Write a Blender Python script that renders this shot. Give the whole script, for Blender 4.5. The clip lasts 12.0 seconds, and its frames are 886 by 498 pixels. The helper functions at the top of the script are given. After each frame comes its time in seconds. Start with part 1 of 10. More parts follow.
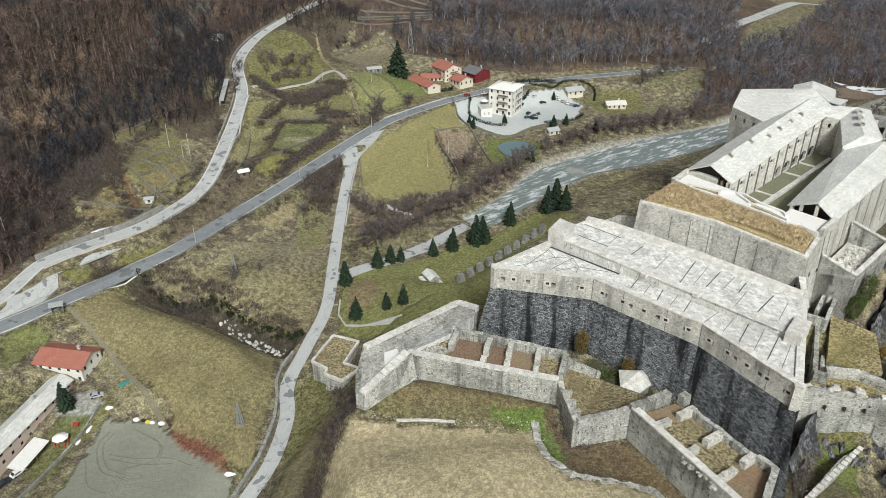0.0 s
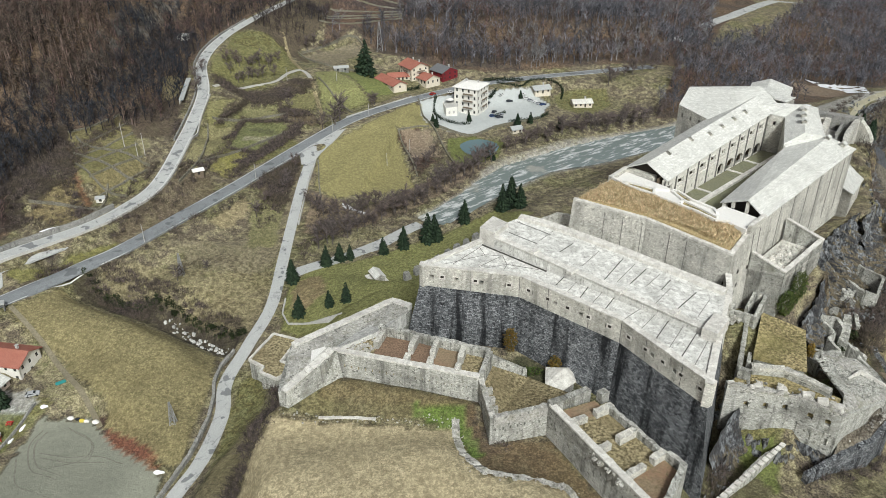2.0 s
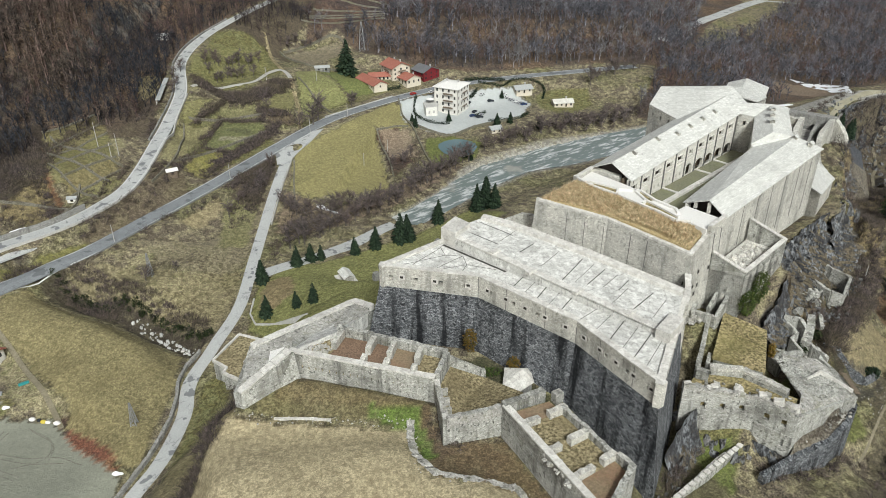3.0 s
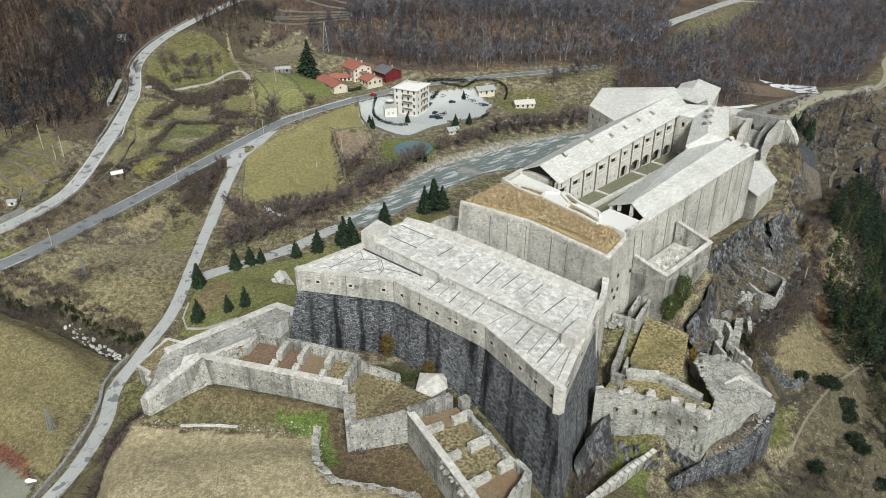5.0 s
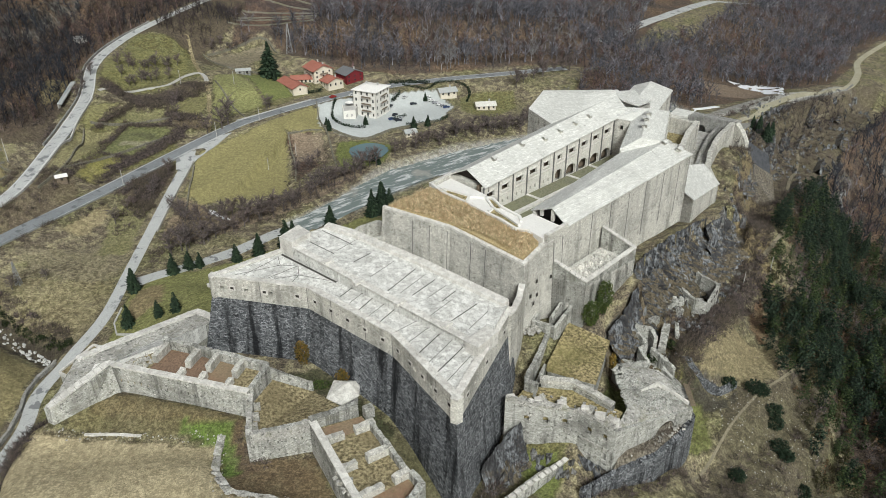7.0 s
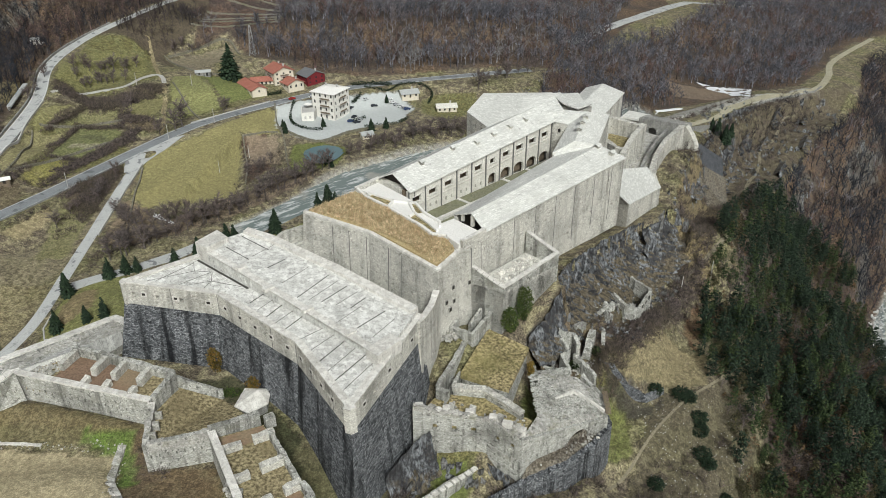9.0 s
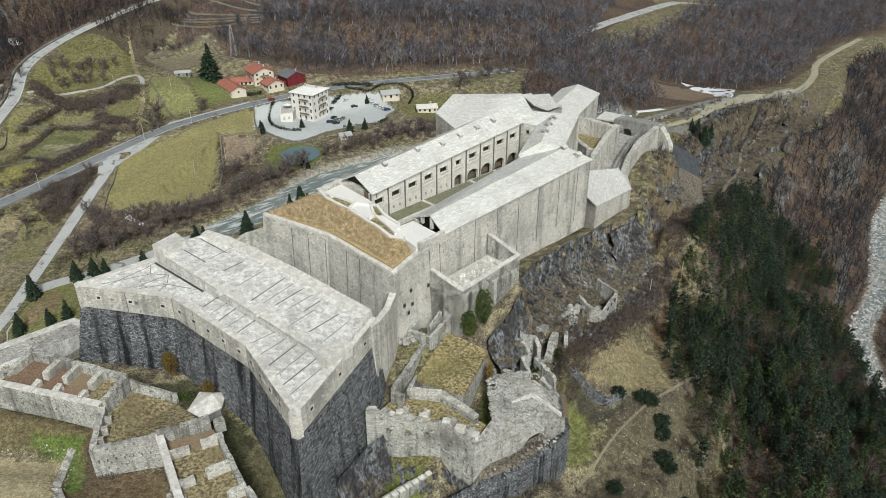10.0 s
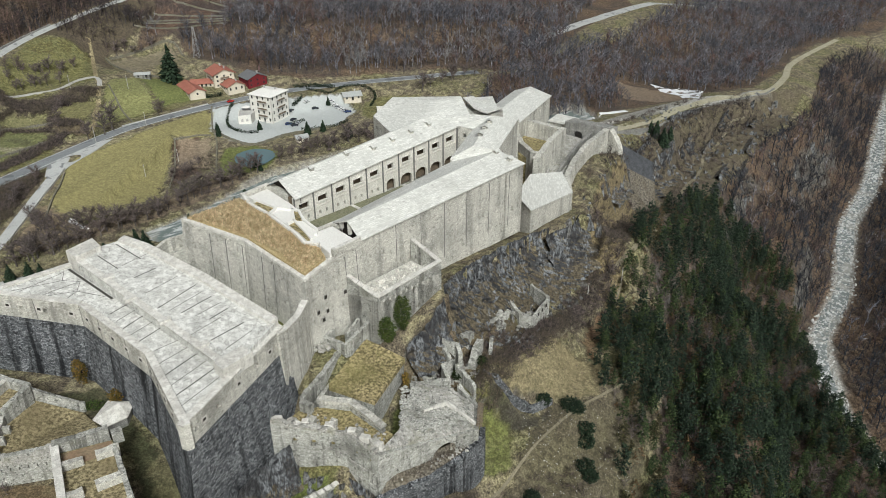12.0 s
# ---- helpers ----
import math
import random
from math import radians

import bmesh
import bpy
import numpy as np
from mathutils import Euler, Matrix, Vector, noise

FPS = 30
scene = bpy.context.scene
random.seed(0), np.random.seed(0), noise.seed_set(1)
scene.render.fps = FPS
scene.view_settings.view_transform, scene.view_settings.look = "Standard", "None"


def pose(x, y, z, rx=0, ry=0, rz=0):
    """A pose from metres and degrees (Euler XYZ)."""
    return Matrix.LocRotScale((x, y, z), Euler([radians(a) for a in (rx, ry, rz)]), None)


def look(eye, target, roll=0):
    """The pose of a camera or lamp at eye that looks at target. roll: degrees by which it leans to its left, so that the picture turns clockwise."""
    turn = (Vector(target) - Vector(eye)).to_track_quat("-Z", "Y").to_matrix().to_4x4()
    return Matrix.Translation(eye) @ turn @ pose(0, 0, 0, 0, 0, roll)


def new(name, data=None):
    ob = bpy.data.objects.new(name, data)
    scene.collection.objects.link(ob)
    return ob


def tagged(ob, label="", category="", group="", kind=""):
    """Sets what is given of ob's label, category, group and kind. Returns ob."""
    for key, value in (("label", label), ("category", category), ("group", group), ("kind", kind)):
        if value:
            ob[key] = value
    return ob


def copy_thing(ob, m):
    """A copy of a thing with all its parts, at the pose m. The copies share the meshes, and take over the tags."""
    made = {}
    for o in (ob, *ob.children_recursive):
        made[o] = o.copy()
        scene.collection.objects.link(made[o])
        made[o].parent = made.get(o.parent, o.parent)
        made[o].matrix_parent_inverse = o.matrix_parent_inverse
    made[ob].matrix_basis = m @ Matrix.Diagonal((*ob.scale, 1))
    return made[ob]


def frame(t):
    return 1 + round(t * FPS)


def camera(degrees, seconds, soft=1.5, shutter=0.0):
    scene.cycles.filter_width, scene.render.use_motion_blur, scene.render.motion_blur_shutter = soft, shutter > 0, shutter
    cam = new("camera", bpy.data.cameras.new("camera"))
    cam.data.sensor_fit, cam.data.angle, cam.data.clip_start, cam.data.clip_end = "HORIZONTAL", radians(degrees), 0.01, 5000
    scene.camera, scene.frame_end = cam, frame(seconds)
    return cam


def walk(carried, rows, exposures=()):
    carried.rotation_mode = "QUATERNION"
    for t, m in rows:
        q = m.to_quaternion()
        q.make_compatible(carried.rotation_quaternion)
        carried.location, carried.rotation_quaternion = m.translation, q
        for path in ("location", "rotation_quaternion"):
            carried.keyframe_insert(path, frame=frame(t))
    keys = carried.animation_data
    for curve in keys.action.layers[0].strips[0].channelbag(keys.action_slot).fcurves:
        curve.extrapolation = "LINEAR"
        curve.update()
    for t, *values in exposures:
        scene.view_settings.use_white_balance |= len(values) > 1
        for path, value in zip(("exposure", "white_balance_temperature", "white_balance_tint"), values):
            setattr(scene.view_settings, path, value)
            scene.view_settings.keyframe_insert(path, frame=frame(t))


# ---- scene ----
cam = camera(61.9, 12.0, 0.5)
METRES, EYE, TILT, LEAN, TURN = 136.0, 140.0, -29.0, 0.0, 0.0
ROWS = [
    (0.0, 0.0, 0.0, 0.0, 0.0, 0.0, -0.0),
    (0.5, 0.0345, -0.0021, -0.0023, -0.0, -0.0, 0.03),
    (1.0, 0.0714, -0.0029, -0.0033, 0.0, -0.02, 0.08),
    (1.5, 0.1098, -0.0026, -0.0039, -0.02, -0.03, 0.12),
    (2.0, 0.1491, -0.0017, -0.0041, -0.04, -0.03, 0.15),
    (2.5, 0.1903, -0.0001, -0.0034, -0.07, -0.05, 0.18),
    (3.0, 0.232, 0.0022, -0.0028, -0.11, -0.06, 0.2),
    (5.0, 0.4023, 0.0171, 0.0045, -0.21, -0.06, 0.31),
    (5.5, 0.4447, 0.0211, 0.0072, -0.25, -0.04, 0.3),
    (6.0, 0.487, 0.0253, 0.0099, -0.28, -0.04, 0.33),
    (6.5, 0.5294, 0.0296, 0.0126, -0.3, -0.05, 0.34),
    (7.0, 0.5719, 0.0342, 0.0154, -0.33, -0.06, 0.37),
    (9.0, 0.7418, 0.0525, 0.0254, -0.45, -0.04, 0.38),
    (9.5, 0.7842, 0.0571, 0.0283, -0.48, -0.05, 0.38),
    (10.0, 0.8262, 0.0616, 0.0307, -0.52, -0.06, 0.41),
    (10.5, 0.8684, 0.0664, 0.0332, -0.54, -0.07, 0.42),
    (11.0, 0.9103, 0.0713, 0.0359, -0.56, -0.06, 0.43),
    (11.5, 0.9525, 0.0761, 0.0387, -0.58, -0.05, 0.44),
    (12.0, 0.9943, 0.0809, 0.0414, -0.61, -0.05, 0.45),
]
walk(cam, [(t, pose(0, 0, EYE, TILT, LEAN, TURN) @ pose(METRES * x, METRES * y, METRES * z, 90 + pitch, roll, yaw)) for t, x, y, z, yaw, pitch, roll in ROWS],
     [(0.0, -0.05), (3.0, -0.08), (7.0, -0.17), (12.0, -0.2)])

# Overcast daylight: a pale sky with a broad, weak sun behind cloud
world = bpy.data.worlds.new("sky")
scene.world = world
world.use_nodes = True
sky_nodes = world.node_tree.nodes
sky = sky_nodes.new("ShaderNodeTexSky")
sky.sky_type, sky.sun_disc = "NISHITA", False
SUN_UP, SUN_TURN = radians(42), radians(168)
sky.sun_elevation, sky.sun_rotation, sky.air_density, sky.dust_density = SUN_UP, SUN_TURN, 1.0, 4.0
pale = sky_nodes.new("ShaderNodeHueSaturation")
pale.inputs["Saturation"].default_value = 0.35
world.node_tree.links.new(sky.outputs[0], pale.inputs["Color"])
world.node_tree.links.new(pale.outputs[0], sky_nodes["Background"].inputs["Color"])
sky_nodes["Background"].inputs["Strength"].default_value = 0.104
sun = new("sun", bpy.data.lights.new("sun", "SUN"))
sun.data.energy, sun.data.angle, sun.data.color = 3.65, radians(12), (0.945, 1.0, 0.975)
sun_way = Vector((math.sin(SUN_TURN) * math.cos(SUN_UP), math.cos(SUN_TURN) * math.cos(SUN_UP), math.sin(SUN_UP)))
sun.matrix_world = look(sun_way * 400, (0, 0, 0))


# ---------------------------------------------------------------- materials
def shader(name, rough=0.9):
    m = bpy.data.materials.new(name)
    m.use_nodes = True
    nodes, links = m.node_tree.nodes, m.node_tree.links
    bsdf = nodes["Principled BSDF"]
    bsdf.inputs["Roughness"].default_value = rough
    bsdf.inputs["Specular IOR Level"].default_value = 0.25
    return m, nodes, links, bsdf


def link_value(links, value, socket):
    if isinstance(value, (int, float)):
        socket.default_value = value
    elif isinstance(value, tuple):
        socket.default_value = (*value, 1) if len(value) == 3 and socket.type == "RGBA" else value
    else:
        links.new(value, socket)


def place(nodes, links, stretch=(1, 1, 1)):
    """World-size coordinates, stretched."""
    geo = nodes.new("ShaderNodeNewGeometry")
    mapping = nodes.new("ShaderNodeMapping")
    mapping.inputs["Scale"].default_value = stretch
    links.new(geo.outputs["Position"], mapping.inputs["Vector"])
    return mapping.outputs[0]


def noise_node(nodes, links, scale, detail=4, vec=None, rough=0.6):
    n = nodes.new("ShaderNodeTexNoise")
    n.inputs["Scale"].default_value, n.inputs["Detail"].default_value, n.inputs["Roughness"].default_value = scale, detail, rough
    links.new(vec if vec else place(nodes, links), n.inputs["Vector"])
    return n.outputs["Fac"]


def span(nodes, links, value, a, b, lo=0.0, hi=1.0):
    r = nodes.new("ShaderNodeMapRange")
    r.inputs["From Min"].default_value, r.inputs["From Max"].default_value = a, b
    r.inputs["To Min"].default_value, r.inputs["To Max"].default_value = lo, hi
    links.new(value, r.inputs["Value"])
    return r.outputs[0]


def blend(nodes, links, fac, a, b, how="MIX"):
    m = nodes.new("ShaderNodeMix")
    m.data_type, m.blend_type = "RGBA", how
    link_value(links, fac, m.inputs[0])
    link_value(links, a, m.inputs[6])
    link_value(links, b, m.inputs[7])
    return m.outputs[2]


def times(nodes, links, a, b, how="MULTIPLY"):
    m = nodes.new("ShaderNodeMath")
    m.operation = how
    link_value(links, a, m.inputs[0])
    link_value(links, b, m.inputs[1])
    return m.outputs[0]


def relief(nodes, links, bsdf, value, strength, depth=0.1):
    b = nodes.new("ShaderNodeBump")
    b.inputs["Strength"].default_value, b.inputs["Distance"].default_value = strength, depth
    links.new(value, b.inputs["Height"])
    links.new(b.outputs[0], bsdf.inputs["Normal"])


def face_lines(nodes, links, turn=None):
    """Coordinates that lie in each face: along its contour and up its slope; or on the plan, turned by so many degrees."""
    geo = nodes.new("ShaderNodeNewGeometry")
    if turn is not None:
        mapping = nodes.new("ShaderNodeMapping")
        mapping.inputs["Rotation"].default_value = (0, 0, radians(turn))
        links.new(geo.outputs["Position"], mapping.inputs["Vector"])
        return mapping.outputs[0]

    def vec(how, a, b):
        v = nodes.new("ShaderNodeVectorMath")
        v.operation = how
        for value, socket in ((a, v.inputs[0]), (b, v.inputs[1])):
            if isinstance(value, tuple):
                socket.default_value = value
            elif value is not None:
                links.new(value, socket)
        return v

    n = geo.outputs["True Normal"]
    t = vec("CROSS_PRODUCT", n, (0.0, 0.0, 1.0)).outputs[0]
    t = vec("NORMALIZE", vec("ADD", t, (0.0007, 0.0007, 0.0)).outputs[0], None).outputs[0]
    b = vec("CROSS_PRODUCT", n, t).outputs[0]
    xyz = nodes.new("ShaderNodeCombineXYZ")
    links.new(vec("DOT_PRODUCT", geo.outputs["Position"], t).outputs["Value"], xyz.inputs[0])
    links.new(vec("DOT_PRODUCT", geo.outputs["Position"], b).outputs["Value"], xyz.inputs[1])
    return xyz.outputs[0]


def scaled(nodes, links, vec, stretch):
    mapping = nodes.new("ShaderNodeMapping")
    mapping.inputs["Scale"].default_value = stretch
    links.new(vec, mapping.inputs["Vector"])
    return mapping.outputs[0]


def coursed(nodes, links, vec, length, height, gap, wander=0.25):
    """Stones in courses: (a tone from stone to stone, the joints)."""
    drift = nodes.new("ShaderNodeTexNoise")
    drift.inputs["Scale"].default_value, drift.inputs["Detail"].default_value = 0.7, 5
    links.new(vec, drift.inputs["Vector"])
    bend = nodes.new("ShaderNodeVectorMath")
    bend.operation = "MULTIPLY_ADD"
    bend.inputs[1].default_value = (wander, wander, 0)
    links.new(drift.outputs["Color"], bend.inputs[0])
    links.new(vec, bend.inputs[2])
    brick = nodes.new("ShaderNodeTexBrick")
    brick.inputs["Color1"].default_value, brick.inputs["Color2"].default_value, brick.inputs["Mortar"].default_value = (0, 0, 0, 1), (1, 1, 1, 1), (0.5, 0.5, 0.5, 1)
    brick.inputs["Scale"].default_value, brick.inputs["Mortar Size"].default_value, brick.inputs["Mortar Smooth"].default_value = 1.0, gap, 0.3
    brick.inputs["Brick Width"].default_value, brick.inputs["Row Height"].default_value = length, height
    links.new(bend.outputs[0], brick.inputs["Vector"])
    tone = nodes.new("ShaderNodeSeparateColor")
    links.new(brick.outputs["Color"], tone.inputs[0])
    return tone.outputs[0], brick.outputs["Fac"]


def masonry(name, light, dark, joint, length=0.8, height=0.36, streak=0.5, patch=0.5, moss=0.0, run=0.55, loose=False, specks=0.6, lines=0.32):
    """Stone in rough courses, with rain streaks, specks and large stains; loose stone lies in no courses."""
    m, nodes, links, bsdf = shader(name, 0.95)
    face = face_lines(nodes, links)
    if loose:
        vec = place(nodes, links, (1.3, 1.3, 1.3))
        cells, edges = nodes.new("ShaderNodeTexVoronoi"), nodes.new("ShaderNodeTexVoronoi")
        edges.feature = "DISTANCE_TO_EDGE"
        for v in (cells, edges):
            v.inputs["Scale"].default_value = 1.0
            links.new(vec, v.inputs["Vector"])
        split = nodes.new("ShaderNodeSeparateColor")
        links.new(cells.outputs["Color"], split.inputs[0])
        tone, gap = split.outputs[0], span(nodes, links, edges.outputs["Distance"], 0.0, 0.1, 1, 0)
    else:
        tone, gap = coursed(nodes, links, face, length, height, 0.05, 0.9)
    stone = blend(nodes, links, times(nodes, links, tone, 0.85), light, dark)
    grain = noise_node(nodes, links, 2.6, 6, rough=0.7)
    stone = blend(nodes, links, span(nodes, links, grain, 0.47, 0.60, 0, 0.85), stone, dark)
    fleck = noise_node(nodes, links, 1.1, 3)
    stone = blend(nodes, links, span(nodes, links, fleck, 0.59, 0.64, 0, min(1, specks * 1.25)), stone, joint)
    big = noise_node(nodes, links, 0.09, 6, rough=0.7)
    stone = blend(nodes, links, span(nodes, links, big, 0.46, 0.66, 0, patch), stone, joint)
    rain = noise_node(nodes, links, 1.0, 9, scaled(nodes, links, face, (run, 0.02, 1)))
    stone = blend(nodes, links, span(nodes, links, rain, 0.50, 0.62, 0, streak), stone, joint)
    if moss:
        green = noise_node(nodes, links, 0.35, 5)
        stone = blend(nodes, links, span(nodes, links, green, 0.52, 0.7, 0, moss), stone, (0.16, 0.16, 0.07))
    stone = blend(nodes, links, times(nodes, links, gap, lines), stone, joint)
    links.new(stone, bsdf.inputs["Base Color"])
    height_ = times(nodes, links, span(nodes, links, gap, 0, 1, 1, 0), grain, "ADD")
    relief(nodes, links, bsdf, height_, 0.8, 0.12)
    return m


def slabs(name, light, dark, joint, length=1.3, height=0.7, stain=0.35, lines=0.6, turn=None, streaks=0.4):
    """Split stone slabs in courses, pale and weathered."""
    m, nodes, links, bsdf = shader(name, 0.85)
    face = face_lines(nodes, links, turn)
    tone, gap = coursed(nodes, links, face, length, height, 0.05, 0.2)
    col = blend(nodes, links, times(nodes, links, tone, 0.75), light, dark)
    along = noise_node(nodes, links, 1.0, 5, scaled(nodes, links, face, (0.35, 1.6, 1)))
    col = blend(nodes, links, span(nodes, links, along, 0.48, 0.64, 0, streaks), col, dark)
    big = noise_node(nodes, links, 0.10, 7, rough=0.7)
    col = blend(nodes, links, span(nodes, links, big, 0.48, 0.68, 0, stain), col, joint)
    fine = noise_node(nodes, links, 1.3, 5, scaled(nodes, links, face, (0.8, 2.2, 1)), 0.7)
    col = blend(nodes, links, span(nodes, links, fine, 0.5, 0.62, 0, 0.75), col, dark)
    fleck = noise_node(nodes, links, 0.6, 4, rough=0.7)
    col = blend(nodes, links, span(nodes, links, fleck, 0.60, 0.68, 0, 0.5), col, joint)
    col = blend(nodes, links, times(nodes, links, gap, lines), col, joint)
    links.new(col, bsdf.inputs["Base Color"])
    relief(nodes, links, bsdf, times(nodes, links, tone, span(nodes, links, gap, 0, 1, 1, 0), "ADD"), 0.7, 0.08)
    return m


def crazy_slabs(name, light, dark, joint, size=0.5, stretch=(1.0, 1.7, 1.0), turn=40, cracks=0.65):
    """Large split slabs of uneven outline, weathered, with dark cracks here and there."""
    m, nodes, links, bsdf = shader(name, 0.88)
    face = scaled(nodes, links, face_lines(nodes, links, turn), stretch)
    drift = nodes.new("ShaderNodeTexNoise")
    drift.inputs["Scale"].default_value, drift.inputs["Detail"].default_value = 0.9, 4
    links.new(face, drift.inputs["Vector"])
    bend = nodes.new("ShaderNodeVectorMath")
    bend.operation = "MULTIPLY_ADD"
    bend.inputs[1].default_value = (0.7, 0.7, 0)
    links.new(drift.outputs["Color"], bend.inputs[0])
    links.new(face, bend.inputs[2])
    cells, edges = nodes.new("ShaderNodeTexVoronoi"), nodes.new("ShaderNodeTexVoronoi")
    edges.feature = "DISTANCE_TO_EDGE"
    for v in (cells, edges):
        v.voronoi_dimensions = "2D"
        v.inputs["Scale"].default_value = size
        links.new(bend.outputs[0], v.inputs["Vector"])
    split = nodes.new("ShaderNodeSeparateColor")
    links.new(cells.outputs["Color"], split.inputs[0])
    tone = split.outputs[0]
    big, mid_n, fine = noise_node(nodes, links, 0.11, 6, rough=0.7), noise_node(nodes, links, 0.7, 5, rough=0.65), noise_node(nodes, links, 3.2, 5, rough=0.7)
    col = blend(nodes, links, times(nodes, links, tone, 0.6), light, dark)
    col = blend(nodes, links, span(nodes, links, mid_n, 0.46, 0.64, 0, 0.75), col, dark)
    col = blend(nodes, links, span(nodes, links, fine, 0.52, 0.66, 0, 0.55), col, joint)
    col = blend(nodes, links, span(nodes, links, big, 0.5, 0.7, 0, 0.35), col, joint)
    crack = times(nodes, links, span(nodes, links, edges.outputs["Distance"], 0.0, 0.06, cracks, 0), span(nodes, links, mid_n, 0.42, 0.58, 0.12, 1.0))
    col = blend(nodes, links, crack, col, joint)
    links.new(col, bsdf.inputs["Base Color"])
    relief(nodes, links, bsdf, times(nodes, links, tone, span(nodes, links, crack, 0, 1, 1, 0), "ADD"), 0.7, 0.1)
    return m


def mottled(name, light, dark, scale=1.0, rough=0.9, bump=0.3, depth=0.05, stretch=(1, 1, 1), second=None, vary=0.0, island=0.0):
    """A surface that varies at two scales, and a little from thing to thing."""
    m, nodes, links, bsdf = shader(name, rough)
    vec = place(nodes, links, stretch)
    fine = noise_node(nodes, links, 3 * scale, 6, vec)
    large = noise_node(nodes, links, 0.25 * scale, 4, vec)
    col = blend(nodes, links, span(nodes, links, fine, 0.4, 0.6), light, dark)
    col = blend(nodes, links, span(nodes, links, large, 0.4, 0.65, 0, 0.6), col, second if second else dark)
    if vary or island:
        source = nodes.new("ShaderNodeObjectInfo").outputs["Random"] if vary else nodes.new("ShaderNodeNewGeometry").outputs["Random Per Island"]
        hsv = nodes.new("ShaderNodeHueSaturation")
        amount = vary or island
        links.new(span(nodes, links, source, 0, 1, 1 - amount, 1 + amount), hsv.inputs["Value"])
        links.new(span(nodes, links, source, 0, 1, 0.5 + 0.05 * amount, 0.5 - 0.05 * amount), hsv.inputs["Hue"])
        links.new(col, hsv.inputs["Color"])
        col = hsv.outputs[0]
    links.new(col, bsdf.inputs["Base Color"])
    relief(nodes, links, bsdf, fine, bump, depth)
    return m


def plain(name, colour, rough=0.6, metal=0.0):
    return_value = mottled(name, colour, tuple(c * 0.82 for c in colour), 1.0, rough, 0.1, 0.02)
    return_value.node_tree.nodes["Principled BSDF"].inputs["Metallic"].default_value = metal
    return return_value


STONE = masonry("pale_masonry", (0.82, 0.80, 0.725), (0.47, 0.45, 0.395), (0.085, 0.082, 0.072), streak=0.36, patch=0.42, run=0.24, specks=0.35)
STONE_GREY = masonry("grey_masonry", (0.45, 0.44, 0.41), (0.24, 0.235, 0.22), (0.08, 0.08, 0.075), streak=0.5, patch=0.45, moss=0.25, specks=0.35)
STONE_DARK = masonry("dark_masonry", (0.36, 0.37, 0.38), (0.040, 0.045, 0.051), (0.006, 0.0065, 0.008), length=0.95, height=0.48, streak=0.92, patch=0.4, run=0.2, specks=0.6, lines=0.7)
COPING = crazy_slabs("coping_stone", (0.72, 0.70, 0.65), (0.46, 0.435, 0.395), (0.17, 0.16, 0.145), 0.8, (1, 1, 1), 15, 0.3)
TERRACE = crazy_slabs("terrace_slabs", (0.78, 0.77, 0.73), (0.43, 0.42, 0.385), (0.085, 0.082, 0.075), 0.62, (1.0, 1.8, 1.0), 48)
ROOF_SLAB = slabs("roof_slabs", (0.73, 0.725, 0.68), (0.48, 0.475, 0.44), (0.23, 0.225, 0.205), 1.5, 0.55, 0.22, 0.28, None, 0.6)
PLASTER = mottled("worn_plaster", (0.72, 0.70, 0.635), (0.47, 0.45, 0.40), 0.8, 0.9, 0.2)
WHITE_PAINT = mottled("white_render", (0.74, 0.72, 0.66), (0.62, 0.60, 0.55), 0.8, 0.85, 0.1)
PALE_ROOF = mottled("pale_screed", (0.80, 0.78, 0.74), (0.66, 0.64, 0.60), 0.8, 0.85, 0.1)
PIPE = plain("grey_pipe", (0.17, 0.165, 0.155), 0.6)
SLATE = mottled("slate_facing", (0.115, 0.12, 0.13), (0.032, 0.034, 0.038), 1.2, 0.8, 0.8, 0.2, (1, 1, 2))
DRY_GRASS = mottled("tall_dry_grass", (0.56, 0.46, 0.27), (0.30, 0.23, 0.115), 0.9, 0.95, 0.9, 0.4, second=(0.38, 0.28, 0.14))
TURF = mottled("turf", (0.42, 0.345, 0.185), (0.10, 0.082, 0.042), 0.42, 0.95, 0.8, 0.2, second=(0.21, 0.185, 0.075))
DIRT = mottled("bare_earth", (0.27, 0.20, 0.13), (0.18, 0.14, 0.09), 0.6, 0.95, 0.5, 0.12, second=(0.25, 0.14, 0.09))
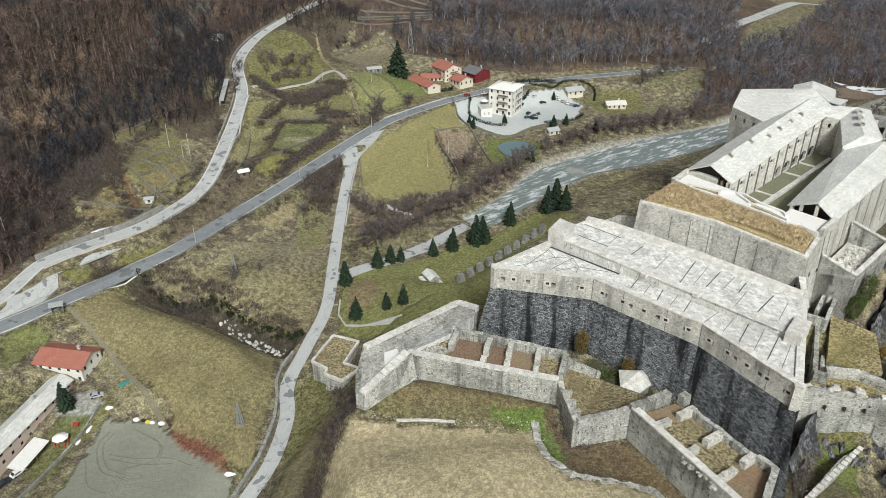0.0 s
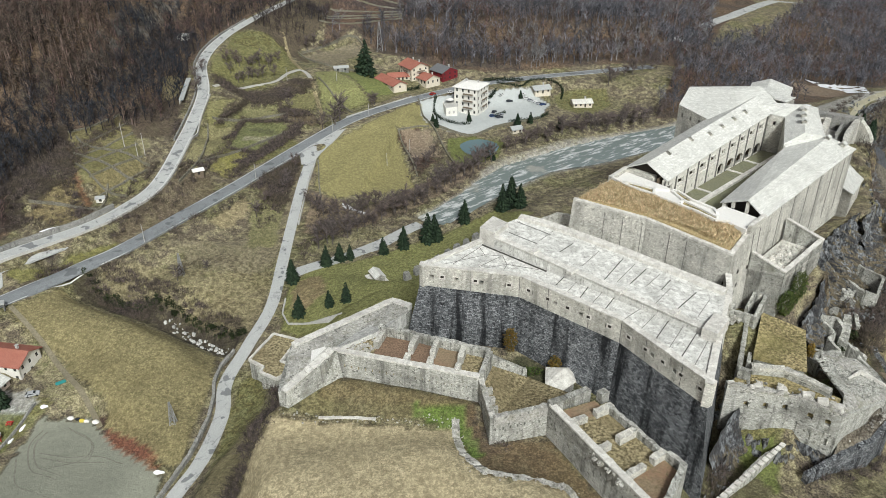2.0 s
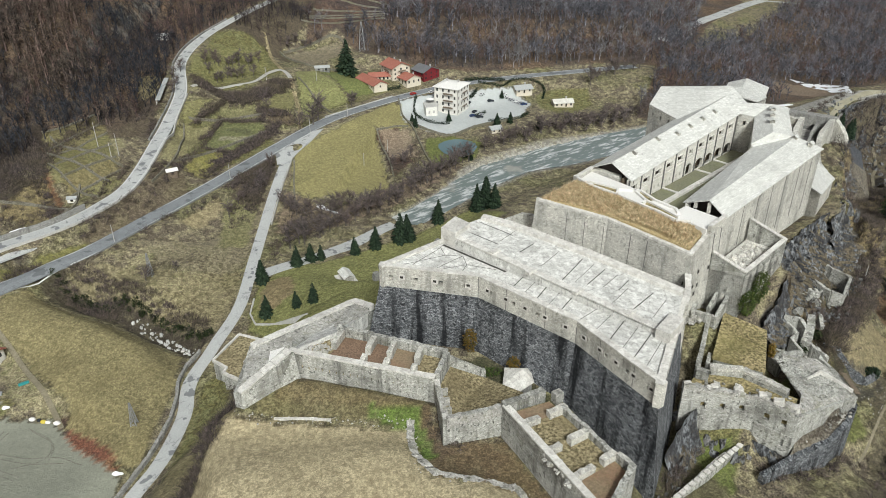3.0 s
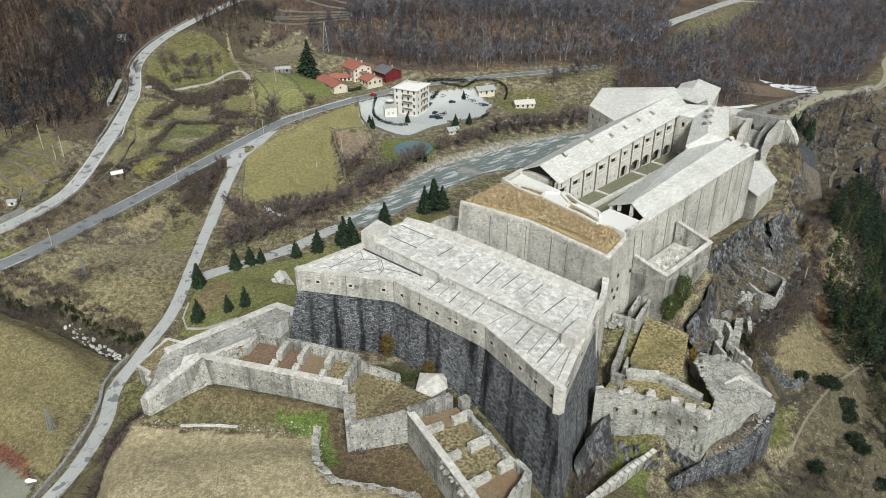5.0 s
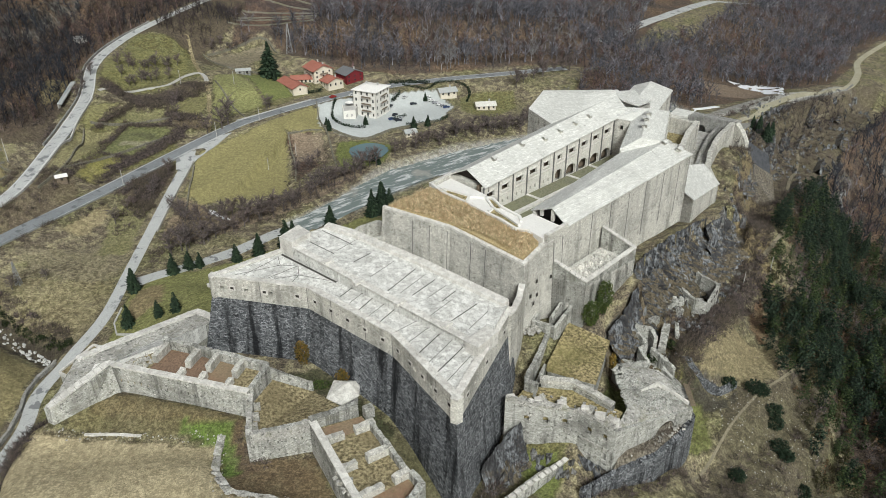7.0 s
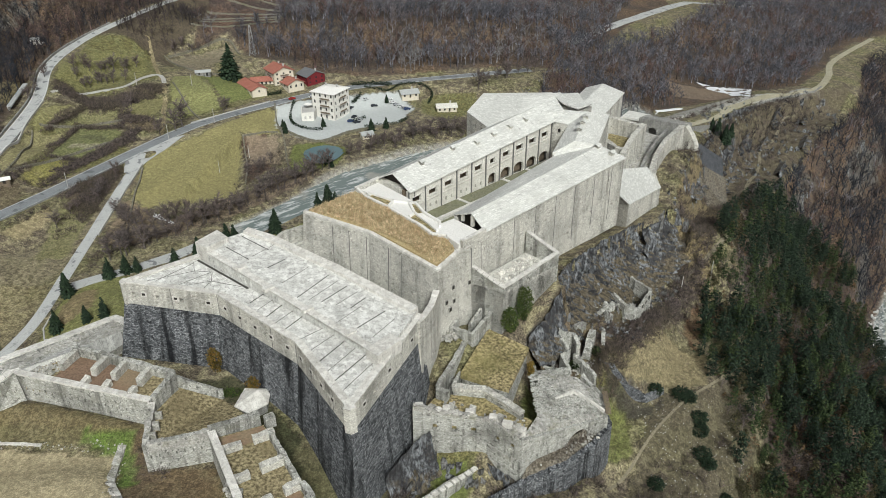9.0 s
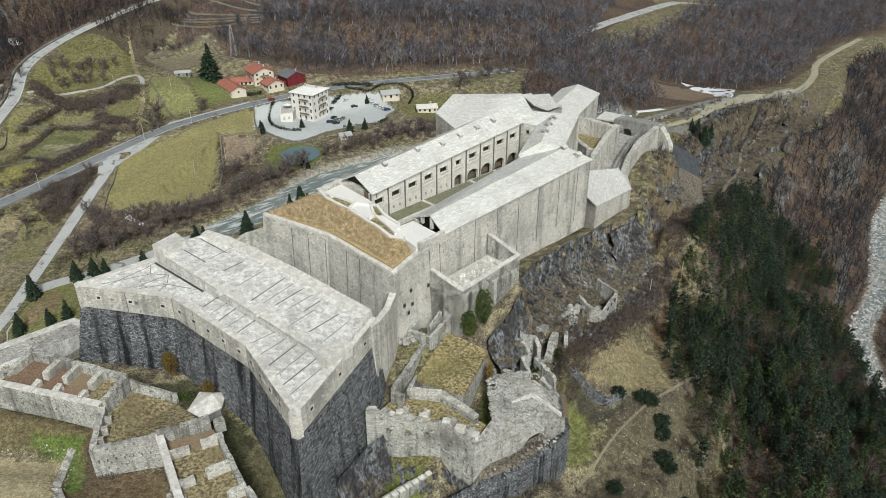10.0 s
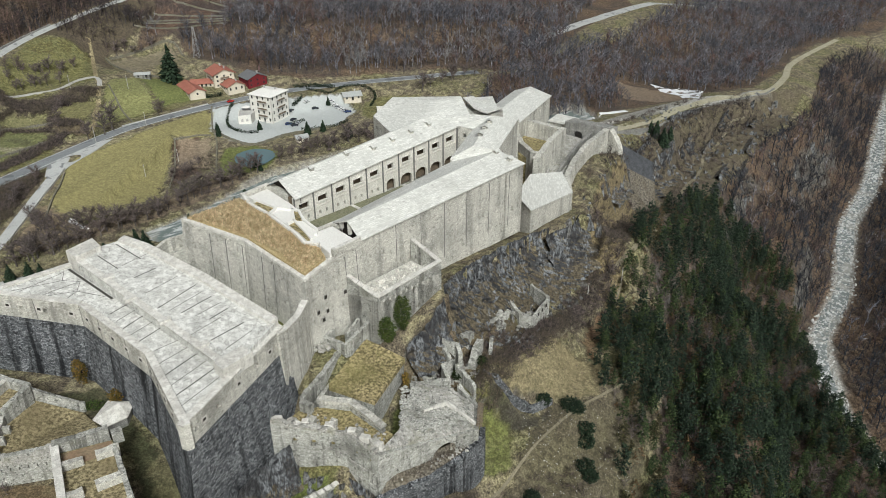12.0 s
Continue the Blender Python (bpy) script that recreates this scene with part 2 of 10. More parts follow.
def road_surface(name, light, dark, patch_tone):
    """Worn asphalt: grain, darker repair patches and cracks."""
    m, nodes, links, bsdf = shader(name, 0.9)
    grain = noise_node(nodes, links, 3.0, 6)
    col = blend(nodes, links, span(nodes, links, grain, 0.4, 0.6), light, dark)
    big = noise_node(nodes, links, 0.12, 4)
    col = blend(nodes, links, span(nodes, links, big, 0.45, 0.65, 0, 0.6), col, dark)
    mend = noise_node(nodes, links, 0.22, 3, rough=0.4)
    col = blend(nodes, links, span(nodes, links, mend, 0.63, 0.645, 0, 0.8), col, patch_tone)
    warp = noise_node(nodes, links, 0.6, 4)
    edges = nodes.new("ShaderNodeTexVoronoi")
    edges.feature = "DISTANCE_TO_EDGE"
    edges.inputs["Scale"].default_value = 0.16
    shift = nodes.new("ShaderNodeVectorMath")
    shift.operation = "MULTIPLY_ADD"
    links.new(warp, shift.inputs[0])
    shift.inputs[1].default_value = (5, 5, 0)
    links.new(place(nodes, links), shift.inputs[2])
    links.new(shift.outputs[0], edges.inputs["Vector"])
    crack = times(nodes, links, span(nodes, links, edges.outputs["Distance"], 0.0, 0.03, 0.8, 0), span(nodes, links, big, 0.42, 0.55))
    col = blend(nodes, links, crack, col, patch_tone)
    links.new(col, bsdf.inputs["Base Color"])
    relief(nodes, links, bsdf, grain, 0.15, 0.02)
    return m


ASPHALT = road_surface("worn_asphalt", (0.45, 0.455, 0.44), (0.345, 0.35, 0.34), (0.13, 0.135, 0.14))
ASPHALT_DARK = road_surface("highway_asphalt", (0.24, 0.255, 0.26), (0.17, 0.18, 0.187), (0.11, 0.115, 0.12))
LINE_PAINT = plain("road_paint", (0.62, 0.62, 0.60))
GRAVEL = mottled("pale_gravel", (0.46, 0.45, 0.42), (0.34, 0.33, 0.31), 0.6, 0.95, 0.6, 0.1, second=(0.40, 0.38, 0.34))
# flat near-black that stands for the shade inside openings
DARK_VOID = plain("void_shade", (0.035, 0.03, 0.025), 0.8)
TIMBER = mottled("grey_timber", (0.22, 0.17, 0.12), (0.12, 0.095, 0.07), 1.5, 0.85, 0.4)
TILE = mottled("clay_tiles", (0.40, 0.165, 0.12), (0.25, 0.095, 0.07), 1.2, 0.85, 0.5, 0.06, second=(0.28, 0.10, 0.07))
RED_PAINT = mottled("dark_red_cladding", (0.19, 0.022, 0.028), (0.13, 0.016, 0.02), 1.0, 0.7, 0.2)
GLASS = plain("dark_glass", (0.03, 0.035, 0.04), 0.15)
SNOW = plain("old_snow", (0.82, 0.83, 0.84), 0.7)


def water_stuff(name, deep, foam, speed):
    m, nodes, links, bsdf = shader(name, 0.12)
    flow = scaled(nodes, links, face_lines(nodes, links, -38), speed)
    rip = noise_node(nodes, links, 0.5, 6, flow)
    white = noise_node(nodes, links, 0.16, 7, flow, 0.7)
    col = blend(nodes, links, span(nodes, links, white, 0.51, 0.60, 0, 0.9 if foam else 0.0), deep, (0.55, 0.56, 0.55))
    if foam:
        shoal = noise_node(nodes, links, 0.05, 5)
        col = blend(nodes, links, span(nodes, links, shoal, 0.55, 0.64, 0, 0.6), col, (0.36, 0.345, 0.30))
    links.new(col, bsdf.inputs["Base Color"])
    relief(nodes, links, bsdf, rip, 0.4, 0.1)
    return m


WATER = water_stuff("shallow_river", (0.16, 0.19, 0.18), True, (0.6, 2.4, 1))
STILL = water_stuff("still_pond", (0.11, 0.17, 0.185), False, (1, 1, 1))
RAPID = water_stuff("white_water", (0.16, 0.175, 0.17), True, (2.6, 2.6, 1))


# ---------------------------------------------------------------- builders
def part(name, bm, material, parent=None, label=""):
    """Links a bmesh as one mesh object, under a thing or on its own."""
    mesh = bpy.data.meshes.new(name)
    bmesh.ops.recalc_face_normals(bm, faces=bm.faces)
    bm.to_mesh(mesh)
    bm.free()
    mesh.materials.append(material)
    ob = new(name, mesh)
    if parent:
        ob.parent = parent
        ob.matrix_parent_inverse = parent.matrix_world.inverted()
    if label:
        tagged(ob, label)
    return ob



def thing(name, at, label, category, group="", kind="", turn=0.0):
    ob = new(name)
    ob.empty_display_size = 0.5
    ob.matrix_world = pose(*at, 0, 0, turn)
    return tagged(ob, label, category, group, kind)


def loft(bm, low, high):
    """A closed solid between two rings of as many points."""
    a = [bm.verts.new(p) for p in low]
    b = [bm.verts.new(p) for p in high]
    n = len(a)
    for i in range(n):
        bm.faces.new((a[i], a[(i + 1) % n], b[(i + 1) % n], b[i]))
    bm.faces.new(a[::-1])
    bm.faces.new(b)


def prism(bm, ring, z0, z1):
    loft(bm, [(x, y, z0) for x, y in ring], [(x, y, z1) for x, y in ring])


def block(bm, a, b, width, z0, z1, shift=0.0, za=None, zb=None):
    """A wall from a to b, shifted to its left, with a top that may slope."""
    ax, ay, bx, by = a[0], a[1], b[0], b[1]
    d = math.hypot(bx - ax, by - ay)
    nx, ny = -(by - ay) / d, (bx - ax) / d
    lo, hi = shift - width / 2, shift + width / 2
    ring = [(ax + nx * lo, ay + ny * lo), (bx + nx * lo, by + ny * lo), (bx + nx * hi, by + ny * hi), (ax + nx * hi, ay + ny * hi)]
    tops = (z1 if za is None else za, z1 if zb is None else zb)
    loft(bm, [(x, y, z0) for x, y in ring], [(x, y, t) for (x, y), t in zip(ring, (tops[0], tops[1], tops[1], tops[0]))])


def offset_ring(ring, d):
    """The ring moved outward by d (rings run anticlockwise)."""
    out, n = [], len(ring)
    for i in range(n):
        (ax, ay), (bx, by), (cx, cy) = ring[i - 1][:2], ring[i][:2], ring[(i + 1) % n][:2]
        u, v = Vector((bx - ax, by - ay)).normalized(), Vector((cx - bx, cy - by)).normalized()
        nu, nv = Vector((u.y, -u.x)), Vector((v.y, -v.x))
        m = (nu + nv) / max(0.35, 1 + nu.dot(nv))
        out.append((bx + m.x * d, by + m.y * d))
    return out


def pierced(bm, a, b, thick, za0, za1, zb0, zb1, holes):
    """A wall from a to b whose foot and top run za0..zb0 and za1..zb1, inward to its left, with holes (along, width, sill, head, arched)
    that go right through. sill and head are heights above the foot."""
    ax, ay, bx, by = a[0], a[1], b[0], b[1]
    d = math.hypot(bx - ax, by - ay)
    ux, uy = (bx - ax) / d, (by - ay) / d
    foot = lambda s: za0 + (zb0 - za0) * s / d
    top = lambda s: za1 + (zb1 - za1) * s / d

    def solid(outline):
        low = [(ax + ux * s, ay + uy * s, z) for s, z in outline]
        high = [(x - uy * thick, y + ux * thick, z) for x, y, z in low]
        loft(bm, low, high)

    s = 0.0
    for along, width, sill, head, arched in sorted(holes):
        l, r = along - width / 2, along + width / 2
        f = foot(along)
        if l > s + 0.01:
            solid([(s, foot(s)), (l, foot(l)), (l, top(l)), (s, top(s))])
        if sill > 0.01:
            solid([(l, foot(l)), (r, foot(r)), (r, f + sill), (l, f + sill)])
        if arched:
            spring = f + head - width / 2 * arched
            arc = [(along + width / 2 * math.cos(t), spring + width / 2 * arched * math.sin(t)) for t in np.linspace(0, math.pi, 9)]
            solid([(r, top(r)), (l, top(l))] + arc[::-1])
        else:
            solid([(l, f + head), (r, f + head), (r, top(r)), (l, top(l))])
        s = r
    if s < d - 0.01:
        solid([(s, foot(s)), (d, foot(d)), (d, top(d)), (s, top(s))])
    bmesh.ops.recalc_face_normals(bm, faces=bm.faces)
    bmesh.ops.remove_doubles(bm, verts=bm.verts, dist=0.002)


def roof_planes(bm, planes, thick=0.35):
    for p in planes:
        loft(bm, [(x, y, z - thick) for x, y, z in p], [tuple(q) for q in p])


def box(bm, at, size, turn=0.0, tip=0.0):
    m = Matrix.Translation(at) @ Matrix.Rotation(radians(turn), 4, "Z") @ Matrix.Rotation(radians(tip), 4, "Y")
    sx, sy, sz = (s / 2 for s in size)
    ring = [(-sx, -sy), (sx, -sy), (sx, sy), (-sx, sy)]
    loft(bm, [m @ Vector((x, y, -sz)) for x, y in ring], [m @ Vector((x, y, sz)) for x, y in ring])


def mid(a, b, s):
    return tuple(p + (q - p) * s for p, q in zip(a, b))


def smooth_line(points, step):
    """A Catmull-Rom line through the points, in even steps."""
    pts = [Vector(p) for p in points]
    pts = [2 * pts[0] - pts[1]] + pts + [2 * pts[-1] - pts[-2]]
    out = []
    for p0, p1, p2, p3 in zip(pts, pts[1:], pts[2:], pts[3:]):
        n = max(1, int((p2 - p1).length / step))
        for i in range(n):
            t = i / n
            out.append(0.5 * (2 * p1 + (p2 - p0) * t + (2 * p0 - 5 * p1 + 4 * p2 - p3) * t * t + (3 * p1 - p0 - 3 * p2 + p3) * t ** 3))
    return out + [pts[-2]]


# ---------------------------------------------------------------- ground
# Ground: heights run along these lines (roads, banks, crests, ditches) and blend between them
LAY_ROADS = {
    "lane": [(-64, 110, -24), (-59, 130, -22), (-54, 146, -19.7), (-49.7, 157, -17.8), (-48.4, 175, -16.9), (-50.7, 190, -15.9), (-46.9, 208, -13.4), (-43, 228, -11.2), (-43.9, 255, -9.1), (-45.1, 285, -6.7), (-45.8, 318, -2.8), (-45, 343, 1.4), (-46, 354, 3)],
    "highway": [(-215, 150, -8), (-175, 183, -5), (-149, 204.6, -3.4), (-134, 220.6, -2.7), (-121, 237, -1.9), (-106.6, 251.5, -1.1), (-91.2, 277.6, 0), (-73.6, 310.4, 0.9), (-52.6, 351, 2.7), (-29.5, 392, 4.1), (5.5, 433, 3), (41.9, 462, 2.5), (80.6, 480, 2), (118.4, 492, 1.9), (165, 506, 2)],
    "upper_road": [(-170, 200, -3.5), (-156, 219, -1.5), (-149.5, 237, 2.1), (-139.2, 247.3, 3.2), (-122.5, 261.4, 4.4), (-113.1, 274.6, 5.4), (-104.5, 295.2, 7.7), (-103.8, 334.2, 13.8), (-106.9, 382.9, 20.8), (-118, 424, 27), (-117, 462, 31), (-105, 495, 36), (-85, 530, 42), (-60, 565, 49)],
}
LAY_VALLEY = {
    "field": [(-100, 185, -13), (-88, 194, -10), (-78, 186, -12)],
    "field_top": [(-124, 226, -4.5), (-95, 213, -6), (-76, 203, -9.5), (-62, 190, -13)],
    "field_edge": [(-84, 230, -5), (-70, 256, -6), (-62, 272, -7)],
    "stream": [(-120, 234, -12), (-97, 224, -14), (-70, 214, -16.5), (-55, 203, -18)],
    "yard": [(-118, 150, -19), (-92, 171, -17), (-75, 158, -18.5), (-60, 168, -14)],
    "farm": [(-150, 160, -16), (-126, 180, -15), (-112, 190, -13.5), (-140, 198, -8)],
    "meadow": [(-38, 330, -3), (-20, 372, 0.5), (-22, 300, -7), (-8, 338, -7.5), (8, 372, -6)],
    "bank": [(-33, 270, -9), (2, 246, -8.5), (10, 285, -9), (35, 312, -9.5)],
    "river": [(5, 262, -11), (22, 290, -11.5), (45, 322, -11.5), (70, 345, -11.5), (105, 372, -11.5), (150, 408, -12)],
    "pond": [(35, 370, -8), (50, 392, -6.5), (75, 410, -6)],
    "hotel": [(14, 418, -3), (35, 428, -6), (66, 440, -6.3), (92, 458, -5), (120, 440, -7)],
    "houses": [(-22, 470, 7), (5, 478, 7), (30, 486, 7)],
    "lawn": [(-28, 232, -7), (0, 226, -2), (5, 200, 3), (20, 230, -1), (45, 250, -2), (62, 280, -3)],
    "terraces": [(-100, 345, 8), (-75, 365, 7), (-60, 395, 11), (-90, 413, 16.5), (-72, 440, 17), (-40, 445, 12)],
}
LAY_SLOPES = {
    "west_foot": [(-185, 262, 12), (-150, 290, 15), (-126, 319, 16.5), (-135, 370, 27), (-136, 461, 33)],
    "west_mid": [(-260, 250, 42), (-200, 330, 52), (-180, 400, 60), (-170, 480, 62), (-150, 560, 70)],
    "west_high": [(-420, 260, 130), (-340, 400, 150), (-300, 540, 150), (-260, 700, 165)],
    "north_foot": [(-60, 478, 14), (-20, 500, 13), (30, 508, 11), (80, 505, 6), (130, 515, 5), (200, 520, -2)],
    "north_mid": [(-70, 535, 30), (20, 545, 28), (100, 552, 26), (160, 580, 20), (200, 620, 12)],
    "north_high": [(-60, 640, 80), (40, 650, 80), (120, 680, 70), (190, 730, 55)],
    "far_road": [(205, 590, -1), (254, 657, -2), (290, 690, 1), (350, 760, -2), (480, 877, -30)],
    "far_north": [(40, 800, 150), (200, 850, 110), (350, 950, 80), (520, 1100, 40)],
}
LAY_SPUR = {
    "spur_road": [(178, 340, 16), (215, 362, 10), (256, 412, 3), (292, 462, -7), (334, 505, -14), (374, 528, -19), (410, 580, -25), (448, 648, -31), (530, 739, -33)],
    "spur_north": [(150, 330, 0), (185, 385, -4), (235, 450, -8), (300, 520, -20), (334, 584, -26)],
    "spur_edge": [(190, 266, 14), (197, 290, 16.5), (210, 311, 16), (228, 340, 7), (238, 372, -5), (264, 418, -8), (300, 470, -14), (350, 515, -22)],
    "spur_side": [(201, 272, 0), (240, 340, -22), (290, 408, -30), (328, 463, -27), (390, 520, -36)],
    "cliff_rear": [(192, 272, 12), (195, 286, 14.5), (201, 300, 17), (209, 314, 18.5), (217, 322, 16)],
    "cliff_top": [(124, 184, 15.5), (137, 196, 23), (146, 206, 23), (158, 222, 21), (172, 238, 19), (188, 262, 15)],
    "cliff_foot": [(128, 176, 6), (142, 186, 5), (156, 198, 2), (170, 216, 0), (183, 231, -5), (196, 250, -5)],
    "shelf": [(150, 164, -12.5), (163, 172, -11.5), (180, 188, -10.5), (192, 208, -9.5), (190, 221, -11)],
    "track": [(152, 152, -18), (172, 160, -18.5), (192, 174, -18.5), (203, 194, -16), (203, 214, -10), (205, 236, -14)],
    "brow": [(185, 150, -31), (208, 176, -28), (222, 205, -27), (232, 240, -27), (260, 270, -38)],
    "gorge_slope": [(255, 130, -66), (268, 180, -66), (279, 225, -72), (290, 280, -76), (308, 330, -72), (335, 395, -60)],
    "ravine": [(352, 180, -128), (345, 235, -120), (339, 266, -115), (335, 294, -108.5), (345, 339, -100), (372.6, 374, -93), (408, 443, -85), (450, 497, -81), (500, 580, -74), (570, 690, -66)],
    "east_bank": [(430, 250, -72), (440, 340, -62), (500, 420, -50), (580, 520, -40)],
    "east_high": [(600, 250, 40), (620, 420, 30), (700, 600, 30)],
}
LAY_FORT = {
    "glacis": [(-26, 143, 6.5), (-23, 138, 8.5), (-17, 126, 10.5), (0, 120, 11.5), (21, 128, 11.5), (46, 112, 11), (60, 92, 8)],
    "glacis_side": [(-40, 150, -12), (-36, 120, -6), (-30, 90, -8)],
    "ditch": [(-19, 147.5, 7), (-6, 150, 9), (10, 147, 8.8), (27, 142, 8), (31, 133, 7.5), (47, 131, 7.5), (60, 112, 6), (80, 92, 0)],
    "back_ditch": [(2, 178, 9), (30, 170, 9), (52, 158, 8.2), (66, 142, 5), (82, 122, -3), (96, 108, -10)],
    "east_ditch": [(92, 150, -3), (100, 142, -6), (110, 136, -6), (120, 138, -5), (134, 146, -8)],
    "casemate_yard": [(99, 154, 5), (110, 154, 5), (120, 155, 4), (130, 166, 3), (131, 180, 4)],
    "ramp": [(99, 173, 14), (104, 180, 17.5), (78, 192, 20), (60, 204, 18)],
    "fort_back": [(58, 222, 8), (80, 238, 12), (110, 275, 14), (130, 300, 12), (170, 320, 18)],
    "fort_north": [(60, 262, -4), (95, 300, -8), (125, 330, -9)],
    "inside": [(30, 185, 10), (70, 165, 8), (110, 215, 20), (150, 260, 20)],
}
LAY = {**LAY_ROADS, **LAY_VALLEY, **LAY_SLOPES, **LAY_SPUR, **LAY_FORT}


# rock faces: upper and lower edge, rows, step, lean, ruggedness, seed
CLIFFS = [
    ([(137.6, 200, 23), (142, 210, 22), (151, 220.5, 21.5), (160, 230, 21), (169, 239, 20), (176, 246, 18)], [(142, 190, 7), (150, 199, 5), (158, 208, 4), (167, 217, 2.5), (179, 230, -1), (188, 241, -2)], 30, 0.7, 0.4, 1.0, 3.0),
    ([(127, 180.5, 16), (132, 186, 18), (137.5, 194, 23)], [(131, 176, 6), (138, 184, 6), (142.5, 190, 6)], 18, 0.7, 0.6, 0.7, 11.0),
    ([(174, 241, 18), (186, 254, 15), (190.5, 266, 14)], [(184, 236, -2), (197, 252, -2), (201, 266, 0)], 20, 0.9, 0.5, 0.9, 17.0),
    ([(206, 300, 15), (214, 312, 14), (219, 322, 12)], [(214, 298, 2), (222, 310, 0), (228, 320, -2)], 16, 0.9, 0.5, 0.9, 23.0),
    ([(228, 344, 6), (238, 366, -1), (252, 392, -4), (266, 416, -7)], [(242, 338, -20), (258, 362, -22), (270, 386, -26), (284, 408, -28)], 24, 1.3, 0.5, 1.5, 31.0),
    ([(100.5, 155, 9), (98.5, 150.5, 8), (94, 146, 7), (88, 138, 5)], [(104, 150, -3), (103, 146, -5), (99, 141, -6), (93, 133, -8)], 16, 0.6, 0.5, 0.35, 41.0),
    ([(112, 147.3, 1), (117, 143.6, 0), (121, 140.8, -1)], [(111, 141, -6), (117, 137, -7), (122, 135.5, -8)], 10, 0.6, 0.5, 0.6, 47.0),
]


for k, (x, y, z, l, h) in enumerate(((246, 366, -8, 16, 12), (262, 392, -12, 14, 12), (282, 418, -16, 16, 12), (302, 436, -20, 14, 11), (270, 366, -26, 14, 9), (300, 402, -32, 16, 10), (330, 440, -34, 14, 10), (322, 470, -22, 16, 9), (350, 486, -28, 14, 9), (288, 378, -40, 12, 8), (318, 416, -44, 12, 8), (222, 330, 4, 10, 9))):
    CLIFFS.append(([(x - 0.35 * l, y - 0.6 * l, z), (x, y, z + 1.5), (x + 0.4 * l, y + 0.6 * l, z)], [(x - 0.35 * l + h * 0.5, y - 0.6 * l - h * 0.35, z - h), (x + h * 0.6, y - h * 0.4, z - h), (x + 0.4 * l + h * 0.5, y + 0.6 * l - h * 0.35, z - h)], 12, 1.1, 0.5, 1.1, 50.0 + 7 * k))

CLIFFS.append(([(274, 428, -7), (286, 444, -7.5), (304, 460, -12)], [(280, 410, -22), (293, 424, -28), (311, 445, -28)], 20, 1.1, 0.5, 1.5, 143.0))


def line_distance(x, y, line):
    """Distance of the points to a polyline and the height along it."""
    best, height = np.full(np.shape(x), 1e18), np.zeros(np.shape(x))
    for (ax, ay, az), (bx, by, bz) in zip(line, line[1:]):
        ux, uy = bx - ax, by - ay
        s = np.clip(((x - ax) * ux + (y - ay) * uy) / (ux * ux + uy * uy), 0, 1)
        d = (x - ax - s * ux) ** 2 + (y - ay - s * uy) ** 2
        near = d < best
        best, height = np.where(near, d, best), np.where(near, az + s * (bz - az), height)
    return best, height


def ground_height(x, y):
    x, y = np.asarray(x, float), np.asarray(y, float)
    total, weight = np.zeros(x.shape), np.zeros(x.shape)
    for name, line in LAY.items():
        d, h = line_distance(x, y, line)
        w = (d + (6.0 if name in LAY_ROADS or name.startswith("cliff") else 30.0)) ** -1.6
        total, weight = total + w * h, weight + w
    return total / weight

# Plots of ground, as rings on the plan, and how they are covered
GREEN_PLOTS = {
    "lawn": [(-37, 214), (-39, 242), (-30, 251), (-12, 258), (16, 280), (46, 308), (60, 290), (24, 251), (16, 208), (-16, 199)],
    "pond_side": [(22, 387), (37, 393), (55, 384), (49, 363), (28, 354), (24, 369)],
    "strip": [(-56, 437), (-48, 459), (-21, 421), (-42, 399)],
    "house_lawn": [(-48, 462), (-27, 470), (-1, 445), (-18, 422)],
    "cottage_lawn": [(92, 462), (101, 467), (126, 468), (126, 449), (106, 424), (92, 440)],
    "ruin_lawn": [(145, 178), (157, 182), (157, 174), (146, 169)],
    "ditch_lawn": [(96, 140), (100, 152), (112, 149), (108, 138)],
    "farm_lawn": [(-118, 172), (-108, 182), (-101, 178), (-110, 160)],
    "garden": [(-96, 330), (-99, 362), (-86, 383), (-58, 371), (-53, 356), (-75, 325)],
    "roadside": [(-112, 420), (-110, 474), (-82, 484), (-63, 446), (-79, 416), (-99, 395)],
    "ditch_patch": [(16, 148), (26, 148), (26, 143), (16, 143)],
    "lane_side": [(-46, 190), (-36, 196), (-34, 172), (-44, 150), (-47, 170)],
}
DRY_PLOTS = {
    "meadow": [(-40, 340), (-38, 367), (-20, 390), (3, 421), (13, 396), (4, 382), (4, 343), (10, 329), (-12, 308), (-36, 306)],
    "field": [(-132, 214), (-122, 230), (-96, 226), (-60, 209), (-54, 175), (-58, 155), (-77, 166), (-104, 181), (-122, 206)],
    "glacis": [(-24, 149), (-1, 145), (23, 143), (24, 135), (30, 125), (50, 124), (48, 100), (-40, 100), (-37, 130)],
    "upper_field": [(-96, 236), (-84, 262), (-56, 268), (-50, 222), (-70, 222)],
    "terrace": [(-160, 275), (-140, 330), (-118, 330), (-114, 295), (-130, 275)],
    "shelf": [(152, 186), (169, 206), (189, 202), (184, 189), (168, 187), (157, 182)],
}
BARE_PLOTS = {
    "lot": [(7, 428), (16, 436), (41, 450), (79, 466), (88, 447), (78, 422), (51, 408), (37, 395), (23, 396), (11, 404)],
    "spur_top": [(198, 372), (230, 425), (300, 490), (375, 533), (378, 524), (300, 470), (240, 405), (210, 362)],
    "farm_court": [(-120, 183), (-112, 184), (-106, 178), (-113, 170), (-120, 176)],
    "snowbank": [(-24, 303), (-12, 298), (-14, 295), (-26, 300)],
}
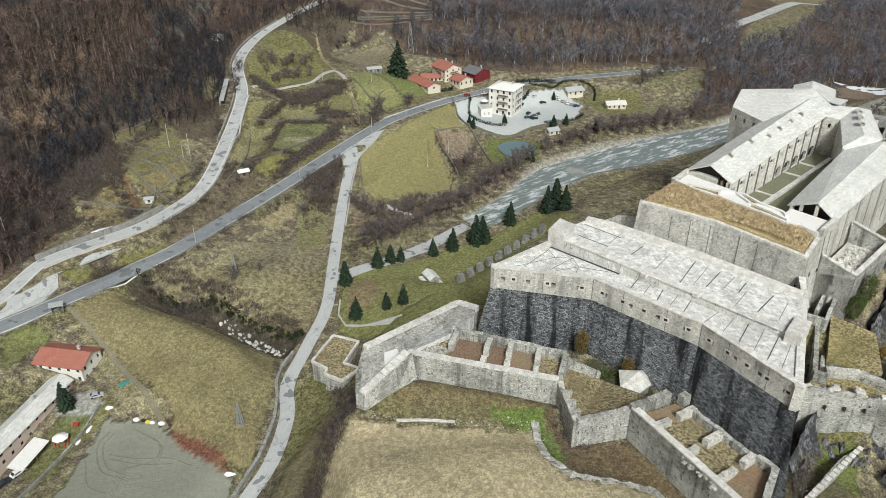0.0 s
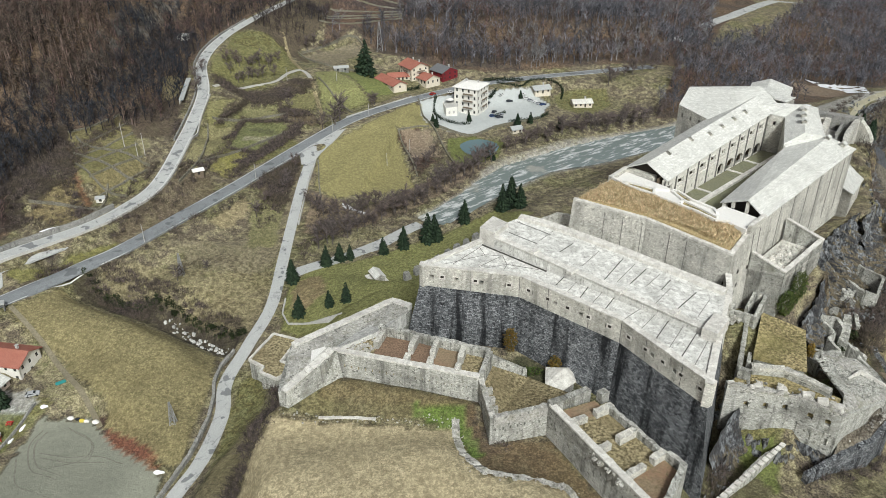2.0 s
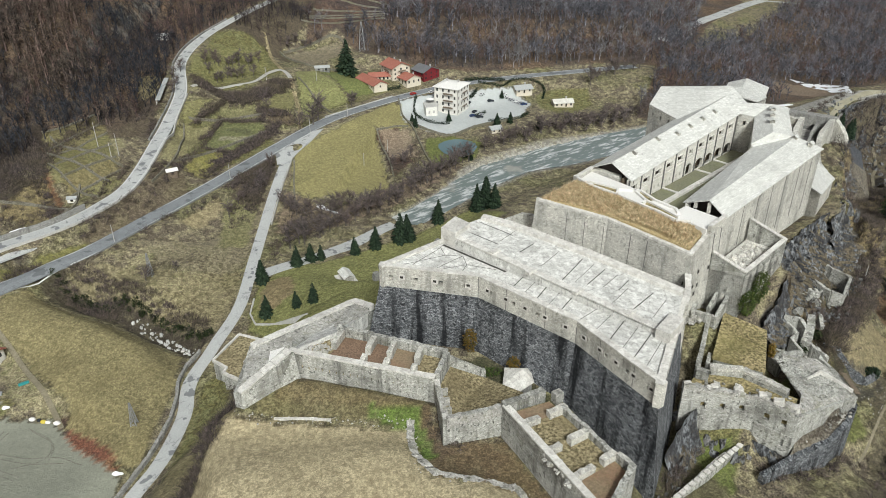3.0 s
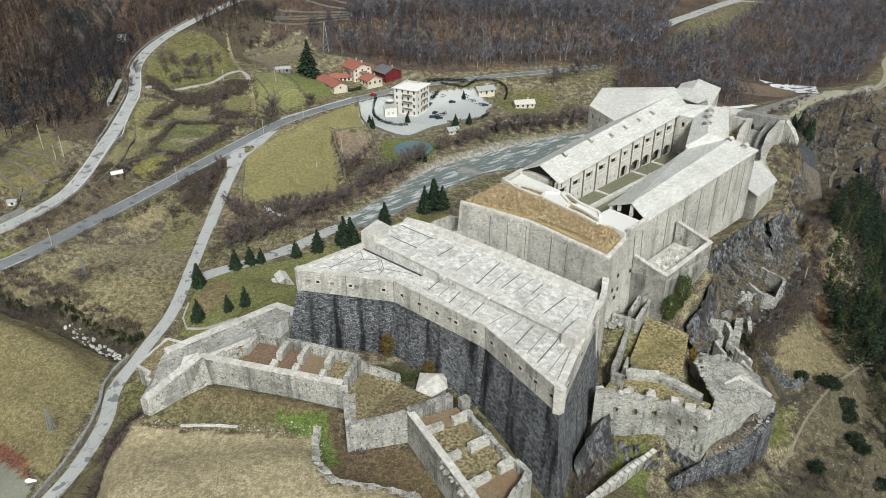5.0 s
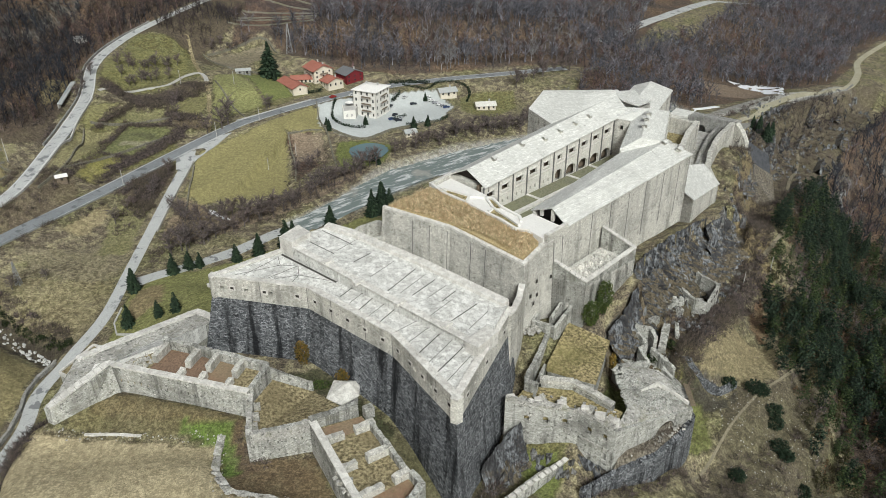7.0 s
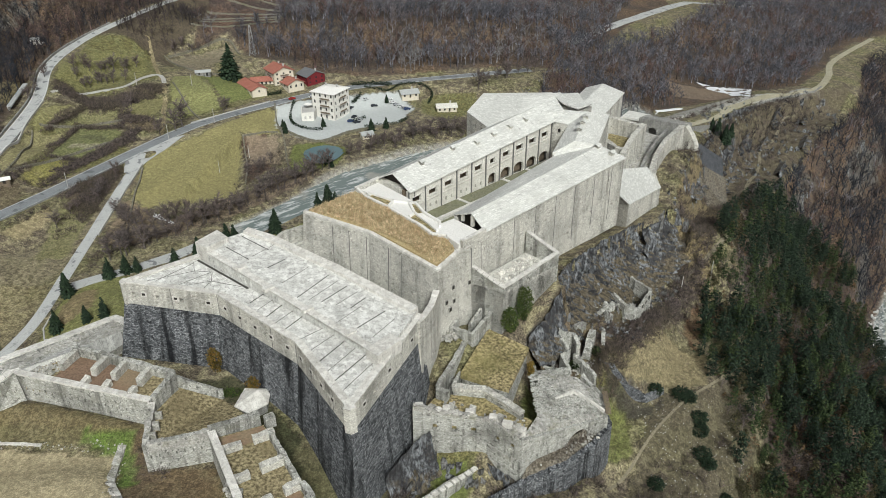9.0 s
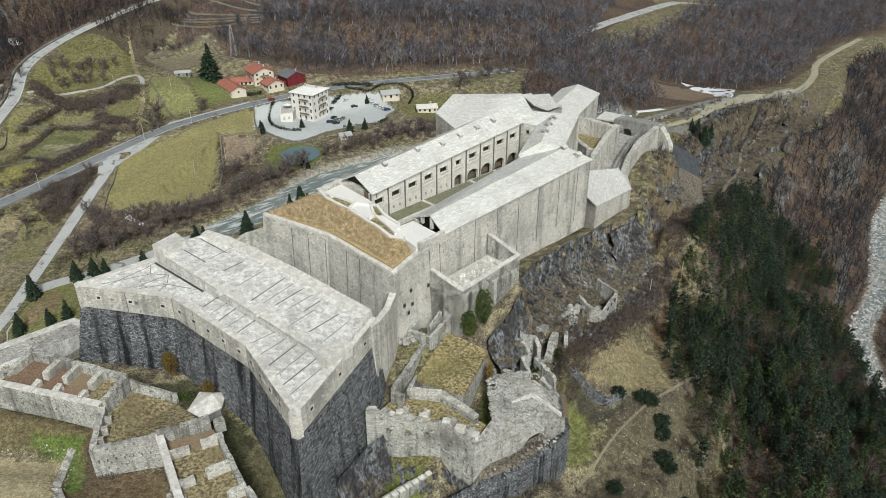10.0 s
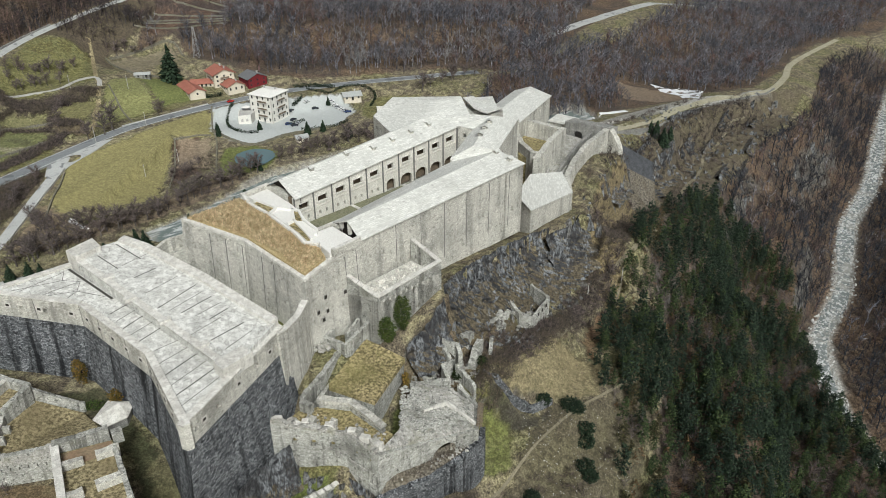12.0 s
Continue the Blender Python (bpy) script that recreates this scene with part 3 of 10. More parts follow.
SOIL_PLOTS = {
    "kitchen_plot": [(-5, 387), (7, 396), (17, 358), (8, 338)],
    "red_yard": [(-90, 172), (-80, 176), (-60, 160), (-66, 156)],
    "far_plot": [(262, 500), (268, 545), (316, 540), (302, 492)],
    "terrace_walk": [(-66, 545), (-10, 578), (-10, 532), (-55, 515)],
}
RIVER_LEFT = [(8, 301), (17, 310), (30, 328), (39, 344), (52, 361), (86, 386), (120, 405), (169, 428), (230, 470)]
RIVER_RIGHT = [(14, 290), (24, 295), (36, 309), (48, 324), (76, 352), (104, 364), (139, 384), (172, 402), (236, 440)]


def inside(ring, x, y):
    hit_count = np.zeros(np.shape(x), bool)
    for (ax, ay), (bx, by) in zip(ring, ring[1:] + ring[:1]):
        if ay == by:
            continue
        crosses = (ay > y) != (by > y)
        hit_count ^= crosses & (x < (bx - ax) * (y - ay) / (by - ay) + ax)
    return hit_count


def to_line(x, y, line):
    return np.sqrt(line_distance(x, y, [(p[0], p[1], 0) for p in line])[0])


def spaced(stops):
    """Grid lines: from each stop to the next in steps of the given size."""
    out = [stops[0][0]]
    for (a, step), (b, _) in zip(stops, stops[1:]):
        n = max(1, round((b - a) / step))
        out += [a + (b - a) * (i + 1) / n for i in range(n)]
    return np.array(out)


gx = spaced([(-2600, 400), (-1000, 100), (-400, 12), (-230, 3), (-165, 1.5), (235, 3), (480, 8), (760, 60), (1400, 300), (3200, 1)])
gy = spaced([(-1500, 300), (-300, 60), (0, 10), (85, 1.5), (290, 2), (520, 4), (700, 9), (1100, 40), (1700, 200), (4000, 1)])
GX, GY = np.meshgrid(gx, gy)
GZ = ground_height(GX, GY)
# the far slopes go on rising outside the valley
far = np.maximum(0, np.maximum(-GX - 380, GY - 900))
GZ += 0.45 * np.minimum(far, 900)


def rough_field(x, y, scale, seed):
    """Cheap smooth unevenness."""
    rng = np.random.RandomState(seed)
    out = np.zeros(np.shape(x))
    for k in range(9):
        a, f, p = rng.uniform(0, 2 * math.pi), scale * 1.35 ** k, rng.uniform(0, 6.28)
        out += np.sin((x * math.cos(a) + y * math.sin(a)) * f + p + 1.7 * np.sin((x * math.sin(a) - y * math.cos(a)) * f * 0.6 + p)) / 1.25 ** k
    return out / 3


slope_y, slope_x = np.gradient(GZ, gy, gx)
STEEP = np.hypot(slope_x, slope_y)
road_near = np.minimum.reduce([to_line(GX, GY, line) for line in LAY_ROADS.values()])
calm = np.clip((road_near - 6) / 10, 0, 1)
GZ += calm * (0.12 * rough_field(GX, GY, 0.16, 3) + np.clip(STEEP - 0.7, 0, 1.2) * 2.2 * rough_field(GX, GY, 0.22, 5))
for top, foot, *_ in CLIFFS[:3]:
    behind = inside([p[:2] for p in top] + [p[:2] for p in foot[::-1]], GX, GY)
    GZ = np.where(behind, np.minimum(GZ, line_distance(GX, GY, foot)[1] + 0.4), GZ)
sunk = inside([(126.5, 158), (131, 168), (140, 174.5), (147, 176), (152, 190), (147, 195), (136, 191), (130, 182), (126.5, 176)], GX, GY)
GZ = np.where(sunk, np.minimum(GZ, 1.5), GZ)
GULLY = [(-136, 246), (-116, 239), (-97, 231), (-80, 223), (-66, 216), (-53, 210)]
GZ -= 4.5 * np.exp(-(to_line(GX, GY, GULLY) / 4.2) ** 2) * np.clip((road_near - 4) / 4, 0, 1)
# earth banked up against the foot of the western casemate
CASEMATE_FOOT = [(-23, 147), (-9.5, 158.5), (4, 153.5), (28.5, 146.5)]
GZ += 3.4 * np.exp(-(to_line(GX, GY, CASEMATE_FOOT) / 5.0) ** 2)
POND_Z = -6.9
pond_gap = np.hypot((GX - 40.5) / 10.5, (GY - 377) / 12.5)
GZ = np.where(pond_gap < 1.0, POND_Z - 0.6, np.where(pond_gap < 1.35, POND_Z + 0.15, GZ))
river_mask = inside(RIVER_LEFT + RIVER_RIGHT[::-1], GX, GY)
river_gap = np.minimum(to_line(GX, GY, RIVER_LEFT), to_line(GX, GY, RIVER_RIGHT))
GZ = np.where(river_mask, np.minimum(GZ, -11.8), np.where(river_gap < 9, np.maximum(GZ, -10.95), GZ))


def draped(x, y):
    """Height of the finished ground sheet."""
    i = min(max(np.searchsorted(gx, x) - 1, 0), len(gx) - 2)
    j = min(max(np.searchsorted(gy, y) - 1, 0), len(gy) - 2)
    u, v = (x - gx[i]) / (gx[i + 1] - gx[i]), (y - gy[j]) / (gy[j + 1] - gy[j])
    return float((GZ[j, i] * (1 - u) + GZ[j, i + 1] * u) * (1 - v) + (GZ[j + 1, i] * (1 - u) + GZ[j + 1, i + 1] * u) * v)


WOODS = {
    "west": [(-420, 200), (-200, 205), (-158, 232), (-150, 262), (-165, 275), (-150, 330), (-122, 336), (-116, 372), (-124, 425), (-122, 470), (-100, 520), (-60, 590), (-60, 760), (-420, 760)],
    "north": [(-60, 500), (-40, 520), (-20, 500), (28, 484), (50, 484), (80, 492), (120, 503), (165, 516), (185, 516), (215, 540), (240, 600), (262, 650), (330, 750), (330, 1100), (-60, 1100)],
    "north_east": [(150, 430), (180, 500), (250, 590), (300, 640), (420, 800), (620, 980), (760, 900), (520, 735), (455, 668), (430, 625), (372, 545), (320, 515), (270, 475), (225, 440)],
    "gorge": [(198, 140), (205, 190), (216, 215), (220, 262), (236, 300), (275, 352), (300, 395), (345, 455), (400, 512), (470, 640), (560, 735), (760, 735), (760, 100), (200, 100)],
}
wooded = np.zeros(GX.shape, bool)
for ring in WOODS.values():
    wooded |= inside(ring, GX, GY)
wooded |= (GX < -400) | (GY > 1000) | (GX > 700)
cover = np.zeros((*GX.shape, 4), np.float32)
wobble = 1.2 * rough_field(GX, GY, 0.35, 8)
for ring in GREEN_PLOTS.values():
    cover[..., 0] = np.maximum(cover[..., 0], inside(ring, GX + wobble, GY + wobble))
for ring in SOIL_PLOTS.values():
    cover[..., 1] = np.maximum(cover[..., 1], inside(ring, GX + wobble, GY - wobble))
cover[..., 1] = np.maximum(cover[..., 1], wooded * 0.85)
for ring in BARE_PLOTS.values():
    cover[..., 2] = np.maximum(cover[..., 2], inside(ring, GX, GY))
bank = np.minimum(to_line(GX, GY, RIVER_LEFT), to_line(GX, GY, RIVER_RIGHT))
cover[..., 2] = np.maximum(cover[..., 2], 0.45 * np.clip(1 - (bank - 1) / 2.5, 0, 1) * (GX > 40))
cover[..., 2] = np.maximum(cover[..., 2], river_mask)
gorge_bed = to_line(GX, GY, LAY_SPUR["ravine"])
cover[..., 2] = np.maximum(cover[..., 2], np.clip(1 - (gorge_bed - 4.5) / 2, 0, 1))
dry = np.zeros(GX.shape)
for ring in DRY_PLOTS.values():
    dry = np.maximum(dry, inside(ring, GX + wobble, GY + wobble))
cover[..., 3] = dry

# single plots with their own growth: ring and base colour
plots = np.zeros((*GX.shape, 4), np.float32)
small_wobble = 0.6 * rough_field(GX, GY, 0.5, 9)


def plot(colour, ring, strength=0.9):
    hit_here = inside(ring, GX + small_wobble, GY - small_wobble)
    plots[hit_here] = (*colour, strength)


OLIVE_C, TAN_C, GREEN_C, STRAW_C, EARTH_C = (0.21, 0.20, 0.095), (0.24, 0.205, 0.115), (0.145, 0.16, 0.062), (0.225, 0.195, 0.118), (0.21, 0.165, 0.125)
plot((0.205, 0.212, 0.085), [(-37, 214), (-39, 242), (-30, 251), (-12, 258), (16, 280), (46, 308), (60, 290), (24, 251), (16, 208), (-16, 199)], 0.85)
plot((0.25, 0.225, 0.108), [(-42, 353), (-32, 370), (3, 424), (12, 425), (13, 397), (-5, 391), (7, 326), (-12, 316), (-31, 309), (-40, 317)], 1.15)
plot((0.27, 0.215, 0.165), [(-3, 391), (13, 395), (22, 360), (4, 362)])
plot((0.225, 0.195, 0.105), [(-132, 214), (-120, 231), (-86, 219), (-58, 206), (-55, 186), (-55, 156), (-60, 155), (-82, 169), (-85, 178), (-102, 191), (-110, 200)], 1.0)
plot((0.235, 0.24, 0.20), [(-104, 173), (-88, 173), (-79, 164), (-60, 152), (-58, 140), (-108, 130)], 1.3)
plot((0.21, 0.085, 0.055), [(-82, 169), (-72, 165), (-61, 156), (-62, 152), (-68, 157), (-80, 165)], 0.8)
plot((0.13, 0.14, 0.055), [(-122, 153), (-116, 176), (-108, 173), (-111, 150)])
plot((0.36, 0.37, 0.36), [(-121, 177), (-120, 184), (-117, 183), (-114, 177), (-107, 175), (-119, 173)])
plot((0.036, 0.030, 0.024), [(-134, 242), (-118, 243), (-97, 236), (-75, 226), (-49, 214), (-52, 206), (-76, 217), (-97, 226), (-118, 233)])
plot(STRAW_C, [(-112, 238), (-100, 246), (-77, 246), (-65, 244), (-47, 251), (-46, 226), (-48, 214), (-77, 226)], 0.6)
plot((0.20, 0.175, 0.125), [(-92, 260), (-64, 273), (-53, 307), (-50, 305), (-47, 252), (-65, 245)], 0.7)
plot((0.17, 0.165, 0.06), [(-141, 234), (-114, 255), (-107, 259), (-110, 251), (-135, 231)])
plot(TAN_C, [(-149, 271), (-140, 281), (-128, 278), (-127, 268), (-138, 270)])
plot(OLIVE_C, [(-131, 294), (-120, 302), (-109, 300), (-111, 287), (-124, 287)])
plot(GREEN_C, [(-147, 199), (-140, 208), (-131, 204), (-136, 198), (-140, 186)])
plot((0.19, 0.18, 0.09), [(-147, 311), (-137, 324), (-119, 308), (-124, 293), (-135, 287)])
plot(TAN_C, [(-130, 392), (-122, 403), (-116, 371), (-123, 364)])
plot(OLIVE_C, [(-102, 374), (-90, 387), (-96, 360), (-99, 356)])
plot((0.20, 0.195, 0.10), [(-88, 385), (-70, 395), (-66, 375), (-85, 375)])
plot((0.15, 0.16, 0.075), [(-84, 374), (-58, 374), (-70, 343), (-85, 339)])
plot((0.36, 0.34, 0.26), [(-80, 357), (-66, 359), (-67, 355), (-80, 351)], 0.6)
plot((0.21, 0.195, 0.07), [(-84, 337), (-72, 343), (-78, 317), (-89, 316)])
plot((0.235, 0.215, 0.12), [(-100, 353), (-86, 370), (-89, 324), (-94, 308), (-97, 305)])
plot((0.20, 0.19, 0.09), [(-70, 408), (-53, 420), (-50, 390), (-68, 388)])
plot((0.215, 0.22, 0.10), [(-58, 450), (-46, 461), (-22, 423), (-45, 392)], 1.0)
plot((0.155, 0.175, 0.065), [(-44, 460), (-24, 478), (-8, 442), (-22, 425)], 1.0)
plot((0.20, 0.195, 0.085), [(-117, 436), (-80, 475), (-71, 439), (-96, 413), (-105, 396)], 0.65)
plot((0.23, 0.175, 0.13), [(-41, 314), (-28, 307), (-14, 300), (-26, 279), (-39, 278)], 0.8)
plot((0.19, 0.185, 0.09), [(-66, 299), (-51, 306), (-49, 268), (-60, 265)], 0.8)
plot((0.28, 0.235, 0.15), [(-79, 277), (-68, 300), (-64, 292), (-70, 278)], 0.8)
plot((0.39, 0.335, 0.225), [(-24, 147), (-1, 143), (23, 141), (24, 133), (30, 123), (50, 122), (48, 96), (-40, 96), (-37, 130)], 1.1)
plot((0.16, 0.13, 0.07), [(-18, 147.6), (23, 143), (29, 149), (-9, 159)], 0.9)
plot((0.145, 0.105, 0.062), [(23, 143), (29, 149), (31, 136), (47, 139), (66, 104), (58, 98), (50, 122), (30, 124), (25, 132)], 0.9)
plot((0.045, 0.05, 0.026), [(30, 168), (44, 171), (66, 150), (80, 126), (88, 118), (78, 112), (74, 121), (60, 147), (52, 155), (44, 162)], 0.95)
plot((0.125, 0.155, 0.045), [(90, 134), (96, 149), (110, 146), (106, 134), (98, 126)], 0.9)
plot((0.115, 0.14, 0.045), [(123, 156), (128, 158), (133, 172), (128, 176), (124, 166)], 0.9)
plot((0.13, 0.145, 0.05), [(147, 158), (156, 162), (157, 176), (149, 176)], 0.9)
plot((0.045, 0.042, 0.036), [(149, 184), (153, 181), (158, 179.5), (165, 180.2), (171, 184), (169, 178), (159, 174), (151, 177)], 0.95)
plot((0.095, 0.075, 0.055), [(126, 176), (131, 186), (139, 197), (148, 204), (158, 208), (172, 214), (184, 224), (178, 208), (164, 202), (152, 194), (146, 186), (132, 176)], 0.9)
plot((0.19, 0.105, 0.06), [(186, 204), (194, 216), (196, 232), (190, 226), (184, 212)], 0.6)
plot((0.215, 0.182, 0.112), [(152, 186), (169, 206), (189, 202), (184, 189), (168, 187), (157, 182)], 0.9)

plot((0.21, 0.165, 0.10), [(190, 246), (200, 285), (214, 312), (232, 338), (262, 345), (222, 290), (206, 254), (203, 215)], 0.85)
plot((0.10, 0.083, 0.064), [(236, 370), (268, 420), (300, 466), (352, 514), (420, 560), (345, 455), (300, 395), (262, 345), (240, 340)], 0.85)
plot((0.095, 0.09, 0.05), [(64, 146), (82, 118), (98, 106), (104, 134), (94, 152), (84, 150)], 0.85)
plot((0.095, 0.083, 0.06), [(118, 120), (150, 146), (160, 168), (170, 184), (186, 188), (196, 200), (206, 194), (198, 178), (193, 158), (188, 120), (150, 85)], 0.85)
plot((0.44, 0.46, 0.47), [(7, 428), (16, 436), (41, 450), (79, 466), (88, 447), (78, 422), (51, 408), (37, 395), (23, 396), (11, 404)], 1.3)
plot((0.15, 0.115, 0.08), [(122, 178), (138, 190), (150, 204), (158, 200), (144, 182), (130, 168)], 0.8)
plot((0.215, 0.182, 0.112), [(152, 183), (158, 192), (172, 206), (190, 203), (186, 189), (168, 186)], 1.0)

plot((0.26, 0.20, 0.125), [(-36, 226), (-36, 243), (-27, 245), (-22, 230), (-29, 221)], 0.8)
plot((0.045, 0.036, 0.030), [(-200, 290), (-172, 312), (-155, 332), (-148, 316), (-152, 297), (-141, 284), (-140, 271), (-151, 274), (-146, 264), (-154, 256), (-170, 236), (-210, 240)], 1.0)
plot((0.09, 0.07, 0.055), [(-148, 316), (-128, 356), (-115, 383), (-111, 342), (-122, 326)], 0.9)
plot((0.12, 0.095, 0.07), [(-113, 258), (-104, 284), (-98, 306), (-88, 318), (-80, 300), (-92, 280), (-106, 258)], 0.8)
plot((0.10, 0.08, 0.065), [(-98, 400), (-80, 410), (-64, 432), (-54, 424), (-70, 402), (-92, 392)], 0.8)

plot((0.08, 0.064, 0.05), [(-110, 478), (-82, 480), (-60, 470), (-74, 486), (-58, 520), (-58, 575), (-84, 532), (-106, 498)], 1.0)
plot((0.19, 0.165, 0.125), [(-72, 485), (-40, 512), (-30, 500), (-52, 466)], 0.9)
plot((0.20, 0.155, 0.12), [(262, 498), (266, 542), (318, 538), (303, 490)], 1.0)

plot((0.20, 0.175, 0.105), [(-44, 150), (-36, 172), (-24, 160), (-22, 147), (-27, 140), (-40, 96), (-52, 96)], 0.9)
plot((0.10, 0.16, 0.032), [(12, 148), (26, 146.5), (27, 141), (30, 132), (27, 130), (23, 141), (12, 144)], 0.9)
plot((0.11, 0.078, 0.052), [(27, 147), (31, 139), (35, 135), (31, 131), (28, 138)], 0.9)
plot((0.16, 0.14, 0.075), [(-16, 153), (12, 148), (12, 144.5), (-18, 147)], 0.8)

plot((0.19, 0.145, 0.112), [(-34, 276), (-12, 286), (8, 306), (24, 328), (42, 352), (36, 360), (16, 338), (0, 318), (-16, 302), (-36, 292)], 0.85)
plot((0.13, 0.155, 0.048), [(22, 387), (37, 393), (55, 384), (49, 363), (28, 354), (24, 369)], 0.85)


# dark banks and hedge feet between the gardens
def border(line, width, colour):
    for a, b in zip(line, line[1:]):
        d = math.hypot(b[0] - a[0], b[1] - a[1])
        nx, ny = -(b[1] - a[1]) / d * width / 2, (b[0] - a[0]) / d * width / 2
        plot(colour, [(a[0] + nx, a[1] + ny), (b[0] + nx, b[1] + ny), (b[0] - nx, b[1] - ny), (a[0] - nx, a[1] - ny)], 1.0)


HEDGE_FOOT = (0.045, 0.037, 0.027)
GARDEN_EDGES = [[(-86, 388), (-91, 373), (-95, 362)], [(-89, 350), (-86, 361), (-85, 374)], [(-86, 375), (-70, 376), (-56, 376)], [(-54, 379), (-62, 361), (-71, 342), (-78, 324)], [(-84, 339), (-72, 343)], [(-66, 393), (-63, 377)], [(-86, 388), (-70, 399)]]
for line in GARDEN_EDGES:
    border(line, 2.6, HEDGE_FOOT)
plot((0.13, 0.10, 0.072), [(-67, 380), (-66, 392), (-54, 390), (-48, 389), (-48, 381), (-58, 377)], 0.9)
plot((0.10, 0.078, 0.058), [(-64, 322), (-58, 337), (-49, 340), (-48, 322), (-54, 308), (-64, 306)], 0.9)
plot((0.105, 0.11, 0.06), [(-81, 366), (-79, 370), (-64, 365), (-65, 359)], 1.0)


# stepped garden strips west of the hillside road
STEP_L, STEP_R = [(-154.3, 327.7), (-148.0, 317.9), (-142.1, 308.8), (-136.5, 300.1), (-131.2, 292.0), (-126.2, 284.3)], [(-135.2, 348.6), (-130.1, 339.3), (-125.3, 330.5), (-120.7, 322.3), (-116.4, 314.4), (-112.2, 307.0)]
for k in range(5):
    plot(((0.15, 0.135, 0.07), (0.17, 0.15, 0.075), (0.165, 0.155, 0.068), (0.14, 0.13, 0.06), (0.17, 0.145, 0.075))[k], [STEP_L[k], STEP_R[k], STEP_R[k + 1], STEP_L[k + 1]], 0.95)
plot((0.18, 0.145, 0.08), [(-147.5, 267.3), (-137.5, 290), (-127, 277.6), (-131.8, 265)], 0.9)
plot((0.15, 0.075, 0.045), [(-152.3, 318.7), (-150, 318), (-139, 296), (-123, 275), (-126, 274), (-142, 296)], 0.9)


def ground_material():
    m, nodes, links, bsdf = shader("ground_cover", 0.97)
    tint = nodes.new("ShaderNodeAttribute")
    tint.attribute_name = "cover"
    rgb = nodes.new("ShaderNodeSeparateColor")
    links.new(tint.outputs["Color"], rgb.inputs[0])
    fine, mid_noise, large = noise_node(nodes, links, 1.9, 9, rough=0.75), noise_node(nodes, links, 0.3, 6), noise_node(nodes, links, 0.045, 5)
    straw = blend(nodes, links, span(nodes, links, fine, 0.42, 0.58), (0.42, 0.375, 0.235), (0.15, 0.13, 0.08))
    brown = blend(nodes, links, span(nodes, links, fine, 0.42, 0.58), (0.21, 0.175, 0.125), (0.045, 0.038, 0.03))
    olive = blend(nodes, links, span(nodes, links, fine, 0.42, 0.58), (0.25, 0.25, 0.12), (0.10, 0.10, 0.045))
    green = blend(nodes, links, span(nodes, links, fine, 0.42, 0.58), (0.22, 0.20, 0.088), (0.092, 0.088, 0.036))
    soil = blend(nodes, links, span(nodes, links, fine, 0.42, 0.58), (0.20, 0.128, 0.094), (0.055, 0.038, 0.030))
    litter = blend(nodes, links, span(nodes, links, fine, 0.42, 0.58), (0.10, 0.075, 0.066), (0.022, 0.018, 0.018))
    stone = blend(nodes, links, span(nodes, links, fine, 0.42, 0.58), (0.47, 0.46, 0.43), (0.31, 0.305, 0.285))
    rock = blend(nodes, links, span(nodes, links, noise_node(nodes, links, 0.45, 9, place(nodes, links, (1, 1, 0.75)), 0.75), 0.35, 0.65), (0.20, 0.19, 0.175), (0.026, 0.024, 0.022))
    wild = blend(nodes, links, span(nodes, links, mid_noise, 0.45, 0.62), brown, straw)
    wild = blend(nodes, links, span(nodes, links, large, 0.48, 0.62, 0, 0.6), wild, olive)
    tended = blend(nodes, links, span(nodes, links, mid_noise, 0.46, 0.72), straw, olive)
    tended = blend(nodes, links, span(nodes, links, large, 0.52, 0.62, 0, 0.6), tended, brown)
    col = blend(nodes, links, tint.outputs["Alpha"], wild, tended)
    lush = blend(nodes, links, span(nodes, links, mid_noise, 0.42, 0.62), green, olive)
    col = blend(nodes, links, times(nodes, links, rgb.outputs[0], span(nodes, links, large, 0.35, 0.5, 0.75, 1)), col, lush)
    earth = blend(nodes, links, span(nodes, links, large, 0.42, 0.58), litter, soil)
    col = blend(nodes, links, rgb.outputs[1], col, earth)
    col = blend(nodes, links, times(nodes, links, rgb.outputs[2], span(nodes, links, mid_noise, 0.35, 0.6, 1, 0.75)), col, stone)
    own = nodes.new("ShaderNodeAttribute")
    own.attribute_name = "plot"
    shade = blend(nodes, links, span(nodes, links, fine, 0.42, 0.58), (1.68, 1.67, 1.60), (0.74, 0.73, 0.68))
    clump = noise_node(nodes, links, 0.85, 5, rough=0.7)
    shade = blend(nodes, links, span(nodes, links, clump, 0.47, 0.58, 0, 0.75), shade, (0.50, 0.50, 0.46))
    shade = blend(nodes, links, span(nodes, links, mid_noise, 0.5, 0.7, 0, 0.35), shade, (0.62, 0.58, 0.5))
    shade = blend(nodes, links, span(nodes, links, large, 0.42, 0.6, 0, 0.35), shade, (1.18, 1.15, 1.06))
    shade = blend(nodes, links, span(nodes, links, own.outputs["Alpha"], 1.05, 1.3, 0, 0.8), shade, (1.02, 1.02, 0.98))
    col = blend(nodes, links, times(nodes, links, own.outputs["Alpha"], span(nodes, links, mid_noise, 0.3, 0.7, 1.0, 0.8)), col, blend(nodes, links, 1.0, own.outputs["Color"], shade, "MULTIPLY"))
    normal = nodes.new("ShaderNodeNewGeometry")
    up = nodes.new("ShaderNodeSeparateXYZ")
    links.new(normal.outputs["Normal"], up.inputs[0])
    cliff = span(nodes, links, times(nodes, links, up.outputs[2], times(nodes, links, mid_noise, 0.3), "SUBTRACT"), 0.26, 0.38, 1, 0)
    cliff = times(nodes, links, cliff, span(nodes, links, own.outputs["Alpha"], 0, 0.9, 1, 0))
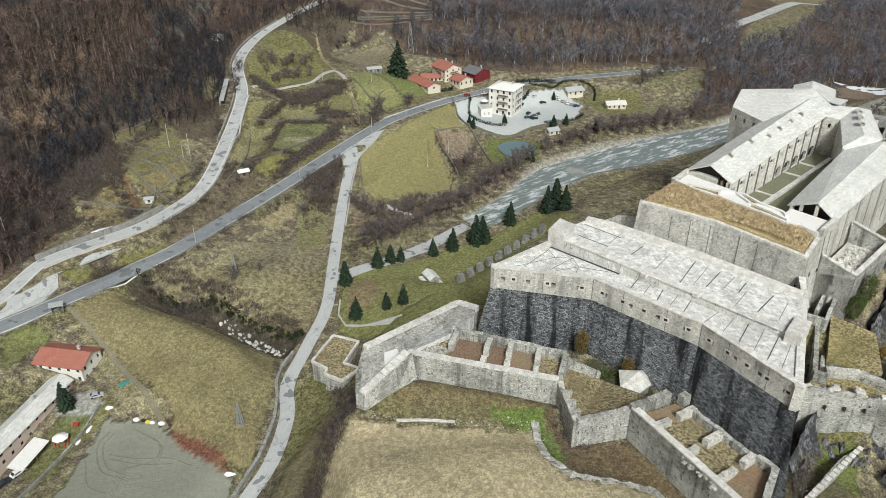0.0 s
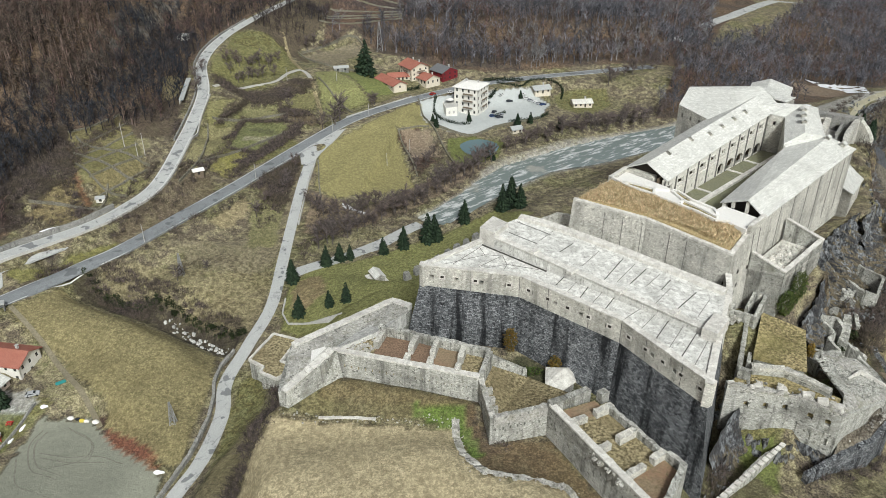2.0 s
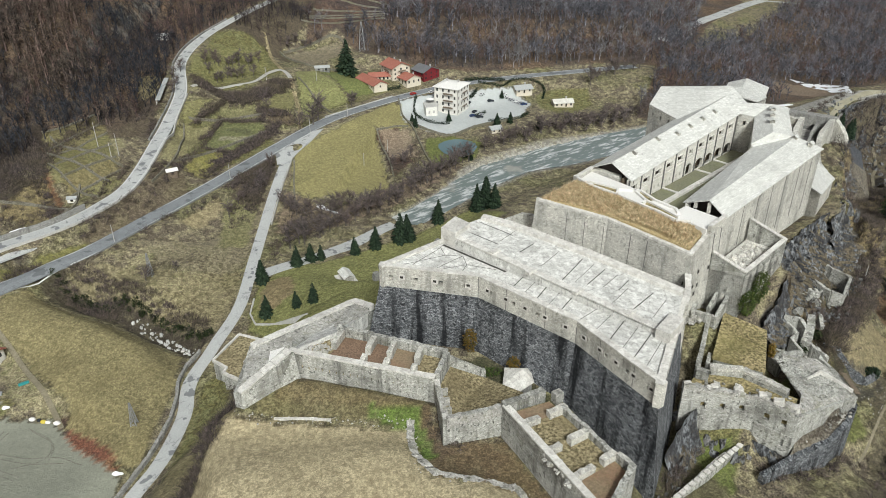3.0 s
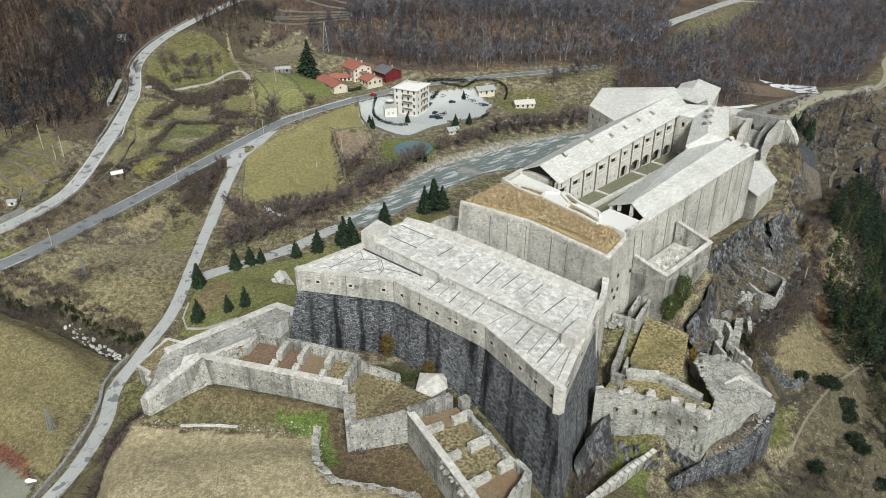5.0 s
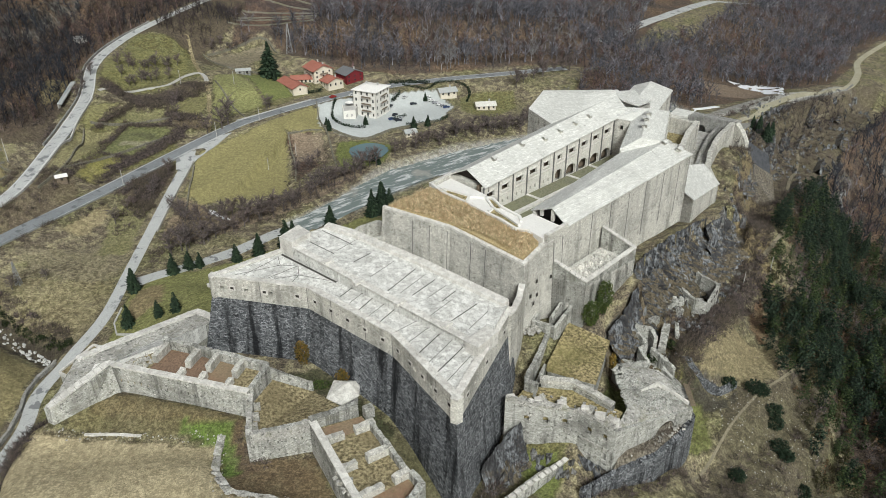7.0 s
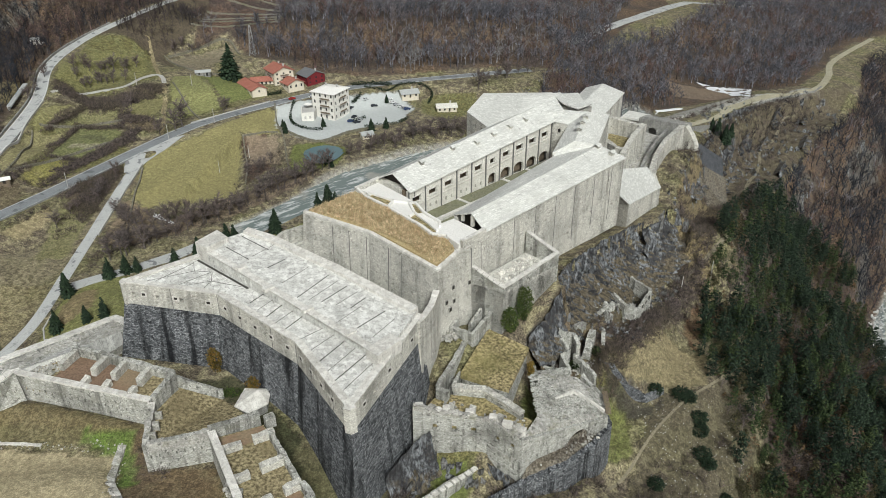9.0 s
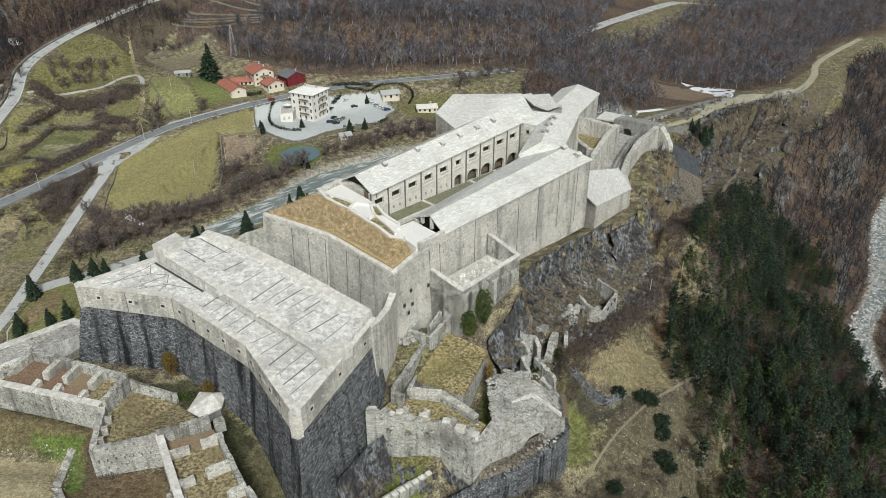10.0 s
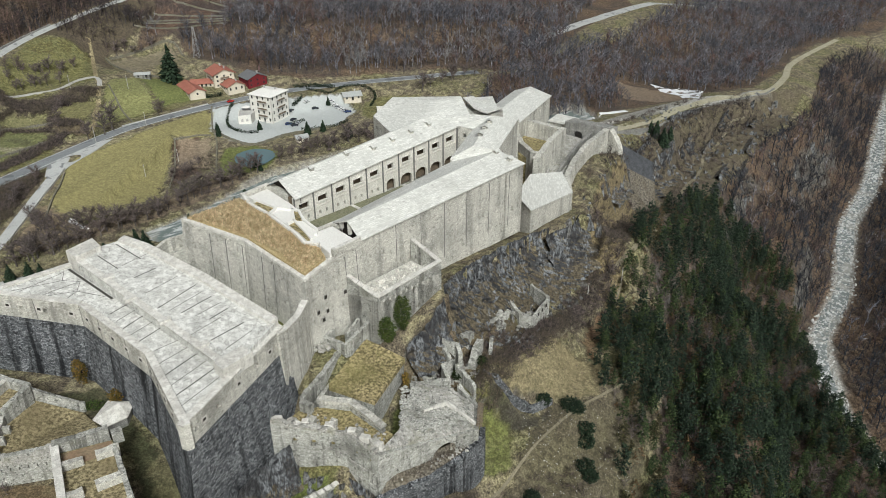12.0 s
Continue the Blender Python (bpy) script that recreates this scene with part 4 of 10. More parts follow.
    col = blend(nodes, links, cliff, col, rock)
    tuft = noise_node(nodes, links, 0.62, 5, rough=0.75)
    tussock = blend(nodes, links, span(nodes, links, tuft, 0.44, 0.56), (1.22, 1.22, 1.18), (0.50, 0.48, 0.44))
    cover_part = times(nodes, links, span(nodes, links, own.outputs["Alpha"], 0.6, 1.3, 1.0, 0.1), span(nodes, links, large, 0.38, 0.62, 0.45, 1))
    col = blend(nodes, links, cover_part, col, tussock, "MULTIPLY")
    links.new(col, bsdf.inputs["Base Color"])
    relief(nodes, links, bsdf, times(nodes, links, fine, mid_noise, "ADD"), 0.8, 0.5)
    return m


def grid_sheet(name, xs, ys, zs, material):
    nx, ny = len(xs), len(ys)
    X, Y = np.meshgrid(xs, ys)
    verts = np.column_stack((X.ravel(), Y.ravel(), zs.ravel()))
    i = (np.arange(ny - 1)[:, None] * nx + np.arange(nx - 1)[None]).ravel()
    faces = np.column_stack((i, i + 1, i + nx + 1, i + nx))
    mesh = bpy.data.meshes.new(name)
    mesh.from_pydata(verts.tolist(), [], faces.tolist())
    mesh.materials.append(material)
    mesh.polygons.foreach_set("use_smooth", np.ones(len(faces), bool))
    return new(name, mesh)


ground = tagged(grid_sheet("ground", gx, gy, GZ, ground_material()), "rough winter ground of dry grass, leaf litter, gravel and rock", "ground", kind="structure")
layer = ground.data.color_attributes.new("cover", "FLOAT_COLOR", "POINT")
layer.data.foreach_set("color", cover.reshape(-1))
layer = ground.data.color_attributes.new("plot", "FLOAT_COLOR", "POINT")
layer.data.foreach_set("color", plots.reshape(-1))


def ribbon(name, line, width, material, lift=0.12, skirt=0.5, parent=None, shift=0.0, drape=True, step=3.0):
    """A strip that follows the line over the ground, with a real thickness."""
    pts = smooth_line([(p[0], p[1], 0) for p in line], step)
    rows = []
    for i, p in enumerate(pts):
        d = (pts[min(i + 1, len(pts) - 1)] - pts[max(i - 1, 0)]).normalized()
        side = Vector((-d.y, d.x, 0))
        c = p + side * shift
        l, r = c + side * width / 2, c - side * width / 2
        zc = draped(c.x, c.y)
        zl, zr = max(draped(l.x, l.y), zc - 0.5), max(draped(r.x, r.y), zc - 0.5)
        zl, zr = min(zl, zc + 0.5) + lift, min(zr, zc + 0.5) + lift
        zm = max(zc + lift, (zl + zr) / 2)
        rows.append([(l.x, l.y, zl - skirt), (l.x, l.y, zl), (c.x, c.y, zm), (r.x, r.y, zr), (r.x, r.y, zr - skirt)])
    verts = [v for row in rows for v in row]
    faces = [(5 * i + k, 5 * i + k + 1, 5 * i + k + 6, 5 * i + k + 5) for i in range(len(rows) - 1) for k in range(4)]
    mesh = bpy.data.meshes.new(name)
    mesh.from_pydata(verts, [], faces)
    mesh.materials.append(material)
    ob = new(name, mesh)
    if parent:
        ob.parent = parent
    return ob


road_lane = tagged(ribbon("road_lane", LAY_ROADS["lane"], 4.6, ASPHALT), "narrow pale asphalt lane between fields", "road", kind="structure")
road_main = tagged(ribbon("road_main", LAY_ROADS["highway"], 8.0, ASPHALT_DARK, 0.2), "grey two-lane valley road with white edge lines", "road", kind="structure")
road_upper = tagged(ribbon("road_upper", LAY_ROADS["upper_road"], 6.4, ASPHALT, 0.2), "pale asphalt hillside road curving uphill", "road", kind="structure")


def paved(name, ring, material, label, lift=0.17):
    """A paved patch that lies on the ground."""
    bm = bmesh.new()
    pts = [(x, y) for x, y in ring]
    loft(bm, [(x, y, draped(x, y) - 0.4) for x, y in pts], [(x, y, draped(x, y) + lift) for x, y in pts])
    return tagged(part(name, bm, material), label, "road", kind="structure")


paved("road_junction", [(-48.6, 336), (-43.2, 336), (-41, 346), (-36, 362), (-31.5, 378), (-36, 374), (-43, 361.5), (-49.2, 350.5), (-51.0, 345)], ASPHALT, "pale asphalt fan where the lane meets the valley road", 0.3)
paved("road_fork", [(-171, 191), (-152, 208), (-141.5, 219), (-139.6, 228), (-141.6, 233), (-136, 239.5), (-124.5, 250), (-129, 253), (-144, 244.5), (-151.5, 234), (-155, 222), (-166, 203)], ASPHALT, "worn asphalt fork of the two roads", 0.16)
CREST_TRACK = mottled("grassy_track", (0.44, 0.41, 0.31), (0.27, 0.25, 0.17), 0.5, 0.95, 0.3, 0.05)
tagged(ribbon("road_riverside", [(-43, 246), (-36, 250), (-24, 257), (-8, 270), (8, 288), (22, 300)], 6.0, ASPHALT, 0.12), "pale gravelled track beside the river", "road", kind="structure")
road_spur = tagged(ribbon("road_spur", [(p[0], p[1]) for p in LAY_SPUR["spur_road"][1:]], 5.0, CREST_TRACK, 0.15), "pale dirt road along the rocky crest", "road", kind="structure")
road_far = tagged(ribbon("road_far", [(p[0], p[1]) for p in LAY_SLOPES["far_road"]], 11.0, ASPHALT, 0.3, 2.0), "distant pale road through bare woods", "road", kind="structure")
for road, lines in ((road_main, (("highway", 3.6), ("highway", -3.6))), (road_upper, (("upper_road", 2.8), ("upper_road", -2.8)))):
    for key, off in lines:
        ribbon("edge_line", LAY_ROADS[key], 0.3, LINE_PAINT, 0.225, 0.02, road, off)


def water_sheet(name, left, right, z, material, label):
    a, b = smooth_line([(x, y, z) for x, y in left], 4), smooth_line([(x, y, z) for x, y in right], 4)
    n = min(len(a), len(b))
    pick = lambda line, i: line[round(i * (len(line) - 1) / (n - 1))]
    bm = bmesh.new()
    rows = [(bm.verts.new(pick(a, i)), bm.verts.new(pick(b, i))) for i in range(n)]
    for (p, q), (r, s) in zip(rows, rows[1:]):
        bm.faces.new((p, q, s, r))
    return tagged(part(name, bm, material), label, "water", kind="structure")


water_sheet("water_river", RIVER_LEFT, RIVER_RIGHT, -11.1, WATER, "shallow grey-green river with white riffles over gravel")
bm = bmesh.new()
bm.faces.new([bm.verts.new((40.5 + 10.5 * math.cos(a) * (1 + 0.08 * math.sin(3 * a)), 377 + 12.5 * math.sin(a), POND_Z)) for a in np.linspace(0, 2 * math.pi, 40, False)])
tagged(part("water_pond", bm, STILL), "small still blue-grey pond", "water", kind="structure")
bed = smooth_line([(p[0], p[1], p[2]) for p in LAY_SPUR["ravine"]], 6)
bm = bmesh.new()
rows = []
for i, p in enumerate(bed):
    d = (bed[min(i + 1, len(bed) - 1)] - bed[max(i - 1, 0)]).normalized()
    w = 4.2 + 1.0 * math.sin(i * 0.5)
    side = Vector((-d.y, d.x, 0))
    z = draped(p.x, p.y) + 0.35
    rows.append([bm.verts.new((p.x + side.x * k * w, p.y + side.y * k * w, z)) for k in (-1, 1)])
for (p, q), (r, s) in zip(rows, rows[1:]):
    bm.faces.new((p, q, s, r))
tagged(part("water_gorge", bm, RAPID), "boulder-strewn mountain stream in a deep gorge", "water", kind="structure")

# ---------------------------------------------------------------- the fort
lay = random.Random(17)
bm = bmesh.new()
box(bm, (0, 0, 0), (1, 1, 1))
bmesh.ops.bevel(bm, geom=list(bm.edges), offset=0.05, segments=1, affect="EDGES")
COPING_BLOCK = bpy.data.meshes.new("coping_stone")
bm.to_mesh(COPING_BLOCK)
bm.free()
COPING_BLOCK.materials.append(COPING)


def coping_run(parent, a, b, za, zb, width, high=0.38, length=1.9, shift=0.0):
    """Single coping stones laid end to end from a to b, shifted to the left of the line."""
    d = math.hypot(b[0] - a[0], b[1] - a[1])
    n = max(1, round(d / length))
    turn, fall = math.atan2(b[1] - a[1], b[0] - a[0]), -math.atan2(zb - za, d)
    for k in range(n):
        s = (k + 0.5) / n
        x, y = a[0] + (b[0] - a[0]) * s - math.sin(turn) * shift, a[1] + (b[1] - a[1]) * s + math.cos(turn) * shift
        m = Matrix.Translation((x, y, za + (zb - za) * s + lay.uniform(-0.05, 0.05))) @ Matrix.Rotation(turn + lay.uniform(-0.012, 0.012), 4, "Z") @ Matrix.Rotation(fall, 4, "Y")
        ob = new("coping_stone", COPING_BLOCK)
        ob.parent = parent
        ob.matrix_parent_inverse = parent.matrix_world.inverted()
        ob.matrix_basis = m @ Matrix.Diagonal((d / n - 0.05, width * lay.uniform(0.95, 1.05), high, 1))


# lower bastion: outline of the parapet top, anticlockwise seen from above
BAST = [(13.6, 181.6), (41.8, 175.4), (66.0, 155.0), (81.6, 131.2), (96.8, 165.2), (73.5, 185.2), (53.2, 200.2), (44.2, 204.9), (31.0, 195.0)]
bast_top = lambda x, y: 31.2 + 0.05 * (y - 131)
bast_up = lambda x, y: 33.1 + 0.085 * (y - 150)
bastion = thing("bastion", (60, 170, 8), "huge angular stone bastion, dark battered foot under a pale parapet band", "bastion")
bm = bmesh.new()
low_ring = offset_ring(BAST, 3.4)
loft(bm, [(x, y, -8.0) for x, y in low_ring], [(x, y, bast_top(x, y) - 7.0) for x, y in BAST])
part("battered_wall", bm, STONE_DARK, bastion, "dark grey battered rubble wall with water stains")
for (a, b), gaps in zip(zip(BAST, BAST[1:] + BAST[:1]), (4, 4, 4, 5, 3, 2, 1, 1, 2)):
    d = math.hypot(b[0] - a[0], b[1] - a[1])
    holes = [(d * (i + 0.5) / gaps, 1.25, 2.7, 3.9, 0) for i in range(gaps)]
    ta, tb = bast_top(*a), bast_top(*b)
    bm = bmesh.new()
    pierced(bm, a, b, 1.6, ta - 7.004, ta - 0.3, tb - 7.004, tb - 0.3, holes)
    part("band_wall", bm, STONE, bastion)
    coping_run(bastion, a, b, ta - 0.12, tb - 0.12, 1.9, 0.4, 1.9, 0.8)
inner = offset_ring(BAST, -1.5)
low_terrace = [inner[0], inner[1], inner[2], inner[3], (90.5, 150.5), (86.7, 148.1), (32.0, 193.6)]
bm = bmesh.new()
loft(bm, [(x, y, bast_top(x, y) - 1.2) for x, y in low_terrace], [(x, y, bast_top(x, y) - 0.5) for x, y in low_terrace])
part("lower_terrace", bm, TERRACE, bastion, "pale cracked stone-slab terrace")
UPPER = [(31.6, 194.8), (86.7, 148.1), (90.2, 152.6), (95.4, 165.0), (73.0, 183.8), (52.6, 198.9), (44.3, 203.2)]
bm = bmesh.new()
loft(bm, [(x, y, bast_top(x, y) - 2) for x, y in UPPER], [(x, y, bast_up(x, y)) for x, y in UPPER])
part("upper_terrace", bm, TERRACE, bastion, "raised pale stone-slab terrace with drain channels")
bm = bmesh.new()
block(bm, UPPER[0], UPPER[1], 1.9, 0, 1, 0.95)
for v in bm.verts:
    v.co.z = bast_up(v.co.x, v.co.y) + (-0.3 if v.co.z < 0.5 else 0.35)
part("step_coping", bm, COPING, bastion)
for a, b in ((UPPER[3], UPPER[4]), (UPPER[4], UPPER[5]), (UPPER[5], UPPER[6])):
    bm = bmesh.new()
    block(bm, a, b, 2.4, 0, 1, 0.5)
    for v in bm.verts:
        v.co.z = bast_up(v.co.x, v.co.y) + (-1.5 if v.co.z < 0.5 else 1.0)
    part("rear_parapet", bm, COPING, bastion)

# grass-topped upper bastion
GRASS = [(60.8, 207.0), (81.2, 196.8), (101.0, 178.0), (107.5, 185.7), (114.6, 192.6), (105.8, 202.0), (102.0, 198.4), (97.2, 205.2), (94.6, 211.8), (91.6, 216.8), (81.5, 228.5), (75.0, 221.0)]
grass_top = [42.3, 40.3, 38.6, 40.6, 42.0, 42.0, 42.0, 42.0, 42.0, 42.0, 42.0, 43.0]
upper = thing("upper_bastion", (85, 200, 18), "tall pale stone bastion crowned with long golden grass", "bastion")
bm = bmesh.new()
loft(bm, [(x, y, 6.0) for x, y in offset_ring(GRASS, 1.6)], [(x, y, grass_top[i] - 0.6) for i, (x, y) in enumerate(GRASS)])
part("wall", bm, STONE, upper)
for i in range(4):
    a, b = GRASS[i], GRASS[i + 1]
    coping_run(upper, a, b, grass_top[i] - 0.25, grass_top[i + 1] - 0.25, 1.3, 0.75, 2.2, 0.55)
BANK = [(62.5, 207.3), (81.6, 198.2), (100.6, 180.2), (105.6, 185.8), (103.2, 189.9), (99.4, 190.6), (95.8, 196.0), (91.9, 200.8), (86.4, 207.8), (78.6, 216.0), (75.2, 219.6)]
bm = bmesh.new()
crest = [42.5, 40.9, 39.2, 41.2, 42.2, 42.3, 42.4, 42.5, 42.6, 42.7, 43.0]
loft(bm, [(x, y, 38.0) for x, y in BANK], [(x, y, z) for (x, y), z in zip(BANK, crest)])
part("grass_bank", bm, DRY_GRASS, upper, "long golden-brown dry grass")
PLAT = [(75.9, 220.6), (79.2, 216.4), (87.0, 208.3), (92.4, 201.4), (96.3, 196.6), (99.8, 191.2), (103.8, 190.4), (106.8, 186.0), (113.8, 192.6), (105.7, 201.8), (102.0, 198.6), (97.4, 205.2), (94.7, 211.8), (91.5, 216.6), (81.8, 228.2)]
bm = bmesh.new()
prism(bm, PLAT, 38, 42.15)
part("platform", bm, PALE_ROOF, upper, "pale screeded platform before the gables")

# barracks
court_z = 34.0
# south-east block: outer eave A to B, inner eave over the court, ridge between them
A, B, ACR = Vector((114.4, 192.8, 42.4)), Vector((165.6, 243.4, 44.2)), Vector((-8.8, 11.2, 0))
IN_A, IN_B = Vector((105.7, 204.2, 42.1)), Vector((141.3, 244.1, 44.5))
ra, rb = Vector((110.6, 197.1, 46.2)), Vector((157.0, 247.3, 47.2))
U, N = (B - A).normalized(), ACR.normalized()
se_block = thing("barracks", (138, 220, 22), "long pale stone barracks under a grey slab roof above a cliff", "barracks", "barracks round the court")
bm = bmesh.new()
d = (B - A).length
holes = [(s, 0.9, h, h + 1.3, 0) for s, h in ((d - 9, 9), (d - 9, 13.2), (d - 5, 10.2), (d - 20, 12.5), (d - 30, 7.0))]
wa, wb = A + N * 0.5, B + N * 0.5
pierced(bm, wa, wb, 1.2, 19.0, A.z - 0.1, 18.0, B.z - 0.1, holes)
part("outer_wall", bm, STONE, se_block)
bm = bmesh.new()
dd = (IN_B - IN_A).length
pierced(bm, IN_B - N * 0.5, IN_A - N * 0.5, 1.0, 33, IN_B.z - 0.1, 33, IN_A.z - 0.1, [(s, 1.4, 6.3, 8.1, 0.5) for s in np.arange(6, dd - 6, 6.2)])
part("court_wall", bm, PLASTER, se_block)
bm = bmesh.new()
end = [B + N * 0.5 - U * 0.4, rb - U * 0.4 - Vector((0, 0, 0.4))]
loft(bm, [(*end[0].xy, 18), (*end[1].xy, 18), end[1], end[0] - Vector((0, 0, 0.1))], [(*(end[0] - U).xy, 18), (*(end[1] - U).xy, 18), end[1] - U, end[0] - U - Vector((0, 0, 0.1))])
part("end_wall", bm, STONE, se_block)
bm = bmesh.new()
roof_planes(bm, [(A - N * 0.3, B - N * 0.3, rb, ra), (ra, rb, IN_B + N * 0.3, IN_A + N * 0.3)])
part("roof", bm, ROOF_SLAB, se_block, "grey-white stone slab roof")
# dark sheet under the roof edge: the open gable's shade, put in as colour
bm = bmesh.new()
ga, gb, gc = A + U * 2.4 + N * 0.6, IN_A + U * 2.4 - N * 0.6, ra + U * 2.4 - Vector((0, 0, 0.4))
loft(bm, [ga - Vector((0, 0, 4)), gb - Vector((0, 0, 4)), gb - Vector((0, 0, 0.3)), gc, ga - Vector((0, 0, 0.3))], [p + U * 0.4 for p in (ga - Vector((0, 0, 4)), gb - Vector((0, 0, 4)), gb - Vector((0, 0, 0.3)), gc, ga - Vector((0, 0, 0.3)))])
part("gable", bm, DARK_VOID, se_block, "dark sheet painting the shade in the open gable")
for s_ in (0.0, 0.55):
    bm = bmesh.new()
    p = ra + (IN_A - ra) * s_ + U * 0.8
    box(bm, (p.x, p.y, 43.4 - s_ * 1.2), (0.9, 0.9, 3.4 - s_ * 2), 45)
    part("gable_post", bm, PLASTER, se_block)

# north-west block
A2, B2, ACR2 = Vector((92.4, 217.6, 43.4)), Vector((143.8, 267.8, 48.6)), Vector((-11.0, 11.0, 0))
U2, N2 = (B2 - A2).normalized(), ACR2.normalized()
nw_block = thing("barracks", (118, 243, 34), "long pale barracks with arched galleries under a grey slab roof", "barracks", "barracks round the court")
d2 = math.hypot(B2.x - A2.x, B2.y - A2.y)
bays = 10
step_len = d2 / bays
holes_up, holes_low = [], []
bm = bmesh.new()
wa, wb = A2 + N2 * 0.6, B2 + N2 * 0.6
# two storeys of openings: the upper row follows the eave, arches open at the far end below
za, zb = A2.z, B2.z
for i in range(bays):
    s0, s1 = step_len * i, step_len * (i + 1)
    p, q = mid(wa, wb, i / bays), mid(wa, wb, (i + 1) / bays)
    t0, t1 = za + (zb - za) * i / bays, za + (zb - za) * (i + 1) / bays
    pierced(bm, p, q, 0.9, t0 - 6.3, t0 - 0.2, t1 - 6.3, t1 - 0.2, [(step_len / 2, 2.6 if i == 5 else 3.7, 1.3, 3.3, 0)])
    low_hole = [(step_len / 2, 4.0 if i == 5 else 5.5, 0.3, 4.7, 0.72)] if i >= 5 else [(step_len / 2 - 1.3, 0.8, 1.9, 3.3, 0), (step_len / 2 + 1.3, 0.8, 1.9, 3.3, 0)]
    pierced(bm, p, q, 0.9, court_z - 1, t0 - 6.3, court_z - 1, t1 - 6.3, low_hole)
part("court_wall", bm, PLASTER, nw_block, "worn ochre-grey plaster front with arches")
for i in range(bays + 1):
    bm = bmesh.new()
    p = mid(wa, wb, i / bays)
    t0 = za + (zb - za) * i / bays
    box(bm, (p[0] - N2.x * 0.2, p[1] - N2.y * 0.2, (court_z - 1 + t0) / 2), (0.32, 0.4, t0 - court_z + 0.6), 45)
    part("downpipe", bm, PIPE, nw_block, "dark rain pipe")
for i in range(bays):
    t0, t1 = za + (zb - za) * i / bays, za + (zb - za) * (i + 1) / bays
    for lift, a_, b_, high in ((-5.15, 0.22, 0.78, 0.2), (-2.85, 0.26, 0.74, 0.22), (-6.3, 0.08, 0.92, 0.16)):
        bm = bmesh.new()
        block(bm, mid(wa, wb, (i + a_) / bays), mid(wa, wb, (i + b_) / bays), 0.3, 0, 1, -0.18)
        for v in bm.verts:
            v.co.z = t0 + lift + v.co.z * high + (t1 - t0) * (v.co.x - mid(wa, wb, i / bays)[0]) / ((wb - wa).x / bays)
        part("window_sill" if lift == -5.15 else "lintel" if lift == -2.85 else "string_course", bm, COPING, nw_block)
# dark sheet added behind the front so that the gallery openings look shaded
bm = bmesh.new()
block(bm, A2 + N2 * 3.2, B2 + N2 * 3.2, 0.5, court_z - 1, 0, 0, za - 0.3, zb - 0.3)
part("gallery_shade", bm, TIMBER, nw_block, "dark sheet added behind the galleries to paint their shade")
bm = bmesh.new()
loft(bm, [(*(p + N2 * 0.6).xy, 20) for p in (A2, )] + [(*(B2 + N2 * 5).xy, 20), (*(B2 + ACR2 - N2 * 0.6).xy, 20), (*(A2 + ACR2 - N2 * 0.6).xy, 20)],
     [(*(A2 + N2 * 5).xy, 43.0), (*(B2 + N2 * 5).xy, 48.2), (*(B2 + ACR2 - N2 * 0.6).xy, 48.2), (*(A2 + ACR2 - N2 * 0.6).xy, 43.0)])
part("core", bm, STONE, nw_block)
bm = bmesh.new()
rid2 = ACR2 * 0.5 + Vector((0, 0, 4.1))
ra2, rb2 = A2 + rid2, B2 + rid2
far2 = U2 * 4.5
roof_planes(bm, [(A2 - N2 * 0.3, B2 - N2 * 0.3, rb2 + far2, ra2), (ra2, rb2 + far2, B2 + ACR2 + N2 * 0.3, A2 + ACR2 + N2 * 0.3)])
part("roof", bm, ROOF_SLAB, nw_block, "grey-white stone slab roof")
# same dark sheet here, painting the shade of this block's open gable
bm = bmesh.new()
ga, gb, gc = A2 + U2 * 2.4 + N2 * 0.6, A2 + ACR2 + U2 * 2.4 - N2 * 0.6, ra2 + U2 * 2.4 - Vector((0, 0, 0.4))
ring = [ga - Vector((0, 0, 4)), gb - Vector((0, 0, 4)), gb - Vector((0, 0, 0.3)), gc, ga - Vector((0, 0, 0.3))]
loft(bm, ring, [p + U2 * 0.4 for p in ring])
part("gable", bm, DARK_VOID, nw_block, "dark sheet painting the shade in the open gable")

# court
COURT_EARTH = mottled("trodden_court", (0.22, 0.215, 0.155), (0.12, 0.12, 0.075), 0.6, 0.95, 0.4, 0.1, second=(0.22, 0.225, 0.13))
bm = bmesh.new()
COURT = [(106.2, 201.2), (155.4, 251.2), (150.0, 262.0), (144.0, 268.2), (92.6, 217.9)]
prism(bm, COURT, 22, court_z)
tagged(part("floor_court", bm, COURT_EARTH), "trampled grass court between the barracks", "court", kind="structure")

# north wing and cross wing
def tri_roof(name, label, planes, walls, foot, at):
    ob = thing(name, at, label, "barracks", "barracks round the court")
    bm = bmesh.new()
    roof_planes(bm, planes)
    part("roof", bm, ROOF_SLAB, ob, "grey-white stone slab roof")
    for a, b in walls:
        bm = bmesh.new()
        dd = math.hypot(b[0] - a[0], b[1] - a[1])
        pierced(bm, a, b, 0.9, foot, a[2] - 0.2, foot, b[2] - 0.2, [(s, 1.0, a[2] - foot - 4.5, a[2] - foot - 2.8, 0) for s in np.arange(2.5, dd - 1.5, 4.5)])
        part("wall", bm, STONE, ob)
    return ob


